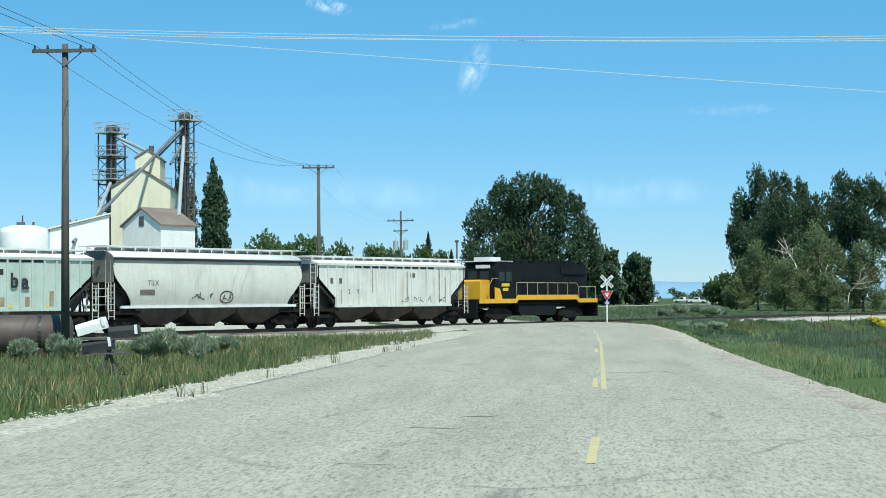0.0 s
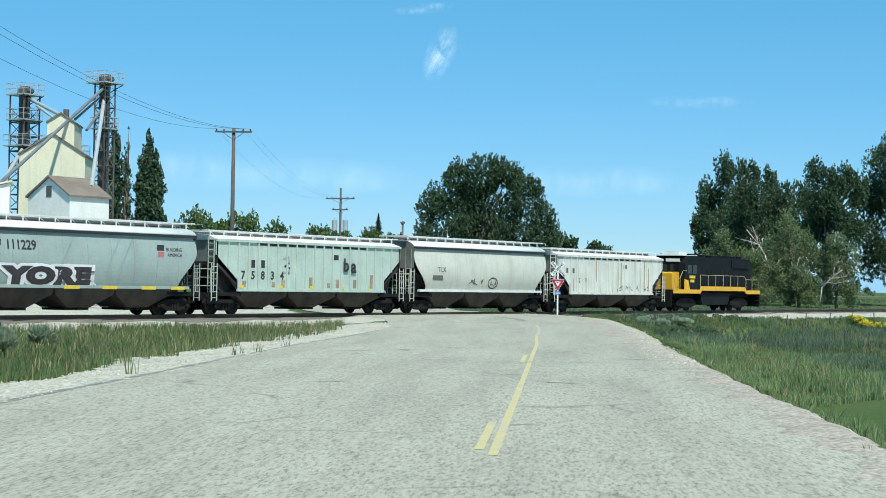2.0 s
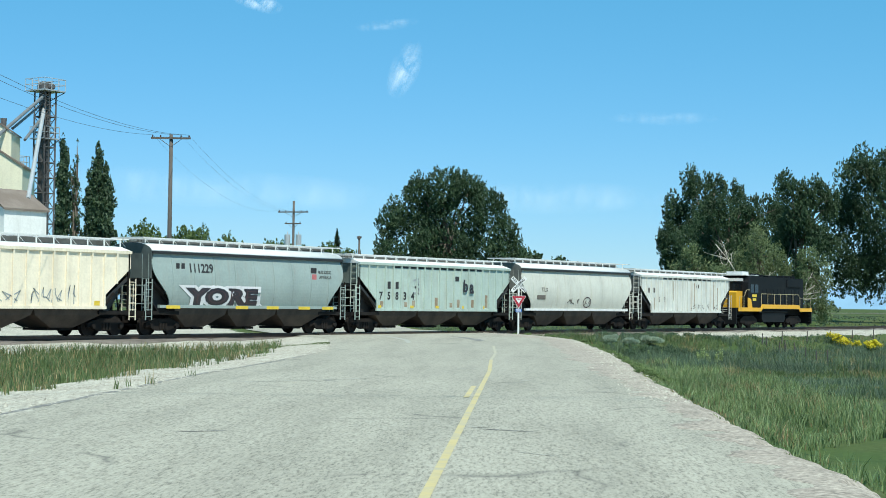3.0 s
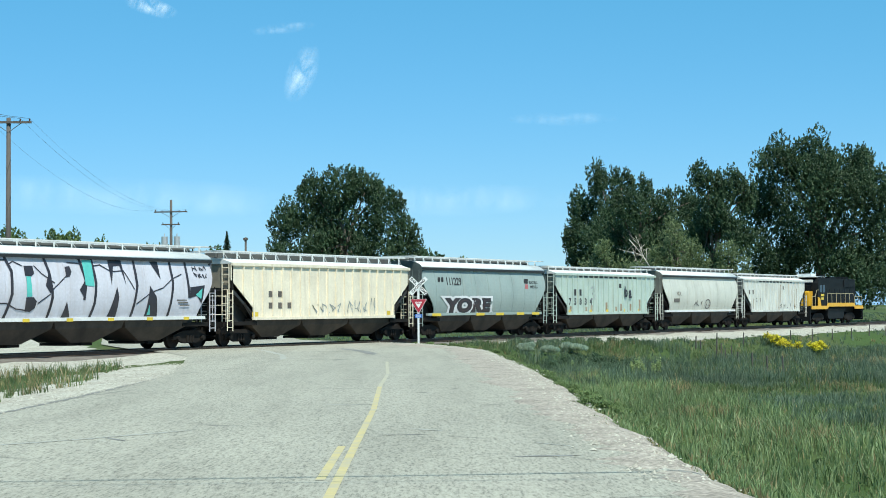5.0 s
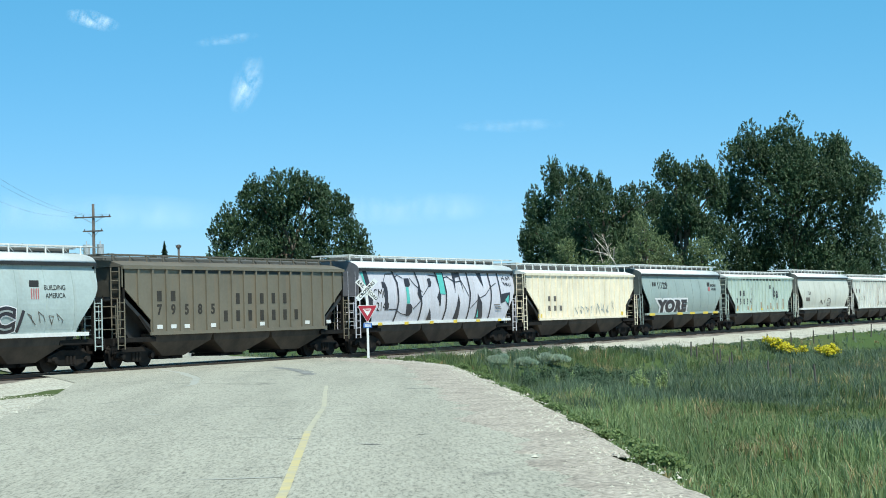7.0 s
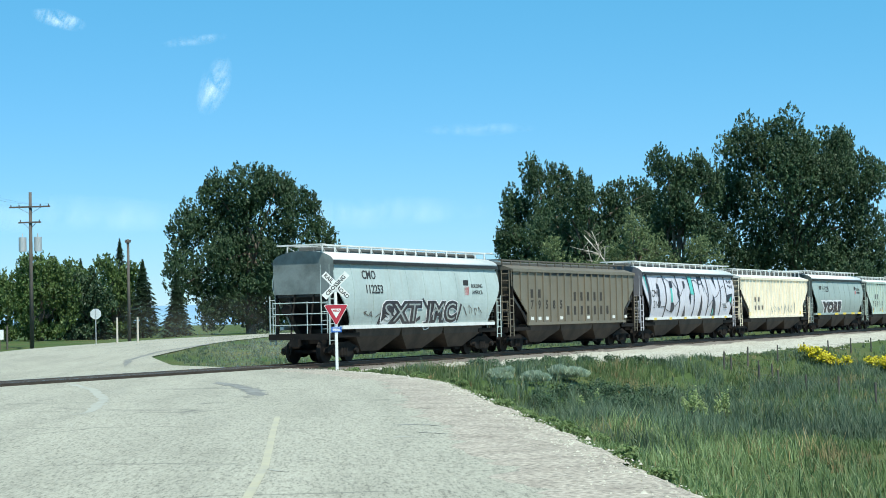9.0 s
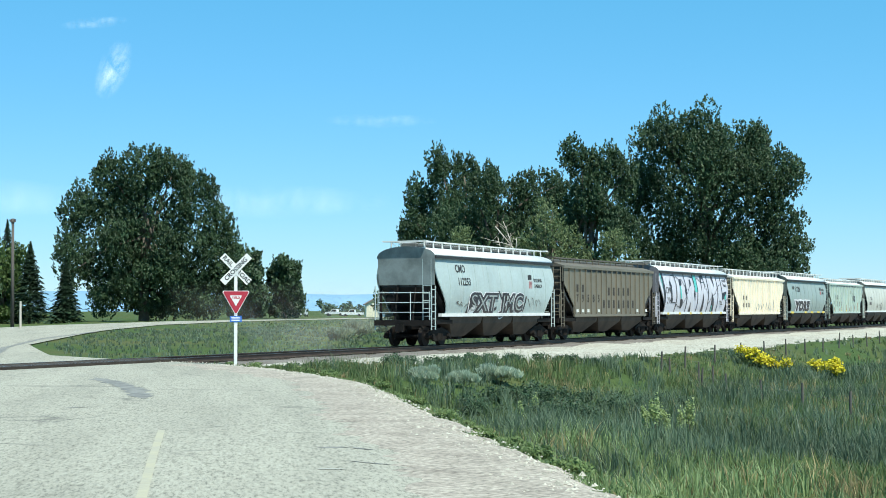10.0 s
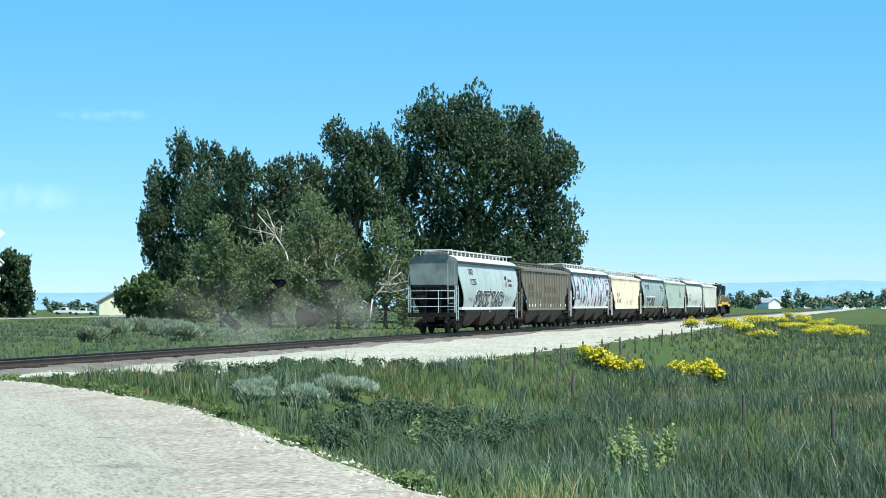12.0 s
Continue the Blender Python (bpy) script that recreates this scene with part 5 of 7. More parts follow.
    patches(c, "graffiti", [[(-1.66, 3.66), (-1.37, 3.71), (-1.27, 3.47), (-1.41, 3.25), (-1.64, 3.22)], [(-1.9, 1.5), (-1.64, 2.18), (-1.36, 1.51)], [(-0.86, 2.69), (-0.5, 3.1), (-0.5, 2.25)]], M["spray_black"], CURVED, "black counters of a tall letter")
    patches(c, "graffiti", [[(1.1, 4.0), (1.97, 4.02), (2.14, 2.9), (1.84, 3.78), (1.41, 3.74), (1.19, 2.9)], [(0.98, 1.52), (1.53, 2.84), (1.66, 2.39), (1.55, 1.5)]], M["spray_black"], CURVED, "black spikes of a tall letter")
    patches(c, "graffiti", [[(3.9, 4.0), (4.45, 4.01), (4.53, 3.2)], [(3.46, 1.51), (3.75, 2.9), (4.2, 2.39), (4.36, 1.5)], [(6.58, 2.34), (6.61, 2.85), (7.7, 2.95), (7.46, 2.07), (7.1, 2.45)]], M["spray_black"], CURVED, "black spikes of a tall letter")
    patches(c, "graffiti", [[(-8.2, 3.94), (-7.97, 3.95), (-7.82, 2.89)], [(-4.02, 3.23), (-3.76, 3.23), (-3.72, 2.4), (-4.03, 2.38)], [(-0.56, 3.98), (0.03, 3.99), (0.07, 2.84), (-0.49, 2.89)], [(3.62, 1.56), (3.72, 2.05), (3.85, 1.58)], [(7.0, 2.5), (7.5, 2.8), (7.4, 2.3)]], M["spray_teal"], lambda z: CURVED(z) - 0.008, "teal graffiti patch")
    thick = [(0.15, q) for q in ([(-5.13, 4.02), (-4.82, 3.43), (-4.87, 2.49), (-5.24, 1.5)], [(-2.85, 4.02), (-2.65, 3.45), (-2.51, 2.39), (-2.73, 1.5)], [(-0.72, 4.02), (-0.44, 3.08), (-0.57, 2.29)], [(0.06, 4.02), (0.19, 2.99), (0.08, 2.09), (-0.12, 1.5)],
                                 [(2.8, 4.02), (2.88, 2.9), (2.55, 1.52)], [(5.3, 4.02), (5.39, 3.02), (5.09, 1.5)], [(6.42, 4.02), (6.53, 2.39)])]
    thin = [(0.05, q) for q in ([(-6.23, 3.41), (-5.83, 3.88), (-5.16, 3.89)], [(-4.96, 3.71), (-4.68, 3.85), (-4.2, 3.67)], [(-3.5, 3.68), (-3.08, 3.35), (-2.37, 2.97)], [(-2.44, 2.73), (-1.64, 3.27)], [(-1.49, 3.86), (-0.67, 3.82)], [(0.09, 3.73), (0.55, 3.79), (1.25, 3.5), (2.05, 3.56), (2.68, 2.75)],
                                [(2.84, 2.08), (3.83, 2.6), (4.67, 2.81), (5.36, 3.23), (6.05, 3.45)], [(-5.84, 2.11), (-5.17, 2.11), (-4.62, 1.88), (-4.07, 1.82)], [(-3.37, 2.11), (-2.66, 2.49)], [(-0.35, 3.75), (-0.15, 3.4), (-0.3, 3.05)])]
    graffiti(c, "graffiti", [thick, thin], [M["spray_black"], M["spray_black"]], lambda z: CURVED(z) - 0.004, "dark edges between tall letters")
    graffiti(c, "tag", [wild(rng, 6.85, 7.9, 3.62, 3.9, 4, 0.06) + wild(rng, 6.95, 7.95, 3.28, 3.55, 5, 0.06)], [M["spray_black"]], CURVED, "small black scrawled tag")
    for i in range(3):
        plate("lettering_bar", c, 6.0 + 0.1 * i, 2.25 - 0.12 * i, 0.7, 0.05, M["letter_worn"], side_y(2.2) - 0.012, "small stencilled data as plain bars")
    for k in range(6):
        plate("reflector", c, -6.6 + k * 2.6, 1.4, 0.4, 0.14, M["mark_yellow"], -1.532, "yellow reflector")
    cars.append(c)
    # 7: brown ribbed, bars in place of the company name
    c = ribbed_hopper("hopper_car", LENGTHS[6], "brown", "dusty grey-brown ribbed covered hopper car with company lettering", "roof_brown", 17)
    for i in range(5):
        plate("lettering_bar", c, panel(LENGTHS[6], 17, 7 + i), 2.72, 0.27, 0.46, M["letter_brown"], -1.506, "company lettering as a plain bar")
    for i in range(7):
        plate("lettering_bar", c, panel(LENGTHS[6], 17, 6 + i), 1.98, 0.27, 0.46, M["letter_brown"], -1.506, "company lettering as a plain bar")
    for k in (1, 2):
        plate("lettering_bar", c, panel(LENGTHS[6], 17, k), 2.85, 0.3, 0.42, M["letter_brown"], -1.505, "stencilled reporting mark")
    for i, ch in enumerate("79585"):
        lettering(ch, 0.58, M["letter_brown"], c, (panel(LENGTHS[6], 17, i + 1), -1.507, 2.1), "faded car number", 0.02)
    for k in (1, 2, 3, 5, 9, 13, 15):
        plate("lettering_bar", c, panel(LENGTHS[6], 17, k), 1.6, 0.36, 0.16, M["letter_white"], -1.506, "small white stencil patch")
    cars.append(c)
    # 8: pale blue-grey curved, last
    c = curved_hopper("hopper_car", LENGTHS[7], "pale", "pale blue-grey round-sided covered hopper car with graffiti", 1.2)
    lettering("CMO", 0.5, M["letter"], c, (-4.8, None, 3.42), "stencilled reporting mark", 0.01)
    lettering("112253", 0.5, M["letter"], c, (-4.5, None, 2.82), "stencilled car number", 0.01)
    lettering("BUILDING", 0.26, M["letter"], c, (5.1, None, 3.1), "small slogan")
    lettering("AMERICA", 0.26, M["letter"], c, (5.1, None, 2.8), "small slogan")
    plate("emblem", c, 4.0, 3.3, 0.5, 0.3, M["letter"], side_y(3.3) - 0.01, "dark emblem top")
    for k in range(4):
        plate("emblem", c, 3.82 + 0.12 * k, 2.95, 0.05, 0.4, M["mark_red"], side_y(2.9) - 0.01, "striped emblem base")
    fat_letters(c, "SXT", 1.15, -2.2, 1.6, ((0.15, "spray_white"), (0.11, "spray_black"), (-0.015, "spray_grey")), 1.6)
    fat_letters(c, "JMC", 1.12, 1.5, 1.62, ((0.15, "spray_white"), (0.11, "spray_black"), (-0.015, "spray_grey")), 1.4)
    graffiti(c, "graffiti", [[(0.2, [(-4.1, 1.5), (-3.85, 2.1), (-3.3, 2.42)]), (0.16, [(3.1, 1.6), (3.35, 2.3)]), (0.14, [(-0.7, 2.2), (-0.3, 2.55), (0.1, 2.2)]), (0.16, [(-1.1, 1.52), (-0.5, 1.75)])]], [M["spray_black"]], CURVED, "black graffiti flourish")
    graffiti(c, "tag", [wild(rng, 3.6, 5.6, 1.8, 2.3, 4, 0.03)], [M["letter_worn"]], CURVED, "thin scrawled tag")
    graffiti(c, "tag", [wild(rng, -5.6, -3.2, 1.8, 2.2, 4, 0.04)], [M["letter_worn"]], CURVED, "thin scrawled tag")
    cars.append(c)
    return cars


def make_loco():
    """Four-axle road-switcher, short hood towards the cars; origin at the coupling to the first car."""
    e = thing("locomotive", "black and yellow diesel locomotive with long hood leading", "locomotive")
    yel, blk = M["loco_yellow"], M["loco_black"]
    zd = 1.72                                    # deck
    bm = bmesh.new()                             # frame and walkway
    box(bm, 0.9, 17.1, -1.52, 1.52, zd - 0.12, zd)
    box(bm, 1.2, 16.8, -0.6, 0.6, 1.1, zd - 0.12)
    part("deck", bm, blk, e, "walkway deck", )
    for s in (-1, 1):
        bm = bmesh.new()
        y0, y1 = sorted((s * 1.53, s * 1.6))
        prism(bm, [(0.95, zd - 0.3), (0.95, zd + 0.02), (5.6, zd + 0.02), (5.9, zd + 0.3), (14.0, zd + 0.3), (14.3, zd + 0.02), (17.0, zd + 0.02), (17.0, zd - 0.3), (14.3, zd - 0.3), (14.0, zd - 0.06), (5.9, zd - 0.06), (5.6, zd - 0.3)], y0, y1)
        part("side_skirt", bm, yel, e, "yellow side band along the walkway")
    bm = bmesh.new()                             # short hood
    prism(bm, [(1.9, zd), (1.9, 3.0), (2.0, 3.12), (3.3, 3.12), (3.3, zd)], -0.95, 0.95)
    part("short_hood", bm, yel, e, "yellow low short hood")
    bm = bmesh.new()                             # cab
    prism(bm, [(3.1, zd), (3.1, 3.85), (3.3, 4.2), (3.7, 4.45), (5.2, 4.45), (5.5, 4.2), (5.5, zd)], -1.5, 1.5)
    cab = part("cab", bm, blk, e, "black cab")
    bm = bmesh.new()
    prism(bm, [(2.95, zd + 0.02), (3.9, zd + 0.02), (3.6, zd + 0.75), (2.95, zd + 0.85)], -1.53, -1.5)
    part("cab_stripe", bm, yel, cab, "yellow slanted cab stripe")
    for x0, x1 in ((3.5, 4.2), (4.4, 5.1)):
        bm = bmesh.new()
        box(bm, x0, x1, -1.52, -1.49, 3.0, 3.7)
        part("cab_window", bm, M["loco_glass"], cab, "dark cab side window")
    for y in (-0.9, 0.15):
        bm = bmesh.new()
        box(bm, 3.08, 3.12, y, y + 0.75, 3.2, 3.75)
        part("cab_window", bm, M["loco_glass"], cab, "dark windshield pane")
    bm = bmesh.new()
    box(bm, 3.0, 5.6, -1.3, 1.3, 4.43, 4.5)
    box(bm, 3.5, 4.9, -0.7, 0.7, 4.5, 4.78)
    part("cab_roof", bm, M["roof_white"], cab, "white roof with air conditioner")
    bm = bmesh.new()
    box(bm, 3.02, 3.14, -1.0, 0.2, 3.95, 4.2)
    part("number_board", bm, M["letter_white"], cab, "white lit number board")
    for i in range(2):
        plate("lettering_bar", cab, 4.35, 2.75 - 0.33 * i, 1.0 - 0.3 * i, 0.22, M["mark_yellow"], -1.502, "yellow lettering as a plain bar")
    bm = bmesh.new()                             # long hood with panels
    prism(bm, [(5.5, zd), (5.5, 4.38), (16.3, 4.38), (16.5, 4.2), (16.5, zd)], -0.95, 0.95)
    hood = part("long_hood", bm, blk, e, "black long hood")
    for k in range(13):
        bm = bmesh.new()
        x = 5.75 + k * 0.8
        box(bm, x, x + 0.72, -0.975, -0.95, zd + 0.25, 3.35)
        part("hood_door", bm, blk, hood)
    bm = bmesh.new()
    box(bm, 12.6, 16.0, -1.05, 1.05, 3.6, 4.25)
    part("radiator", bm, blk, hood, "black radiator bulge")
    for x in (13.0, 14.2, 15.4):
        bm = bmesh.new()
        tube(bm, (x, 0, 4.3), (x, 0, 4.6), 0.55, 0.55, 18)
        part("fan", bm, blk, hood, "round roof fan")
    for x in (7.4, 9.0):
        bm = bmesh.new()
        tube(bm, (x, 0, 4.3), (x, 0, 4.62), 0.3, 0.25, 12)
        part("exhaust_stack", bm, blk, hood)
    for x0, x1, y, z in ((5.7, 7.0, 0.8, 4.45), (9.6, 11.6, 0.5, 4.36)):
        bm = bmesh.new()
        box(bm, x0, x1, -y, y, 4.3, z + 0.2)
        part("roof_hatch", bm, blk, hood)
    for s in (-1, 1):                            # handrails
        bm = bmesh.new()
        zr = zd + 1.2
        tube(bm, (5.8, s * 1.5, zr), (14.0, s * 1.5, zr), 0.022, 0.022, 6)
        tube(bm, (14.0, s * 1.5, zr), (14.4, s * 1.5, zr - 0.28), 0.022, 0.022, 6)
        tube(bm, (14.4, s * 1.5, zr - 0.28), (16.9, s * 1.5, zr - 0.28), 0.022, 0.022, 6)
        tube(bm, (1.3, s * 1.5, zr - 0.3), (2.2, s * 1.5, zr - 0.3), 0.022, 0.022, 6)
        tube(bm, (2.2, s * 1.5, zr - 0.3), (2.7, s * 1.5, zr + 0.3), 0.022, 0.022, 6)
        tube(bm, (2.7, s * 1.5, zr + 0.3), (3.4, s * 1.5, zr + 0.3), 0.022, 0.022, 6)
        for x in (1.3, 2.2, 5.8, 7.2, 8.6, 10, 11.4, 12.8, 14.4, 15.6, 16.85):
            tube(bm, (x, s * 1.5, zd), (x, s * 1.5, zr - (0.28 if x > 14.2 else 0.3 if x < 3 else 0)), 0.022, 0.022, 6)
        part("handrail", bm, M["loco_rail"], e, "pale tubular handrail")
    for x, s in ((0.75, -1), (17.15, 1)):        # pilots and steps
        bm = bmesh.new()
        box(bm, x - 0.06, x + 0.06, -1.5, 1.5, 0.35, zd)
        for y in (-1.45, 1.25):
            for z in (0.5, 0.85, 1.2):
                box(bm, min(x, x - s * 0.5), max(x, x - s * 0.5), y, y + 0.2, z, z + 0.04)
        box(bm, *sorted((x, x + s * 0.55)), -0.15, 0.15, 0.72, 1.0)
        part("pilot", bm, blk, e, "black pilot with steps and coupler")
    bm = bmesh.new()                             # fuel tank
    prism(bm, [(6.6, 0.5), (6.3, 0.8), (6.3, 1.3), (11.4, 1.3), (11.4, 0.8), (11.1, 0.5)], -1.35, 1.35)
    tube(bm, (5.9, -1.2, 1.42), (12.0, -1.2, 1.42), 0.14, 0.14, 10)
    part("fuel_tank", bm, blk, e, "black fuel tank")
    truck(e, 3.9, "black locomotive truck")
    truck(e, 13.7, "black locomotive truck")
    for x in (3.9, 13.7):
        for s in (-1, 1):
            bm = bmesh.new()
            y0, y1 = sorted((s * 1.0, s * 1.2))
            prism(bm, [(x - 1.7, 0.5), (x - 1.7, 0.75), (x - 1.0, 1.05), (x + 1.0, 1.05), (x + 1.7, 0.75), (x + 1.7, 0.5), (x + 0.6, 0.3), (x - 0.6, 0.3)], y0, y1)
            part("truck_frame", bm, M["dark_steel"], e)
    bm = bmesh.new()                             # horn, bell, antenna
    tube(bm, (4.2, 0.6, 4.62), (4.2, 0.6, 4.85), 0.04, 0.02, 6)
    tube(bm, (8.2, -0.3, 4.25), (8.7, -0.3, 4.3), 0.05, 0.09, 8)
    part("horn", bm, M["dark_steel"], e)
    return e


M["loco_black"] = material("glossy_black_locomotive_paint", (0.009, 0.011, 0.013), (0.018, 0.018, 0.018), 1, 10, 0.5, 0.6, 0, 0.1, None, 0.12)
M["loco_yellow"] = material("yellow_locomotive_paint", (0.75, 0.4, 0.02), (0.5, 0.28, 0.04), 1.2, 10, 0.5, 0.45)
M["loco_rail"] = material("pale_yellow_rail_paint", (0.5, 0.42, 0.25), None, 2, 10, 0.4, 0.5)
M["loco_glass"] = material("dark_cab_glass", (0.01, 0.012, 0.014), None, 2, 10, 0.2, 0.08, 0, 0)


# ---- grain elevator ----
M["cream_wall"] = material("cream_painted_metal_wall", (0.76, 0.72, 0.54), (0.66, 0.61, 0.46), 0.4, 6, 0.6, 0.6, 0, 0.1, (1.0, (1.5, 1.5, 0.15), 0.25, (0.42, 0.37, 0.27)))
M["white_wall"] = material("white_painted_boards", (0.84, 0.84, 0.81), (0.74, 0.73, 0.7), 0.4, 6, 0.5, 0.6, 0, 0.1, (1.0, (1.5, 1.5, 0.15), 0.2, (0.5, 0.48, 0.44)))
M["shingle"] = material("grey_brown_shingle_roof", (0.17, 0.135, 0.11), (0.26, 0.22, 0.19), 0.6, 8, 0.6, 0.85, 0, 0.3)
M["tower_steel"] = material("rust_brown_tower_steel", (0.09, 0.085, 0.085), (0.17, 0.16, 0.155), 0.8, 8, 0.7, 0.7, 0.1)
M["galvanised"] = material("galvanised_steel", (0.55, 0.57, 0.58), (0.4, 0.41, 0.42), 0.8, 8, 0.5, 0.45, 0.4)
M["spout_dark"] = material("weathered_grey_steel_pipe", (0.2, 0.215, 0.225), (0.12, 0.12, 0.12), 0.8, 8, 0.6, 0.5, 0.2)
M["pole_wood"] = material("weathered_pole_wood", (0.1, 0.088, 0.078), (0.06, 0.053, 0.047), 1.2, 12, 0.6, 0.85, 0, 0.4, (2.0, (6, 6, 0.4), 0.4, (0.17, 0.15, 0.13)))
M["wire"] = material("aluminium_wire", (0.55, 0.6, 0.6), None, 2, 10, 0.2, 0.4, 0.0)
M["wire_dark"] = material("dark_wire", (0.1, 0.1, 0.1), None, 2, 10, 0.2, 0.6)
M["insulator"] = material("brown_glazed_insulator", (0.07, 0.04, 0.03), None, 2, 10, 0.2, 0.2)
M["tank_brown"] = material("dull_brown_tank_paint", (0.07, 0.05, 0.042), (0.12, 0.1, 0.085), 1.0, 10, 0.6, 0.6)
M["sign_white"] = material("white_sign_sheet", (0.78, 0.79, 0.77), (0.66, 0.67, 0.64), 2, 12, 0.4, 0.4)
M["sign_red"] = material("red_sign_sheet", (0.42, 0.03, 0.05), (0.33, 0.03, 0.05), 2, 12, 0.4, 0.4)
M["sign_blue"] = material("blue_sign_sheet", (0.04, 0.16, 0.55), None, 2, 12, 0.4, 0.4)
M["sign_back"] = material("bare_aluminium_sign_back", (0.62, 0.65, 0.65), None, 2, 12, 0.4, 0.4, 0.3)


def gabled(parent, x0, x1, y0, y1, z0, eave, peak, wall, roof, over=0.25):
    """Gable walls face -x and +x; the ridge runs along x."""
    ym = (y0 + y1) / 2
    bm = bmesh.new()
    loft(bm, [[(x, y0, z0), (x, y0, eave), (x, ym, peak), (x, y1, eave), (x, y1, z0)] for x in (x0, x1)])
    body = part("wall", bm, wall, parent)
    k = (peak - eave) / (ym - y0)
    for s in (-1, 1):
        bm = bmesh.new()
        yo = ym + s * (ym - y0 + over)
        ze = eave - k * over
        loft(bm, [[(x, yo, ze + 0.02), (x, ym, peak + 0.02), (x, ym, peak + 0.2), (x, yo, ze + 0.2)] for x in (x0 - over, x1 + over)])
        part("roof", bm, roof, parent, "pitched roof slope")
    return body


def lattice(bm, x, y, z0, z1, w, step, r=0.05):
    """A square lattice tower."""
    c = [(x - w, y - w), (x + w, y - w), (x + w, y + w), (x - w, y + w)]
    for a in c:
        tube(bm, (*a, z0), (*a, z1), r * 1.5, r * 1.5, 5)
    n = int((z1 - z0) / step)
    for i in range(n):
        za, zb = z0 + i * step, z0 + (i + 1) * step
        for a, b in zip(c, c[1:] + c[:1]):
            tube(bm, (*a, za), (*b, za), r, r, 4)
            tube(bm, (*(a if i % 2 else b), za), (*(b if i % 2 else a), zb), r * 0.8, r * 0.8, 4)


def platform(parent, x, y, z, wx, wy):
    bm = bmesh.new()
    box(bm, x - wx, x + wx, y - wy, y + wy, z - 0.12, z)
    p = part("platform", bm, M["galvanised"], parent, "grated service platform")
    bm = bmesh.new()
    c = [(x - wx, y - wy), (x + wx, y - wy), (x + wx, y + wy), (x - wx, y + wy)]
    for a, b in zip(c, c[1:] + c[:1]):
        for h in (0.55, 1.1):
            tube(bm, (*a, z + h), (*b, z + h), 0.035, 0.035, 5)
        for k in range(3):
            q = Vector((*a, z)).lerp(Vector((*b, z)), k / 3)
            tube(bm, q, q + Vector((0, 0, 1.1)), 0.035, 0.035, 5)
    part("railing", bm, M["galvanised"], p, "tubular safety railing")
    bm = bmesh.new()
    for s in (-1, 1):
        tube(bm, (x + s * wx, y - wy, z - 0.1), (x, y, z - 1.3), 0.05, 0.05, 5)
    part("brace", bm, M["tower_steel"], p)


def elevator():
    e = thing("grain_elevator", "cream metal-clad grain elevator with two lattice leg towers", "grain elevator")
    turn = pose(16.0, 61.9, 0, 0, 0, 40.0)
    before = set(e.children)
    gabled(e, 0, 8.5, -3.15, 3.1, 0.0, 13.8, 15.8, M["cream_wall"], M["shingle"], 0.15)
    gabled(e, 0.6, 6.3, -2.0, 0.6, 13.8, 17.0, 17.85, M["cream_wall"], M["shingle"], 0.12)
    for o in e.children:
        if o not in before:
            o.matrix_local = turn
    for x, y, zt, w in ((26.3, 65.6, 22.1, 0.72), (22.5, 73.4, 20.9, 1.05)):
        bm = bmesh.new()
        lattice(bm, x, y, 0.0, zt, w, 1.5, 0.06)
        t = part("leg_tower", bm, M["tower_steel"], e, "lattice steel tower around the bucket legs")
        bm = bmesh.new()
        for k in (-0.34, 0.3):
            box(bm, x + k - 0.24, x + k + 0.2, y - 0.26, y + 0.26, 0, zt + 0.3)
        part("leg_casing", bm, M["tower_steel"], t, "dark bucket-leg casing")
        platform(e, x, y, zt, 1.35, 1.35)
        bm = bmesh.new()
        prism(bm, [(x - 0.75, zt), (x - 0.75, zt + 0.5), (x - 0.4, zt + 0.85), (x + 0.4, zt + 0.85), (x + 0.75, zt + 0.5), (x + 0.75, zt)], y - 0.35, y + 0.35)
        tube(bm, (x + 0.2, y - 0.9, zt + 0.35), (x + 0.2, y - 0.35, zt + 0.35), 0.25, 0.25, 10)
        part("head_pulley_housing", bm, M["tower_steel"], e, "dark head housing with motor")
    platform(e, 22.5, 73.4, 15.6, 1.5, 1.5)
    platform(e, 24.6, 68.5, 14.6, 1.9, 0.6)
    platform(e, 22.5, 73.4, 18.3, 1.3, 1.3)
    platform(e, 26.3, 65.6, 17.4, 1.0, 1.0)
    for x, y, zt in ((26.3, 65.6, 22.1), (22.5, 73.4, 20.9)):   # caged ladders up the towers
        ladder(e, x - 0.75, y - 1.15, 0.3, zt, 0.5, M["tower_steel"], 60, "x", "tower_ladder")
        bm = bmesh.new()
        for k in range(12):
            z = 3 + k * (zt - 3) / 12
            for j in range(6):
                a0, a1 = math.pi * j / 6, math.pi * (j + 1) / 6
                tube(bm, (x - 0.75 + 0.4 * math.cos(a0), y - 1.15 - 0.6 * math.sin(a0), z), (x - 0.75 + 0.4 * math.cos(a1), y - 1.15 - 0.6 * math.sin(a1), z), 0.025, 0.025, 4)
        tagged(part("ladder_cage", bm, M["tower_steel"], e, "hoops of a ladder cage"), kind="stuff")
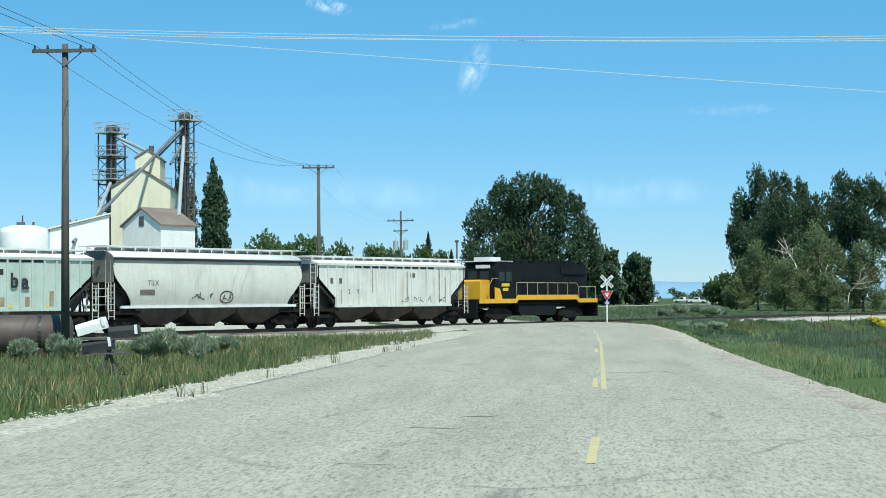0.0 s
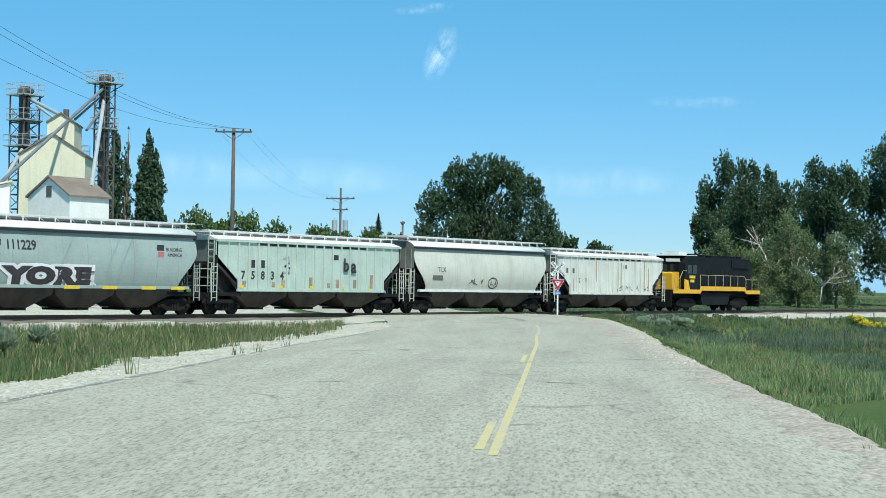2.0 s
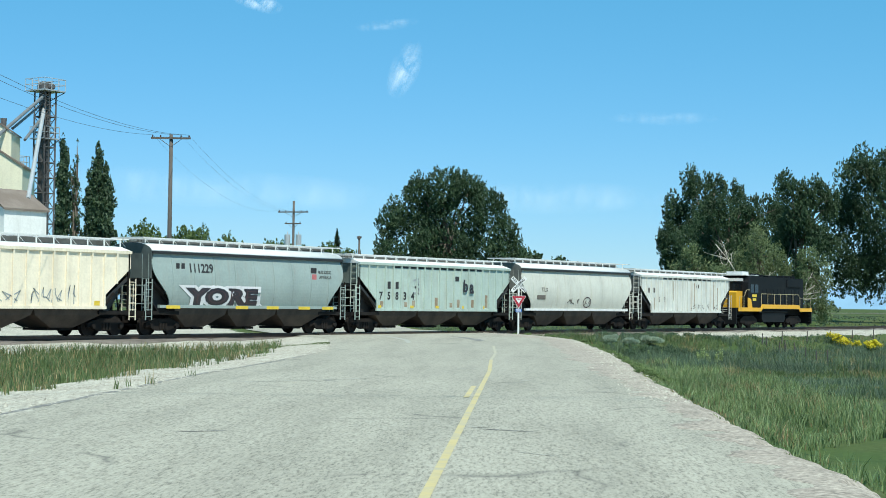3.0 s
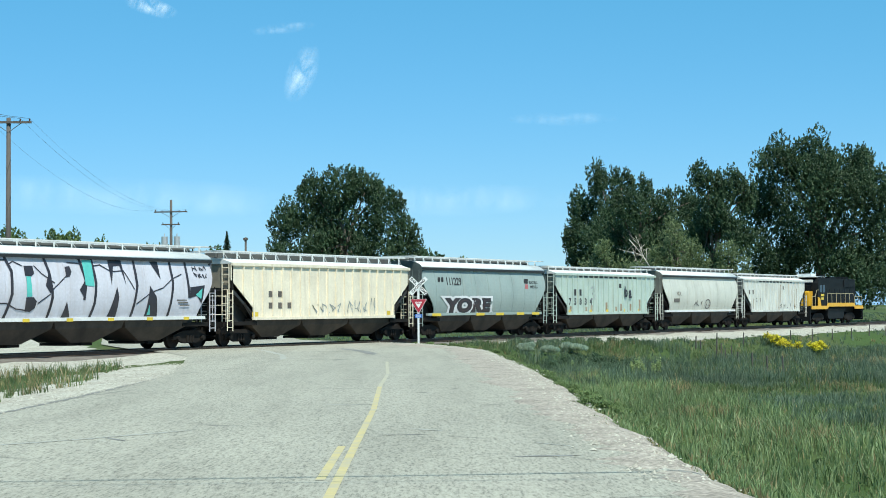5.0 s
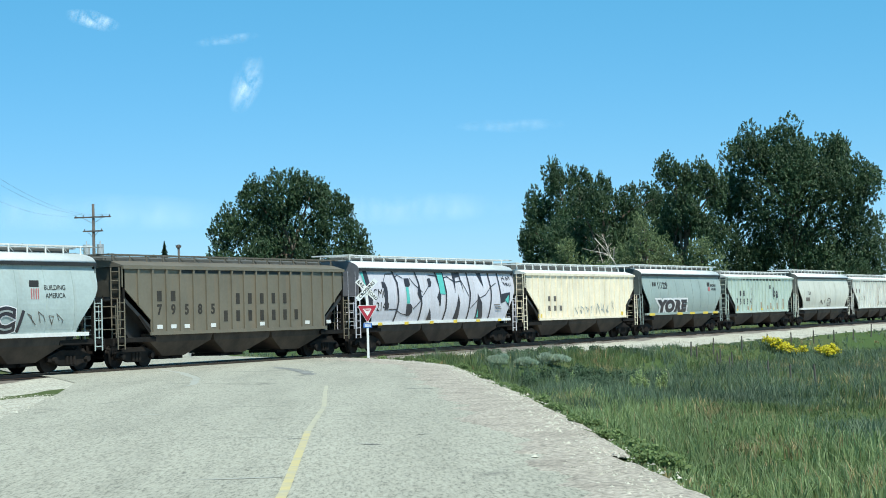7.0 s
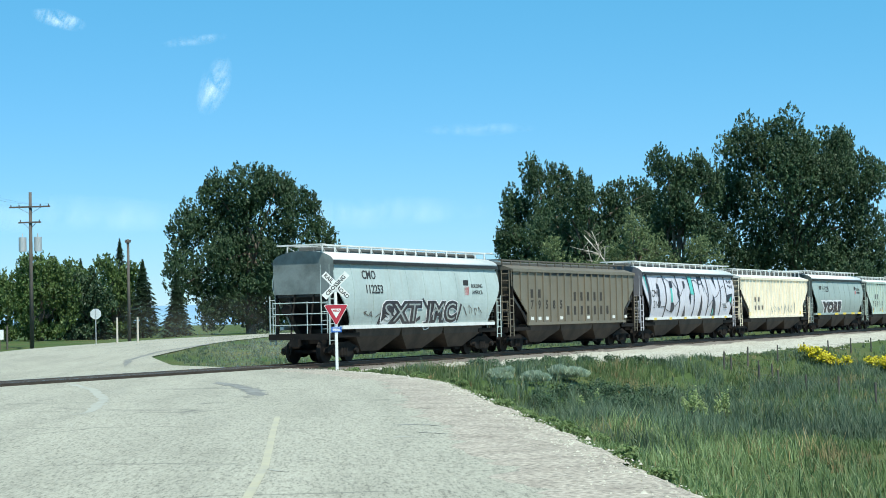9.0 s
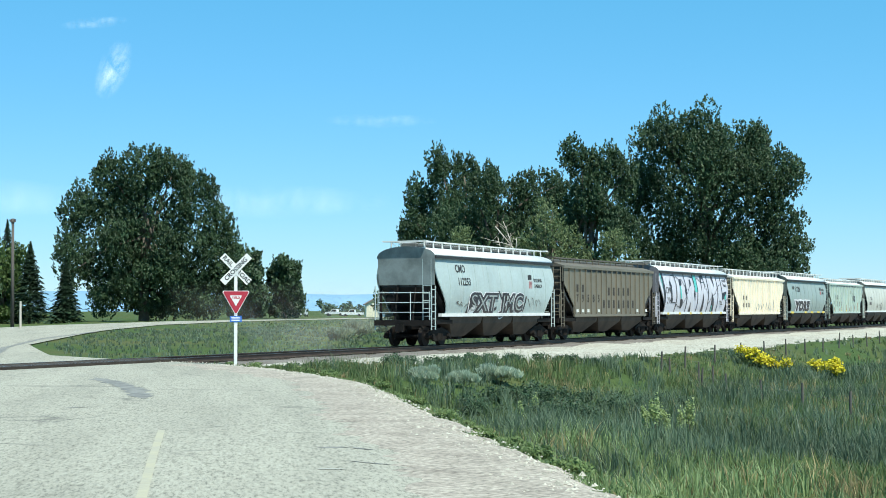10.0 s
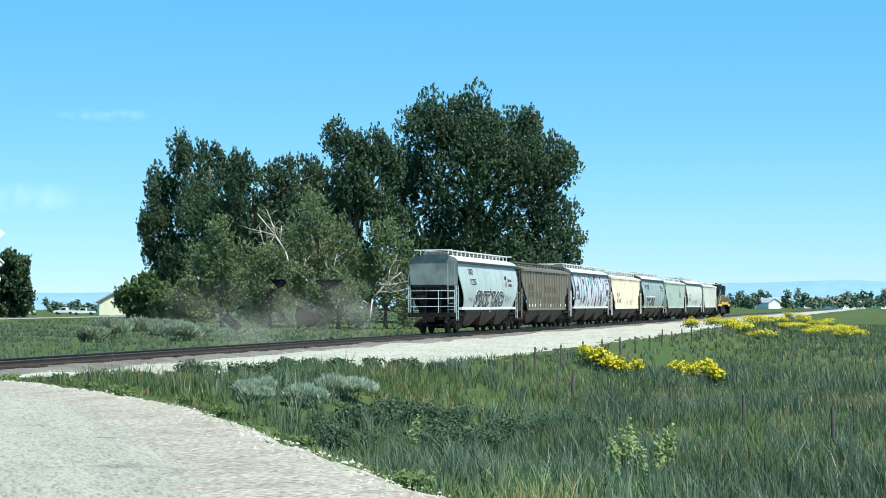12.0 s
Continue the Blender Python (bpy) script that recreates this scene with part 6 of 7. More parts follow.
    for a, b, r, m in (((25.6, 65.0, 21.5), (-1.54, 52.6, 7.4), 0.17, "spout_dark"), ((26.0, 65.4, 20.4), (13.4, 53.6, 10.4), 0.2, "galvanised"), ((22.7, 73.0, 20.5), (18.5, 62.6, 17.6), 0.18, "galvanised"),
                       ((21.0, 72.0, 15.0), (2.97, 56.0, 7.4), 0.2, "galvanised"), ((26.0, 65.7, 20.8), (19.5, 62.6, 17.6), 0.14, "spout_dark"), ((26.0, 65.5, 19.6), (20.5, 62.0, 16.6), 0.14, "spout_dark"), ((23.4, 72.6, 19.8), (20.5, 64.5, 16.8), 0.14, "galvanised")):
        bm = bmesh.new()
        tube(bm, a, b, r, r, 10)
        part("spout_pipe", bm, M[m], e, "long sloping grain spout")
    bm = bmesh.new()
    for i in range(4):
        tube(bm, (1.2 + i * 0.35, 56 - i * 0.35, 0), (2.0 + i * 0.5, 57.0 - i * 0.3, 9.8), 0.09, 0.09, 5)
    for k in range(7):
        tube(bm, (1.2, 56.0, 1 + k * 1.3), (3.4, 55.3, 1 + k * 1.3), 0.07, 0.07, 5)
    box(bm, 2.0, 4.2, 55.4, 57.4, 6.4, 9.4)
    part("spout_support", bm, M["tower_steel"], e, "dark steel support frame")
    bm = bmesh.new()
    tube(bm, (20, 64.4, 17.6), (20, 64.4, 18.7), 0.25, 0.3, 10)
    part("roof_vent", bm, M["tower_steel"], e)


def sheds():
    s = thing("white_shed", "white gabled shed with a grey-brown shingle roof", "shed")
    gabled(s, 9.4, 14.2, 52.1, 57.6, 0.0, 9.35, 11.05, M["white_wall"], M["shingle"], 0.2)
    bm = bmesh.new()
    box(bm, 9.36, 9.42, 54.5, 55.2, 9.3, 10.3)
    part("loft_window", bm, M["tower_steel"], s, "dark louvred loft opening")
    s = thing("metal_shed", "low pale metal shed with a sloping roof", "shed", pose(-2.8, 54.4, 0, 0, 0, -41.4))
    bm = bmesh.new()
    loft(bm, [[(0, y, 0), (0, y, 8.6), (5.5, y, 10.0), (5.5, y, 0)] for y in (0, 7)])
    part("wall", bm, M["white_wall"], s)
    bm = bmesh.new()
    loft(bm, [[(-0.2, y, 8.6), (-0.2, y, 8.75), (5.7, y, 10.25), (5.7, y, 10.1)] for y in (-0.2, 7.2)])
    part("roof", bm, M["cream_wall"], s, "pale sloping metal roof")
    s = thing("storage_tank", "white upright cylindrical storage tank with a hatch", "tank")
    bm = bmesh.new()
    pr = [(2.25, 0), (2.25, 8.2), (2.1, 8.7), (1.2, 8.95), (0.0, 9.0)]
    loft(bm, [[(-4.6 + r * math.cos(a), 56 + r * math.sin(a), z) for a in [6.28318 * i / 28 for i in range(28)]] for r, z in pr[:-1]])
    part("shell", bm, M["white_wall"], s, "", True)
    bm = bmesh.new()
    tube(bm, (-5.3, 55.6, 8.9), (-5.3, 55.6, 9.25), 0.4, 0.4, 12)
    part("hatch", bm, M["tower_steel"], s, "dark top hatch")
    bm = bmesh.new()
    tube(bm, (-5.1, 55.6, 9.2), (-5.1, 55.6, 9.9), 0.08, 0.08, 6)
    part("vent", bm, M["tower_steel"], s)
    bm = bmesh.new()
    tube(bm, (-3.8, 55.6, 8.95), (-3.8, 55.6, 9.3), 0.12, 0.12, 6)
    part("vent", bm, M["tower_steel"], s)


elevator()
sheds()


# ---- poles and wires ----
def utility_pole(x, y, top, arm, ang, label, arms=1, pots=False, r=0.17, lean=0.0):
    z = float(height(x, y)) - 0.1
    e = thing("utility_pole", label, "utility pole", pose(x, y, z, 0, 0, ang), "utility poles")
    h = top - z
    bm = bmesh.new()
    tube(bm, (0, 0, 0), (lean, 0, h), r, r * 0.68, 12)
    part("pole", bm, M["pole_wood"], e, "", True)
    ys = []
    for k in range(arms):
        zz, w = (h - 0.25, arm) if k == 0 else (h - 2.3, arm * 0.55)
        if arms > 1:
            zz = h - 1.15 if k == 0 else h - 2.35
        bm = bmesh.new()
        box(bm, -0.19, -0.09, -w / 2, w / 2, zz - 0.06, zz + 0.06)
        a = part("crossarm", bm, M["pole_wood"], e, "timber crossarm")
        bm = bmesh.new()
        for s in (-1, 1):
            tube(bm, (-0.15, s * w * 0.28, zz - 0.05), (-0.1, 0, zz - 0.55), 0.02, 0.02, 5)
        part("brace", bm, M["tower_steel"], a)
        for q in ((-0.46, -0.26, 0.26, 0.46) if k == 0 else (-0.42, 0.42)):
            bm = bmesh.new()
            tube(bm, (-0.14, q * w, zz + 0.06), (-0.14, q * w, zz + 0.2), 0.05, 0.035, 8)
            part("insulator", bm, M["insulator"], a, "brown glazed insulator")
            ys.append((q * w, zz + 0.2))
    if pots:
        for s in (-1, 1):
            bm = bmesh.new()
            tube(bm, (-0.1, s * 0.62, h - 4.6), (-0.1, s * 0.62, h - 3.5), 0.3, 0.3, 14)
            tube(bm, (-0.1, s * 0.62, h - 3.5), (-0.1, s * 0.62, h - 3.2), 0.06, 0.04, 6)
            part("transformer", bm, M["galvanised"], e, "pale grey pole transformer")
    m = e.matrix_world
    return [m @ Vector((-0.14, yy, zz)) for yy, zz in ys]


def wire(a, b, sag, r, mat, label, n=14):
    a, b = Vector(a), Vector(b)
    bm = bmesh.new()
    pts = [a.lerp(b, i / n) - Vector((0, 0, sag * 4 * (i / n) * (1 - i / n))) for i in range(n + 1)]
    q = (b - a).to_track_quat("Z", "Y")
    loft(bm, [[p + q @ Vector((r * math.cos(t), r * math.sin(t), 0)) for t in (0, 2.09, 4.19)] for p in pts])
    return tagged(obj("overhead_wire", bm, mat), label, "wire", "overhead wires")


ANG = math.degrees(math.atan2(39.5, 59.8))
W1 = utility_pole(-70.4, -25.1, 10.75, 2.25, ANG, "dark weathered wooden pole with one crossarm", r=0.16)
W2 = utility_pole(-10.55, 14.4, 12.2, 2.5, ANG, "dark weathered wooden pole with one crossarm", r=0.17)
W3 = utility_pole(48.4, 52.0, 12.2, 3.3, ANG - 14, "wooden pole with two crossarms and two transformers", 2, True, 0.17)
utility_pole(67.7, 57.8, 9.4, 0.5, ANG, "plain weathered wooden pole", 1, False, 0.16)
for i in (0, 1, 3):
    wire(W1[i], W2[i], 1.3, 0.011, M["wire_dark"], "thin dark overhead wire with a slack sag")
    wire(W1[i], W1[i] + (W1[i] - W2[i]) * 0.5, 0.3, 0.011, M["wire_dark"], "thin dark overhead wire with a slack sag")
    wire(W2[i], W3[i], 1.6, 0.006, M["wire_dark"], "thin dark overhead wire with a slack sag")
# the line that crosses the road overhead
for za, zb, sag in ((11.3, 10.54, 1.1), (11.25, 10.38, 1.1), (11.05, 10.45, 1.05), (10.75, 7.46, 0.06)):
    a, b = Vector((-80.5, -23.3, za)), Vector((-56.0, -57.0, zb))
    wire(a + (a - b) * 0.4, b + (b - a) * 0.4, sag, 0.012, M["wire"], "bright aluminium overhead wire crossing the road")


# ---- crossing sign ----
def sign_text(text, size, parent, at, mat, ry=0.0, label="black sign lettering"):
    cu = bpy.data.curves.new("lettering", "FONT")
    cu.body, cu.size, cu.align_x, cu.align_y, cu.extrude, cu.offset, cu.resolution_u = text, size, "CENTER", "CENTER", 0.002, 0.004, 3
    tmp = bpy.data.objects.new("lettering", cu)
    scene.collection.objects.link(tmp)
    me = bpy.data.meshes.new_from_object(tmp.evaluated_get(bpy.context.evaluated_depsgraph_get()))
    bpy.data.objects.remove(tmp)
    me.materials.clear()
    me.materials.append(mat)
    o = new("lettering", me)
    o.parent = parent
    o.matrix_local = Matrix.Translation(at) @ pose(0, 0, 0, 0, ry, 0) @ pose(0, 0, 0, 90, 0, 0)
    return tagged(o, label)


def crossing_sign():
    z = float(height(0, -5)) - 0.05
    e = thing("railroad_crossing_sign", "white railroad crossbuck over a red and white yield sign", "traffic sign", pose(0, -5.0, z, 0, 0, -53))
    bm = bmesh.new()
    box(bm, -0.05, 0.05, -0.05, 0.05, 0, 3.15)
    part("post", bm, M["sign_white"], e, "white post")
    zc = 2.98 - z
    for k, (ang, words) in enumerate(((-45, ("CROSSING",)), (45, ("RAIL", "ROAD")))):
        bm = bmesh.new()
        w, h = 1.22, 0.235
        box(bm, -w / 2, w / 2, -0.006, 0.006, -h / 2, h / 2)
        b = part("crossbuck_blade", bm, M["sign_white"], e, "white blade with black lettering")
        b.matrix_local = pose(0, -0.075 + 0.016 * k, zc) @ pose(0, 0, 0, 0, ang, 0)
        if k == 0:
            sign_text("CROSSING", 0.2, b, (0, -0.01, 0), M["letter"])
        else:
            sign_text("RAIL", 0.2, b, (-0.36, -0.01, 0), M["letter"])
            sign_text("ROAD", 0.2, b, (0.36, -0.01, 0), M["letter"])
    zy = 2.02 - z
    def tri(bm, s, y0, y1):
        v = [(-s / 2, s * 0.29), (s / 2, s * 0.29), (0, -s * 0.577)]
        out = []
        for i in range(3):
            a, b, c = Vector(v[i - 1]), Vector(v[i]), Vector(v[(i + 1) % 3])
            out += [b + (a - b).normalized() * s * 0.06, b + (c - b).normalized() * s * 0.06]
        prism(bm, [(p.x, p.y + zy) for p in out], y0, y1)
    for nm, s, m, y, lb in (("yield_panel", 0.92, "sign_white", -0.062, "white rimmed triangle"), ("yield_red", 0.86, "sign_red", -0.068, "red triangular band"), ("yield_center", 0.4, "sign_white", -0.074, "white inner triangle")):
        bm = bmesh.new()
        tri(bm, s, y - 0.005, y)
        part(nm, bm, M[m], e, lb)
    sign_text("YIELD", 0.1, e, (0, -0.081, zy + 0.04), M["sign_red"], 0, "small red word")
    bm = bmesh.new()
    box(bm, -0.19, 0.19, -0.064, -0.056, zy - 0.74, zy - 0.54)
    p = part("emergency_plate", bm, M["sign_blue"], e, "small blue emergency notice plate")
    for i in range(3):
        bm = bmesh.new()
        box(bm, -0.14, 0.14, -0.068, -0.064, zy - 0.6 - i * 0.05, zy - 0.575 - i * 0.05)
        part("lettering_bar", bm, M["sign_white"], p)


crossing_sign()


def stop_sign():
    x, y = 47.5, 45.0
    z = float(height(x, y))
    e = thing("stop_sign", "octagonal sign seen from its bare metal back", "traffic sign", pose(x, y, z, 0, 0, -50))
    bm = bmesh.new()
    tube(bm, (0, 0, 0), (0, 0, 2.75), 0.035, 0.035, 8)
    part("post", bm, M["galvanised"], e)
    bm = bmesh.new()
    prism(bm, [(0.42 * math.cos(a), 2.35 + 0.42 * math.sin(a)) for a in [math.pi / 8 + math.pi / 4 * i for i in range(8)]], 0.03, 0.04)
    part("panel", bm, M["sign_back"], e, "bare aluminium sign back")


stop_sign()


def mailboxes():
    x, y = -77.8, -35.35
    z = float(height(x, y)) - 0.02
    e = thing("mailbox_stand", "rough timber stand that carries rural mailboxes", "mailbox stand", pose(x, y, z, 0, 0, -50))
    bm = bmesh.new()
    tube(bm, (-0.22, 0, 0), (0.14, 0, 1.0), 0.05, 0.05, 8)
    tube(bm, (0.22, 0.05, 0), (-0.1, 0.05, 1.0), 0.05, 0.05, 8)
    box(bm, -0.75, 0.75, -0.15, 0.2, 0.98, 1.04)
    box(bm, -0.7, 0.6, -0.13, 0.18, 0.58, 0.63)
    part("stand", bm, M["pole_wood"], e)
    for dx, zz, ang, mat, lb in ((-0.4, 1.2, -16, "sign_white", "white weathered rural mailbox on a stand"), (0.46, 1.04, -4, "black", "black rural mailbox on a stand"), (-0.25, 0.68, -8, "sign_blue", "dark rural mailbox below a stand")):
        b = thing("mailbox", lb, "mailbox", pose(x, y, z, 0, 0, -50) @ pose(dx, 0, zz, 0, ang, 0), "mailboxes")
        bm = bmesh.new()
        pr = [(-0.15, 0), (0.15, 0), (0.15, 0.2)] + [(0.15 * math.cos(a), 0.2 + 0.13 * math.sin(a)) for a in (0.5, 1.05, 1.57, 2.1, 2.6)] + [(-0.15, 0.2)]
        loft(bm, [[(xx, yy, q) for yy, q in pr] for xx in (-0.44, 0.42)])
        part("box", bm, M[mat] if mat != "sign_blue" else M["black"], b)
        bm = bmesh.new()
        box(bm, 0.28, 0.36, -0.175, -0.16, 0.08, 0.34)
        part("flag", bm, M["sign_white"], b, "small signal flag")


mailboxes()


def ground_tank():
    """Old steel tank lying on saddles behind the roadside pole."""
    x, y = -68.7, -23.6
    z = float(height(x, y)) - 0.05
    e = thing("fuel_tank", "dark brown steel tank lying on timber saddles", "tank", pose(x, y, z, 0, 0, 139))
    r, zc, n = 0.74, 0.95, 28
    prof = [(0.0, 0.35), (0.06, 0.6), (0.16, 0.74), (4.6, 0.74), (4.7, 0.6), (4.76, 0.35)]
    bm = bmesh.new()
    loft(bm, [[(a, q * math.cos(6.28318 * i / n), zc + q * math.sin(6.28318 * i / n)) for i in range(n)] for a, q in prof])
    part("shell", bm, M["tank_brown"], e, "", True)
    for a in (1.2, 3.3):
        bm = bmesh.new()
        loft(bm, [[(a + k, (r + 0.02) * math.cos(6.28318 * i / n), zc + (r + 0.02) * math.sin(6.28318 * i / n)) for i in range(n)] for k in (-0.06, 0.06)])
        part("strap", bm, M["black"], e, "black steel strap")
        bm = bmesh.new()
        box(bm, a - 0.14, a + 0.14, -0.62, 0.62, 0.0, 0.5)
        part("saddle", bm, M["tie"], e, "dark timber saddle")
    bm = bmesh.new()
    tube(bm, (2.4, 0, zc + r - 0.03), (2.4, 0, zc + r + 0.12), 0.14, 0.14, 12)
    part("filler_cap", bm, M["tank_brown"], e)


ground_tank()


def fence(pts, label, h=0.78):
    e = thing("fence", label, "fence")
    tops = []
    for x, y in pts:
        z = float(height(x, y)) - 0.1
        lx, ly = random.uniform(-0.06, 0.06), random.uniform(-0.06, 0.06)
        bm = bmesh.new()
        tube(bm, (x, y, z), (x + lx, y + ly, z + h + 0.1 + random.uniform(-0.05, 0.12)), 0.045, 0.035, 7)
        part("post", bm, M["pole_wood"], e)
        tops.append(Vector((x + lx, y + ly, z + h)))
    for k in (0.12, 0.45):
        for a, b in zip(tops, tops[1:]):
            bm = bmesh.new()
            tube(bm, a - Vector((0, 0, k)), b - Vector((0, 0, k)), 0.004, 0.004, 3)
            part("wire", bm, M["wire_dark"], e)


fence([(-4.6, -26.8), (-0.9, -24.7), (2.8, -22.6), (6.5, -20.5), (10.1, -18.4), (13.0, -16.7), (15.7, -14.7)], "weathered wooden fence posts with thin wire in the field")
fence([(15.9, -14.3)] + [(19.5 + i * 4.6, -14.2 + 0.03 * i) for i in range(26)], "weathered wooden fence posts with thin wire along the track")
fence([(16.9, -15.5), (17.6, -15.9)], "short pair of leaning fence posts")


def yard_fence():
    e = thing("metal_gate", "grey farm gate and mesh fence by the road", "gate")
    for x, y in ((33.0, 44.8), (36.5, 46.5), (40.0, 48.2), (43, 49.6)):
        bm = bmesh.new()
        tube(bm, (x, y, 0), (x, y, 1.9), 0.07, 0.07, 8)
        part("post", bm, M["pole_wood"], e)
    for (xa, ya), (xb, yb) in (((33.0, 44.8), (36.5, 46.5)), ((36.5, 46.5), (40.0, 48.2))):
        for k in range(5):
            bm = bmesh.new()
            tube(bm, (xa, ya, 0.5 + k * 0.24), (xb, yb, 0.5 + k * 0.24), 0.03, 0.03, 5)
            part("rail", bm, M["galvanised"], e)
    for x, y in ((40.6, 48.2), (37.8, 46.6)):
        n = thing("notice_board", "small white notice on a fence", "sign", pose(x, y - 0.1, 1.25, 0, 0, -50))
        bm = bmesh.new()
        box(bm, -0.25, 0.25, -0.01, 0.01, -0.35, 0.35)
        part("panel", bm, M["sign_white"], n)
        bm = bmesh.new()
        box(bm, -0.03, 0.03, 0.012, 0.05, -1.2, 0.3)
        part("post", bm, M["pole_wood"], n)
    for x, y in ((55.0, 49.0), (56.6, 48.2)):
        z = float(height(x, y))
        b = thing("bollard", "pale upright post beside a driveway", "post", pose(x, y, z), "driveway posts")
        bm = bmesh.new()
        tube(bm, (0, 0, 0), (0, 0, 2.1), 0.09, 0.08, 8)
        part("post", bm, M["dead_wood"], b)


yard_fence()


# ---- grass and low plants ----
def blades(name, rng, P, h, w, mat, label, lean=0.26):
    """One bent blade per point."""
    n = len(P)
    a = rng.rand(n) * 6.283
    side = np.stack([np.cos(a), np.sin(a), np.zeros(n)], 1)
    tilt = rng.randn(n, 2) * lean * h[:, None] + np.array([0.10, 0.06]) * h[:, None]
    tip = P + np.c_[tilt, h * rng.uniform(0.85, 1.05, n)]
    mid = P + np.c_[tilt * 0.3, h * 0.55]
    V = np.stack([P - side * w[:, None], P + side * w[:, None], mid + side * w[:, None] * 0.8, tip, mid - side * w[:, None] * 0.8], 1).reshape(-1, 3)
    i = np.arange(n) * 5
    tri = np.stack([i, i + 1, i + 2, i, i + 2, i + 4, i + 4, i + 2, i + 3], 1).reshape(-1, 3)
    o = raw(name, V, tri, mat)
    return tagged(o, label, "grass", kind="stuff")


def zone(rng, n, x0, x1, y0, y1, test):
    x, y = rng.uniform(x0, x1, n), rng.uniform(y0, y1, n)
    k = test(x, y)
    return x[k], y[k]


def make_grass():
    rng = np.random.RandomState(77)
    jag = lambda x, y: 0.35 * waves(x, y, 2.6) + 0.22 * waves(y, x, 7.1)
    right = lambda x, y: -along(RE, x, y) + jag(x, y)
    on_gravel = lambda x, y: (x > 3.5) & (y > -np.interp(x, [3.5, 9, 14, 60, 140, 280], [5.5, 8.0, 12.0, 11.9, 10.6, 8.6]) + jag(x, y) * 1.2)
    X, Y = [], []
    for n, b, t in (
        (330000, (-62, 6, -46, -2.4), lambda x, y: (right(x, y) > 0.22) & (right(x, y) < 11) & ~on_gravel(x, y)),
        (140000, (-30, 36, -38, -9), lambda x, y: (right(x, y) > 9) & ((x > -6) | (right(x, y) < 24)) & ~on_gravel(x, y)),
        (30000, (-98, -60, -72, -42), lambda x, y: (right(x, y) > 0.22) & (right(x, y) < 7)),
        (42000, (36, 200, -36, -8), lambda x, y: ~on_gravel(x, y)),
        (150000, (-98, -30, -62, -9.5), lambda x, y: (along(LE, x, y) > 2.1 + jag(x, y)) & (y < -10.6 + jag(x, y)) & (along(LE, x, y) < 16)),
        (9000, (-88, -36, -52, -18), lambda x, y: (np.abs(along(LE, x, y)) < 0.16) & (waves(x, y, 0.9) > 0.1)),
        (26000, (6, 80, 3.5, 40), lambda x, y: (right(x, y) > 0.8) & (y > 4.6)),
        (20000, (80, 260, 4, 90), lambda x, y: (right(x, y) > 0.8) & (y > 4.6))):
        x, y = zone(rng, n, *b, t)
        X.append(x)
        Y.append(y)
    X, Y = np.concatenate(X), np.concatenate(Y)
    X, Y = np.repeat(X[::7], 7), np.repeat(Y[::7], 7)      # blades stand in tufts
    by_tuft = lambda q: np.repeat(q[::7], 7)
    X, Y = X + rng.randn(len(X)) * 0.055, Y + rng.randn(len(X)) * 0.055
    P = np.c_[X, Y, height(X, Y) - 0.03]
    off = np.abs(np.where(Y < 3, right(X, Y), 3))
    far = np.clip(np.hypot(X + 36, Y + 26) / 60, 0.75, 3.2)
    tall = (0.12 + 0.4 * smooth01((off - 0.5) / 3.0)) * (0.75 + 0.35 * waves(X, Y, 0.7)) * by_tuft(rng.uniform(0.55, 1.3, len(X))) * rng.uniform(0.7, 1.15, len(X))
    left = (along(LE, X, Y) > 1) & (Y < 0)
    tall = np.where(left, rng.uniform(0.18, 0.5, len(X)), tall)
    tall = np.where(X > 30, np.minimum(tall, 0.42), tall)
    tall = np.where((right(X, Y) > 7) & (Y < -20) & (X < -12), tall * 0.6, tall)   # the lower field is shorter
    wid = 0.0135 * far * rng.uniform(0.7, 1.5, len(X))
    patch = waves(X + 3, Y, 0.42) + 0.5 * waves(Y, X, 1.3) + by_tuft(rng.randn(len(X)) * 0.4)
    blue = (patch > 0.45 - 0.55 * ((X > -14) & (X < 10) & (Y < -17.5))) & (off > np.where(X < -20, 7.0, 2.4)) & (Y < 0) & ~left | (Y > 3)
    dry = (~blue) & ((patch < -1.15) | (rng.rand(len(X)) < np.where(X < -14, 0.05, 0.05)) | ((X > 6) & (X < 60) & (Y < -23) & (patch < -0.2)) | (left & (rng.rand(len(X)) < 0.2)))
    tall = np.where(blue, tall * 1.45, tall)
    tall = np.where(Y > 3, np.minimum(tall, 0.24), tall)
    edge = -np.interp(X, [3.5, 9, 14, 60, 140, 280], [5.5, 8.0, 12.0, 11.9, 10.6, 8.6]) - Y
    tall = np.where((X > 3) & (Y < 0), tall * (0.3 + 0.7 * smooth01(edge / 3.5)), tall)
    for sx, sy, sr in ((-3.3, -13.3, 0.5), (-2.1, -13.9, 0.5), (0.5, -14.0, 0.6)):
        tall = np.where(np.hypot(X - sx, Y - sy) < sr + 0.5, tall * 0.35, tall)
    pale = ~blue & ~dry & (X < -10) & (Y < 0) & (off < np.where(X < -20, 8.0, 6.5)) & (rng.rand(len(X)) < np.where(left, 0.2, 0.75))
    for nm, k, m, lb in (("pale_grass", pale, "blade_light", "fresh pale green grass beside the road"), ("grass", ~blue & ~dry & ~pale, "blade", "green grass beside the road and track"), ("tall_grass", blue, "blade_blue", "tall blue-green grass"), ("dry_grass", dry, "blade_dry", "dry tan grass stalks")):
        blades(nm, rng, P[k], tall[k], wid[k], M[m], lb)


make_grass()


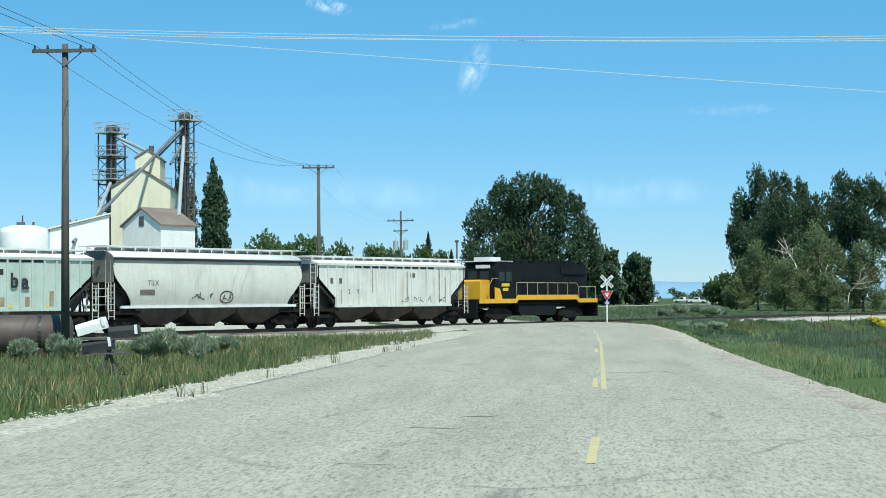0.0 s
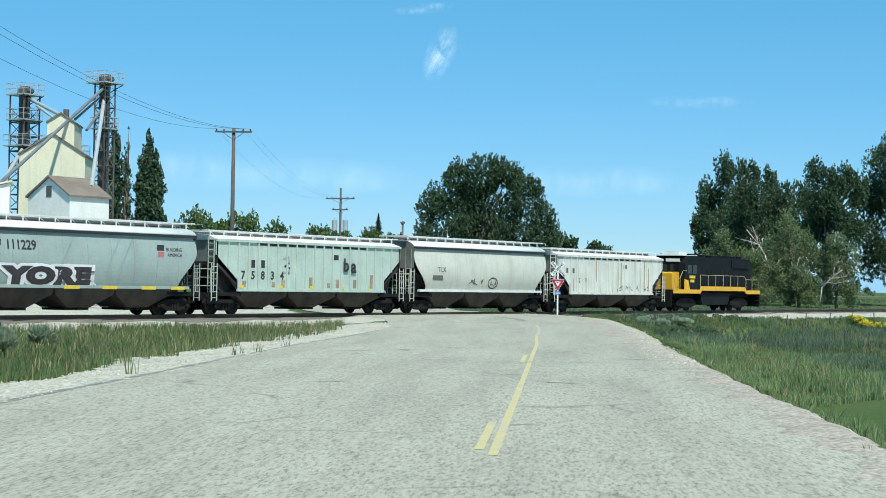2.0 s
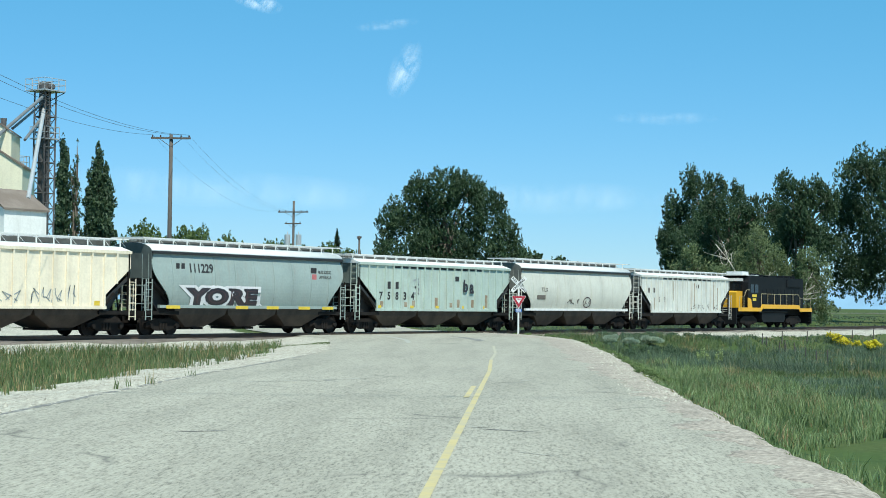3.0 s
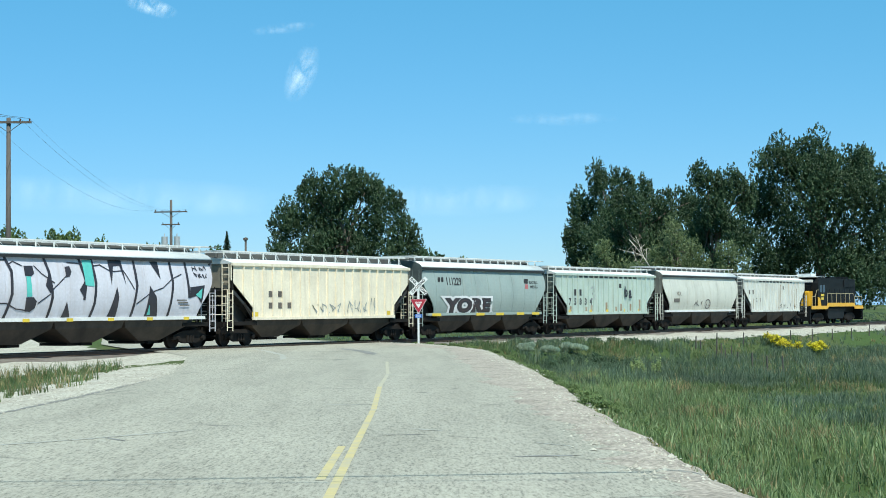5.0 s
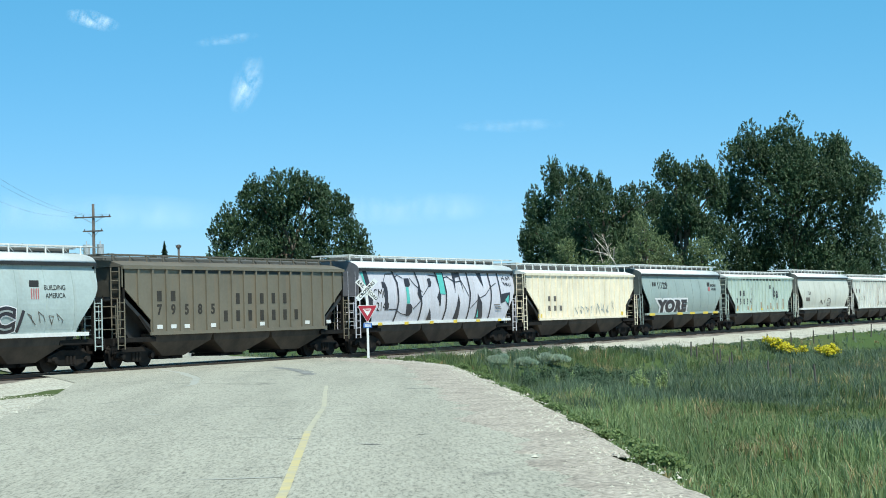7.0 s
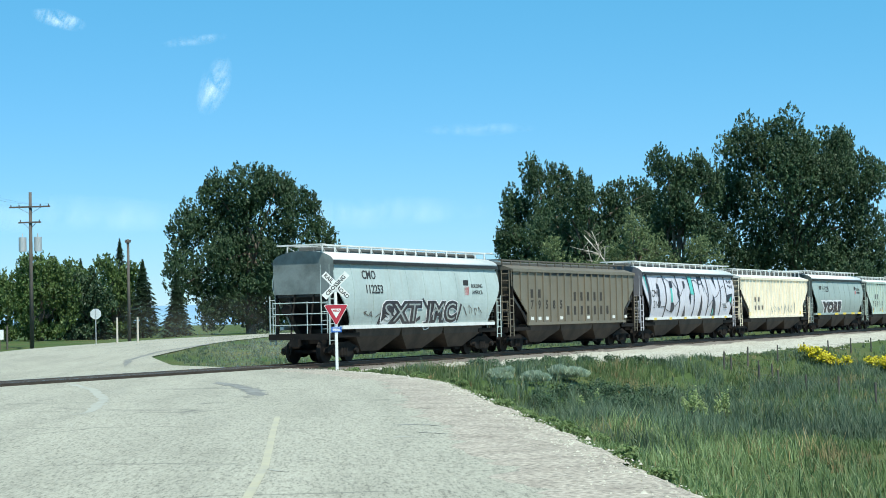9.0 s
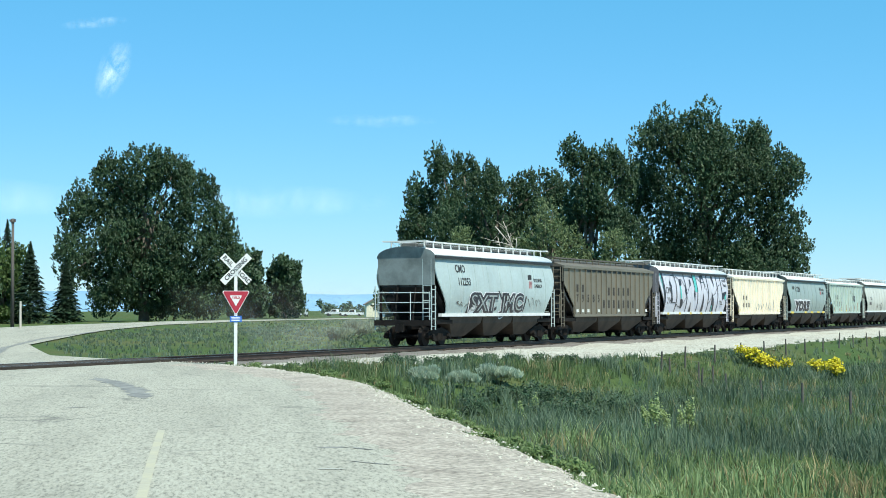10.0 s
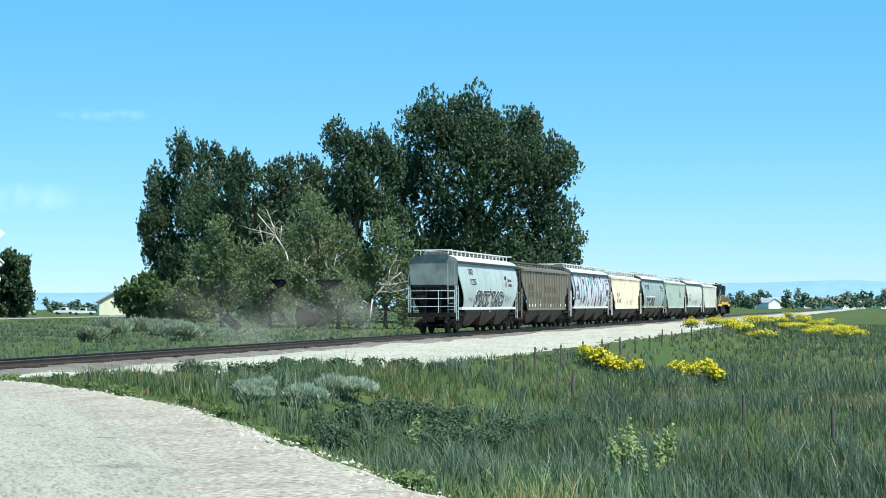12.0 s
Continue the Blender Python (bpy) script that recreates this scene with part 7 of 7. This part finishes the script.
def twigs(rng, centres, radii, count, size):
    """Slender leaves that point up and outwards from soft mounds."""
    which = rng.randint(0, len(centres), count)
    d = rng.randn(count, 3)
    d[:, 2] = np.abs(d[:, 2])
    d /= np.linalg.norm(d, axis=1)[:, None]
    P = centres[which] + d * radii[which] * (0.35 + 0.65 * rng.rand(count) ** 0.6)[:, None]
    a = d * 0.6 + rng.randn(count, 3) * 0.35 + np.array([0, 0, 0.8])
    a /= np.linalg.norm(a, axis=1)[:, None]
    b = np.cross(a, rng.randn(count, 3))
    b /= np.linalg.norm(b, axis=1)[:, None]
    s = size * (0.7 + 0.9 * rng.rand(count))[:, None]
    V = np.stack([P - a * s, P - b * s * 0.16, P + a * s, P + b * s * 0.16], 1).reshape(-1, 3)
    return V, np.arange(4 * count).reshape(-1, 4)


def clumps(name, rng, spots, size, per, mat, label, category, group="", up=1.0, squash=0.75, make=None):
    """Bushy plants: each one a thing of small leaf clumps on thin stems."""
    for x, y, r in spots:
        z = float(height(x, y))
        e = thing(name, label, category, pose(x, y, z - 0.02), group)
        c = np.array([[rng.uniform(-0.55, 0.55) * r, rng.uniform(-0.55, 0.55) * r, r * squash * rng.uniform(0.35, 0.75) * up] for _ in range(7)])
        rr = np.array([[r * rng.uniform(0.35, 0.55)] * 2 + [r * squash * rng.uniform(0.3, 0.45) * up] for _ in range(7)])
        V, F = make(rng, c, rr, per, size) if make else leaf_cloud(rng, c, rr, per, size, hollow=0.3)
        V[:, 2] = np.maximum(V[:, 2], 0.02)
        o = raw("foliage", V, F, mat)
        o.parent = e
        bm = bmesh.new()
        for k in range(6):
            tube(bm, (0, 0, 0), c[k] * 0.8, 0.012 * max(1, r), 0.006, 5)
        part("stem", bm, M["bark"], e)


def low_plants():
    rng = np.random.RandomState(31)
    clumps("sagebrush", rng, [(-71.3, -26.2, 0.7), (-69.3, -28.4, 0.8), (-68.4, -29.4, 0.62), (-68.9, -27.6, 0.6), (-66, -27.5, 0.6), (-73.5, -26.5, 0.5), (-63, -25.8, 0.5), (-67.5, -24, 0.6)], 0.13, 3600, M["sage_dull"], "silvery grey-green sagebrush shrub near the track", "bush", "sagebrush", 1.75, make=twigs)
    clumps("sagebrush", rng, [(-3.3, -13.3, 0.52), (-2.1, -13.9, 0.52), (0.5, -14.0, 0.66)], 0.075, 4200, M["sage"], "pale silvery sagebrush shrub among green grass", "bush", "sagebrush", 1.1, make=twigs)
    clumps("sagebrush", rng, [(54.8, 18.6, 1.5), (49, 11.5, 1.1), (60, 17, 1.4), (57, 14.5, 1.0), (46, 15.5, 0.9), (63, 20, 1.4)], 0.2, 2400, M["sage_dull"], "loose pale sagebrush shrub beyond the track", "bush", "sagebrush", 0.95, make=twigs)
    # leafy weeds along the road's edge
    sp = []
    for i in range(190):
        x = rng.uniform(-48, 1)
        y0 = np.interp(x, RE[:, 0], RE[:, 1])
        d = rng.uniform(0.5, 5.2)
        sp.append((x + 0.55 * d, y0 - 0.83 * d, rng.uniform(0.14, 0.32)))
    clumps("weed", rng, sp, 0.026, 560, M["weed_green"], "low leafy green weed beside the road", "weed", "roadside weeds")
    clumps("weed", rng, [(-9.6, -21.7, 0.13), (-9.4, -21.85, 0.16), (-9.1, -22.05, 0.13), (-8.6, -22.25, 0.12), (-8.3, -22.4, 0.15), (-7.5, -17.8, 0.12), (-4.2, -16.9, 0.13)], 0.03, 520, M["weed_pale"], "tall pale yellow-green weed", "weed", "roadside weeds", 7.5)
    sp = [(rng.uniform(-6, 3), rng.uniform(-19.6, -14.6), rng.uniform(0.25, 0.5)) for _ in range(46)]
    clumps("weed", rng, sp, 0.034, 520, M["leaf"], "dark leafy weed among tall grass", "weed", "field weeds", 1.9)
    sp = [(rng.uniform(1, 13), 0, rng.uniform(0.25, 0.5)) for _ in range(48)]
    sp = [(x, -np.interp(x, [1, 9, 14], [5.6, 8.6, 13.0]) - rng.uniform(0, 1.2), r) for x, _, r in sp]
    clumps("weed", rng, sp, 0.04, 500, M["leaf"], "dark leafy weed beside the gravel", "weed", "gravel-side weeds", 1.2)
    # yellow flowers
    fl = [(28.4, -14.5, 0.55), (28.6, -15.1, 0.6), (28.3, -15.6, 0.6), (28.6, -16.1, 0.5), (25.2, -18.4, 0.6), (24.8, -18.8, 0.6), (24.2, -19.1, 0.55), (22.6, -19.6, 0.4), (20.6, -20.1, 0.35)]
    fl += [(rng.uniform(95, 210), rng.uniform(-16, -10), rng.uniform(0.9, 1.6)) for _ in range(22)] + [(rng.uniform(105, 150), rng.uniform(-22, -17), rng.uniform(0.8, 1.5)) for _ in range(12)]
    for x, y, r in fl:
        z = float(height(x, y))
        e = thing("flowering_weed", "bright yellow flowering weed patch in the field", "wildflowers", pose(x, y, z), "yellow wildflowers")
        n = 480
        c = np.array([[rng.uniform(-0.6, 0.6) * r, rng.uniform(-0.6, 0.6) * r, 0.55 + rng.uniform(-0.1, 0.2)] for _ in range(6)])
        V, F = leaf_cloud(rng, c, np.array([[r * 0.5, r * 0.5, 0.2]] * 6), n, 0.065, hollow=0.1)
        raw("blossom", V, F, M["flower"]).parent = e
        c[:, 2] *= 0.5
        V, F = leaf_cloud(rng, c, np.array([[r * 0.5, r * 0.5, 0.3]] * 6), n, 0.06, hollow=0.1)
        V[:, 2] = np.maximum(V[:, 2], 0)
        raw("foliage", V, F, M["blade"]).parent = e


low_plants()


# ---- loose stones on the shoulders ----
def stones():
    rng = np.random.RandomState(9)
    pts = []
    for i in range(5000):
        x = rng.uniform(-60, 3)
        d = rng.randn() * 0.28
        y = np.interp(x, RE[:, 0], RE[:, 1])
        pts.append((x + 0.55 * d, y - 0.83 * d))
    for i in range(7000):
        x = rng.uniform(-92, -30)
        d = rng.uniform(-0.3, 2.3)
        y = np.interp(x, LE[:, 0], LE[:, 1])
        pts.append((x - 0.5 * d, y + 0.85 * d))
    for i in range(6000):
        pts.append((rng.uniform(6, 60), rng.uniform(-12.5, -2.6)))
    p = np.array(pts)
    n = len(p)
    s = 0.009 * rng.gamma(2.0, 0.7, n) + 0.005
    base = np.array([(1, 0, 0), (0, 1, 0), (-1, 0, 0), (0, -1, 0), (0, 0, 0.8)])
    a = rng.rand(n) * 6.28
    R = np.stack([np.cos(a), -np.sin(a), np.sin(a), np.cos(a)], 1).reshape(n, 2, 2)
    V = np.repeat(base[None], n, 0) * s[:, None, None] * rng.uniform(0.6, 1.3, (n, 5, 1))
    V[:, :, :2] = np.einsum("nij,nkj->nki", R, V[:, :, :2])
    V[:, :, :2] += p[:, None, :]
    V[:, :, 2] += (height(p[:, 0], p[:, 1]) + 0.06)[:, None]
    i = np.arange(n)[:, None] * 5
    F = np.concatenate([i + np.array([k, (k + 1) % 4, 4]) for k in range(4)])
    tagged(raw("loose_gravel", V.reshape(-1, 3), F, M["gravel"]), "loose pale gravel stones on the road shoulder", "gravel", kind="stuff")


stones()


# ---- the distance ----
# the blue of distance haze is put into the hills' base colour
M["hill"] = material("haze_coloured_hills", (0.2, 0.33, 0.46), (0.23, 0.36, 0.47), 0.002, 0.02, 0.6, 1.0, 0, 0, None, 0.0)
M["vehicle_white"] = material("white_car_paint", (0.75, 0.75, 0.74), None, 1, 8, 0.2, 0.3)
M["tyre"] = material("black_rubber", (0.02, 0.02, 0.02), None, 3, 12, 0.3, 0.8)
M["far_leaf"] = leaf_material("distant_foliage", (0.03, 0.06, 0.035), (0.08, 0.13, 0.07), 0.1)


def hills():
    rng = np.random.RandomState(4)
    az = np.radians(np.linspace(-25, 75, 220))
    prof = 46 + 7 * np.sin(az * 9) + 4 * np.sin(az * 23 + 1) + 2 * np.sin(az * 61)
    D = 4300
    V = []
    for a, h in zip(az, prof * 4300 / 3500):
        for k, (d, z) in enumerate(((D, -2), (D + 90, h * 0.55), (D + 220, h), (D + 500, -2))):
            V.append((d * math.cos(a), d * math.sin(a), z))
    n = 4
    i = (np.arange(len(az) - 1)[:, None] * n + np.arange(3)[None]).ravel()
    tagged(raw("backdrop_hills", np.array(V), np.stack([i, i + n, i + n + 1, i + 1], 1), M["hill"], True), "long low hills on the horizon, coloured blue for distance haze", "hills", kind="structure")


def far_woods():
    rng = np.random.RandomState(12)
    C, R = [], []
    for a0, a1, n, d0, d1 in ((-3, 9, 125, 650, 1000), (20, 34, 60, 520, 900)):
        for _ in range(n):
            a, d = math.radians(rng.uniform(a0, a1)), rng.uniform(d0, d1)
            h = rng.uniform(3, 9) * (1.0 if a0 < 10 else 0.8)
            x, y = -36 + d * math.cos(a), -26 + d * math.sin(a)
            for k in range(3):
                C.append((x + rng.randn() * 2, y + rng.randn() * 2, h * (0.35 + 0.25 * k)))
                R.append((2.4 - 0.5 * k, 2.4 - 0.5 * k, h * 0.28))
    V, F = leaf_cloud(rng, np.array(C), np.array(R), 24000, 0.7, hollow=0.3)
    V[:, 2] = np.maximum(V[:, 2], -0.5)
    tagged(raw("far_woods", V, F, M["far_leaf"]), "scattered distant trees along the valley floor", "trees", kind="stuff")


def house(x, y, w, d, h, ang, wall, roof, label):
    z = float(height(x, y)) - 0.1
    e = thing("house", label, "house", pose(x, y, z, 0, 0, ang), "distant houses")
    gabled(e, -w / 2, w / 2, -d / 2, d / 2, 0, h, h + d * 0.28, M[wall], M[roof], 0.4)
    for k in (-0.3, 0.1, 0.32):
        bm = bmesh.new()
        box(bm, w * k - 0.5, w * k + 0.5, -d / 2 - 0.03, -d / 2 + 0.02, h * 0.35, h * 0.75)
        part("window", bm, M["loco_glass"], e, "dark window")


def pickup(x, y, ang, label, kind="pickup"):
    z = float(height(x, y))
    e = thing(kind + "_truck" if kind == "pickup" else "suv", label, "vehicle", pose(x, y, z, 0, 0, ang), "parked vehicles")
    bm = bmesh.new()
    if kind == "pickup":
        prism(bm, [(-2.7, 0.5), (-2.7, 1.05), (-0.7, 1.05), (-0.6, 1.75), (0.6, 1.8), (1.2, 1.15), (2.5, 1.05), (2.7, 0.85), (2.7, 0.45)], -0.95, 0.95)
    else:
        prism(bm, [(-2.4, 0.45), (-2.45, 1.2), (-2.2, 1.75), (0.5, 1.8), (1.1, 1.2), (2.3, 1.05), (2.4, 0.45)], -0.92, 0.92)
    part("body", bm, M["vehicle_white"], e)
    for s in (-1, 1):
        bm = bmesh.new()
        y0, y1 = sorted((s * 0.93, s * 0.965))
        prism(bm, [(-0.5, 1.15), (-0.45, 1.65), (0.5, 1.68), (0.95, 1.15)], y0, y1)
        part("side_window", bm, M["loco_glass"], e)
    for wx in (-1.7, 1.75):
        for s in (-1, 1):
            bm = bmesh.new()
            tube(bm, (wx, s * 0.72, 0.36), (wx, s * 0.99, 0.36), 0.37, 0.37, 14)
            part("wheel", bm, M["tyre"], e)


def cloud(x, y, z, w, h, tilt, seed, dens, low=0.4, high=0.8, shade=(0.9, 0.9, 0.9, 1)):
    """A thin wisp of cirrus: a lumpy sheet of small pieces, mostly clear."""
    m = bpy.data.materials.new("cirrus_cloud")
    m.use_nodes = True
    nt = m.node_tree
    b = nt.nodes["Principled BSDF"]
    b.inputs["Base Color"].default_value = shade
    b.inputs["Roughness"].default_value = 1.0
    tc = nt.nodes.new("ShaderNodeTexCoord")
    g = nt.nodes.new("ShaderNodeTexGradient")
    g.gradient_type = "SPHERICAL"
    mp = nt.nodes.new("ShaderNodeMapping")
    mp.inputs["Scale"].default_value = (2.0 / w, 0, 2.0 / h)
    nt.links.new(tc.outputs["Object"], mp.inputs["Vector"])
    nt.links.new(mp.outputs["Vector"], g.inputs["Vector"])
    f = ramp(nt, noise_of(nt, 3.0 / max(w, h), 6, 0.6, (2.2, 1, 1.0)), [(low, (0, 0, 0)), (high, (1, 1, 1))])
    k = nt.nodes.new("ShaderNodeMath")
    k.operation = "MULTIPLY"
    nt.links.new(g.outputs["Fac"], k.inputs[0])
    nt.links.new(f, k.inputs[1])
    k2 = nt.nodes.new("ShaderNodeMath")
    k2.operation, k2.inputs[1].default_value, k2.use_clamp = "MULTIPLY", dens, True
    nt.links.new(k.outputs[0], k2.inputs[0])
    nt.links.new(k2.outputs[0], b.inputs["Alpha"])
    bm = bmesh.new()
    bmesh.ops.create_grid(bm, x_segments=10, y_segments=10, size=0.5)
    for v in bm.verts:
        v.co = Vector((v.co.x * w, 2 * math.sin(v.co.x * 9 + seed) * math.cos(v.co.y * 7), v.co.y * h))
    o = obj("cloud", bm, m, True)
    o.visible_shadow = False
    d = math.degrees(math.atan2(y + 50, x + 70))
    o.matrix_world = pose(x, y, z, 0, 0, d - 90) @ pose(0, 0, 0, -22, tilt, 0)
    return o


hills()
far_woods()
for q in ((700, 30, 9, 6, 2.8, 40, "white_wall", "galvanised", "small white distant house with a metal roof"), (740, 72, 10, 6, 2.8, 70, "white_wall", "galvanised", "small white distant house with a metal roof"), (830, -2, 16, 8, 4, 15, "white_wall", "galvanised", "long pale distant farm building"), (780, 62, 16, 8, 3.2, 10, "white_wall", "shingle", "white distant house with a brown roof"), (820, 40, 14, 8, 3.2, 80, "white_wall", "galvanised", "white distant farm building with a metal roof"),
          (860, 22, 14, 8, 3, 20, "white_wall", "shingle", "white distant house with a brown roof"), (760, 5, 12, 8, 3, 70, "white_wall", "shingle", "white distant house with a brown roof"),
          (900, 80, 22, 10, 4, 10, "white_wall", "galvanised", "long pale distant farm building"), (900, -14, 9, 6, 2.6, 35, "white_wall", "shingle", "white distant house with a brown roof"),
          (640, 300, 16, 9, 3.5, 60, "cream_wall", "shingle", "cream distant house with a brown roof"), (560, 262, 12, 8, 3, 20, "white_wall", "shingle", "white distant house with a brown roof"), (304, 141.3, 7, 6, 3.0, 30, "cream_wall", "shingle", "cream house half hidden behind a bush")):
    house(*q)
pickup(334, 163.5, 110, "white pickup truck parked far off")
pickup(352, 178, 100, "white pickup truck parked far off")
pickup(309, 164, 20, "white car on the far road", "suv")
for q in ((2178, 1543, 385, 50, 120, 20, 1, 0.75), (2030, 1735, 489, 90, 36, 14, 2, 0.8), (2150, 1560, 455, 110, 22, -8, 3, 0.35), (2395, 1179, 307, 190, 26, 0, 4, 0.28), (2290, 1330, 175, 420, 60, 0, 5, 0.35), (1900, 1700, 175, 700, 70, 2, 6, 0.35)):
    tagged(cloud(*q), "thin white wisp of high cirrus cloud", "cloud", kind="structure")


def dust():
    """Dust raised behind the last car: thin puffs, mostly clear, each a rigid piece."""
    e = thing("dust_cloud", "thin pale dust raised behind the last car", "dust")
    rng = np.random.RandomState(6)
    for i in range(7):
        w, h = rng.uniform(11, 18), rng.uniform(3.2, 5.2)
        o = cloud(0, 0, 0, w, h, 0, i, 0.075, 0.02, 1.0, (0.7, 0.69, 0.65, 1))
        o.name = "puff"
        o.parent = e
        o.matrix_world = pose(-9 + 3.8 * i, 2.4 + 0.5 * (i % 4), h * 0.32 - 0.3)
        tagged(o, "soft puff of pale dust")
    return e


CARS = make_cars()
LOCO = make_loco()
DUST = dust()


def motions():
    """The whole train runs along +x at an even speed."""
    s0, v = -12.75, 17.49
    times = [0, 1.5, 3, 4.5, 6, 7.5, 9, 10.5, 12]
    walk(LOCO, [(t, pose(s0 + v * t, 0, 0)) for t in times])
    back = 0.0
    for car, L in zip(CARS, LENGTHS):
        x = -back - L / 2
        walk(car, [(t, pose(s0 + v * t + x, 0, 0)) for t in times])
        back += L
    # the dust runs along behind the last car and falls back
    follow = s0 - back + LENGTHS[-1] / 2
    walk(DUST, [(t, pose(follow + v * t, 0, 0)) for t in (0, 3, 6, 8.5)] + [(9.5, pose(17.5, 0, 0)), (10.5, pose(27, 0, 0)), (12, pose(41, 0, 0))])


motions()
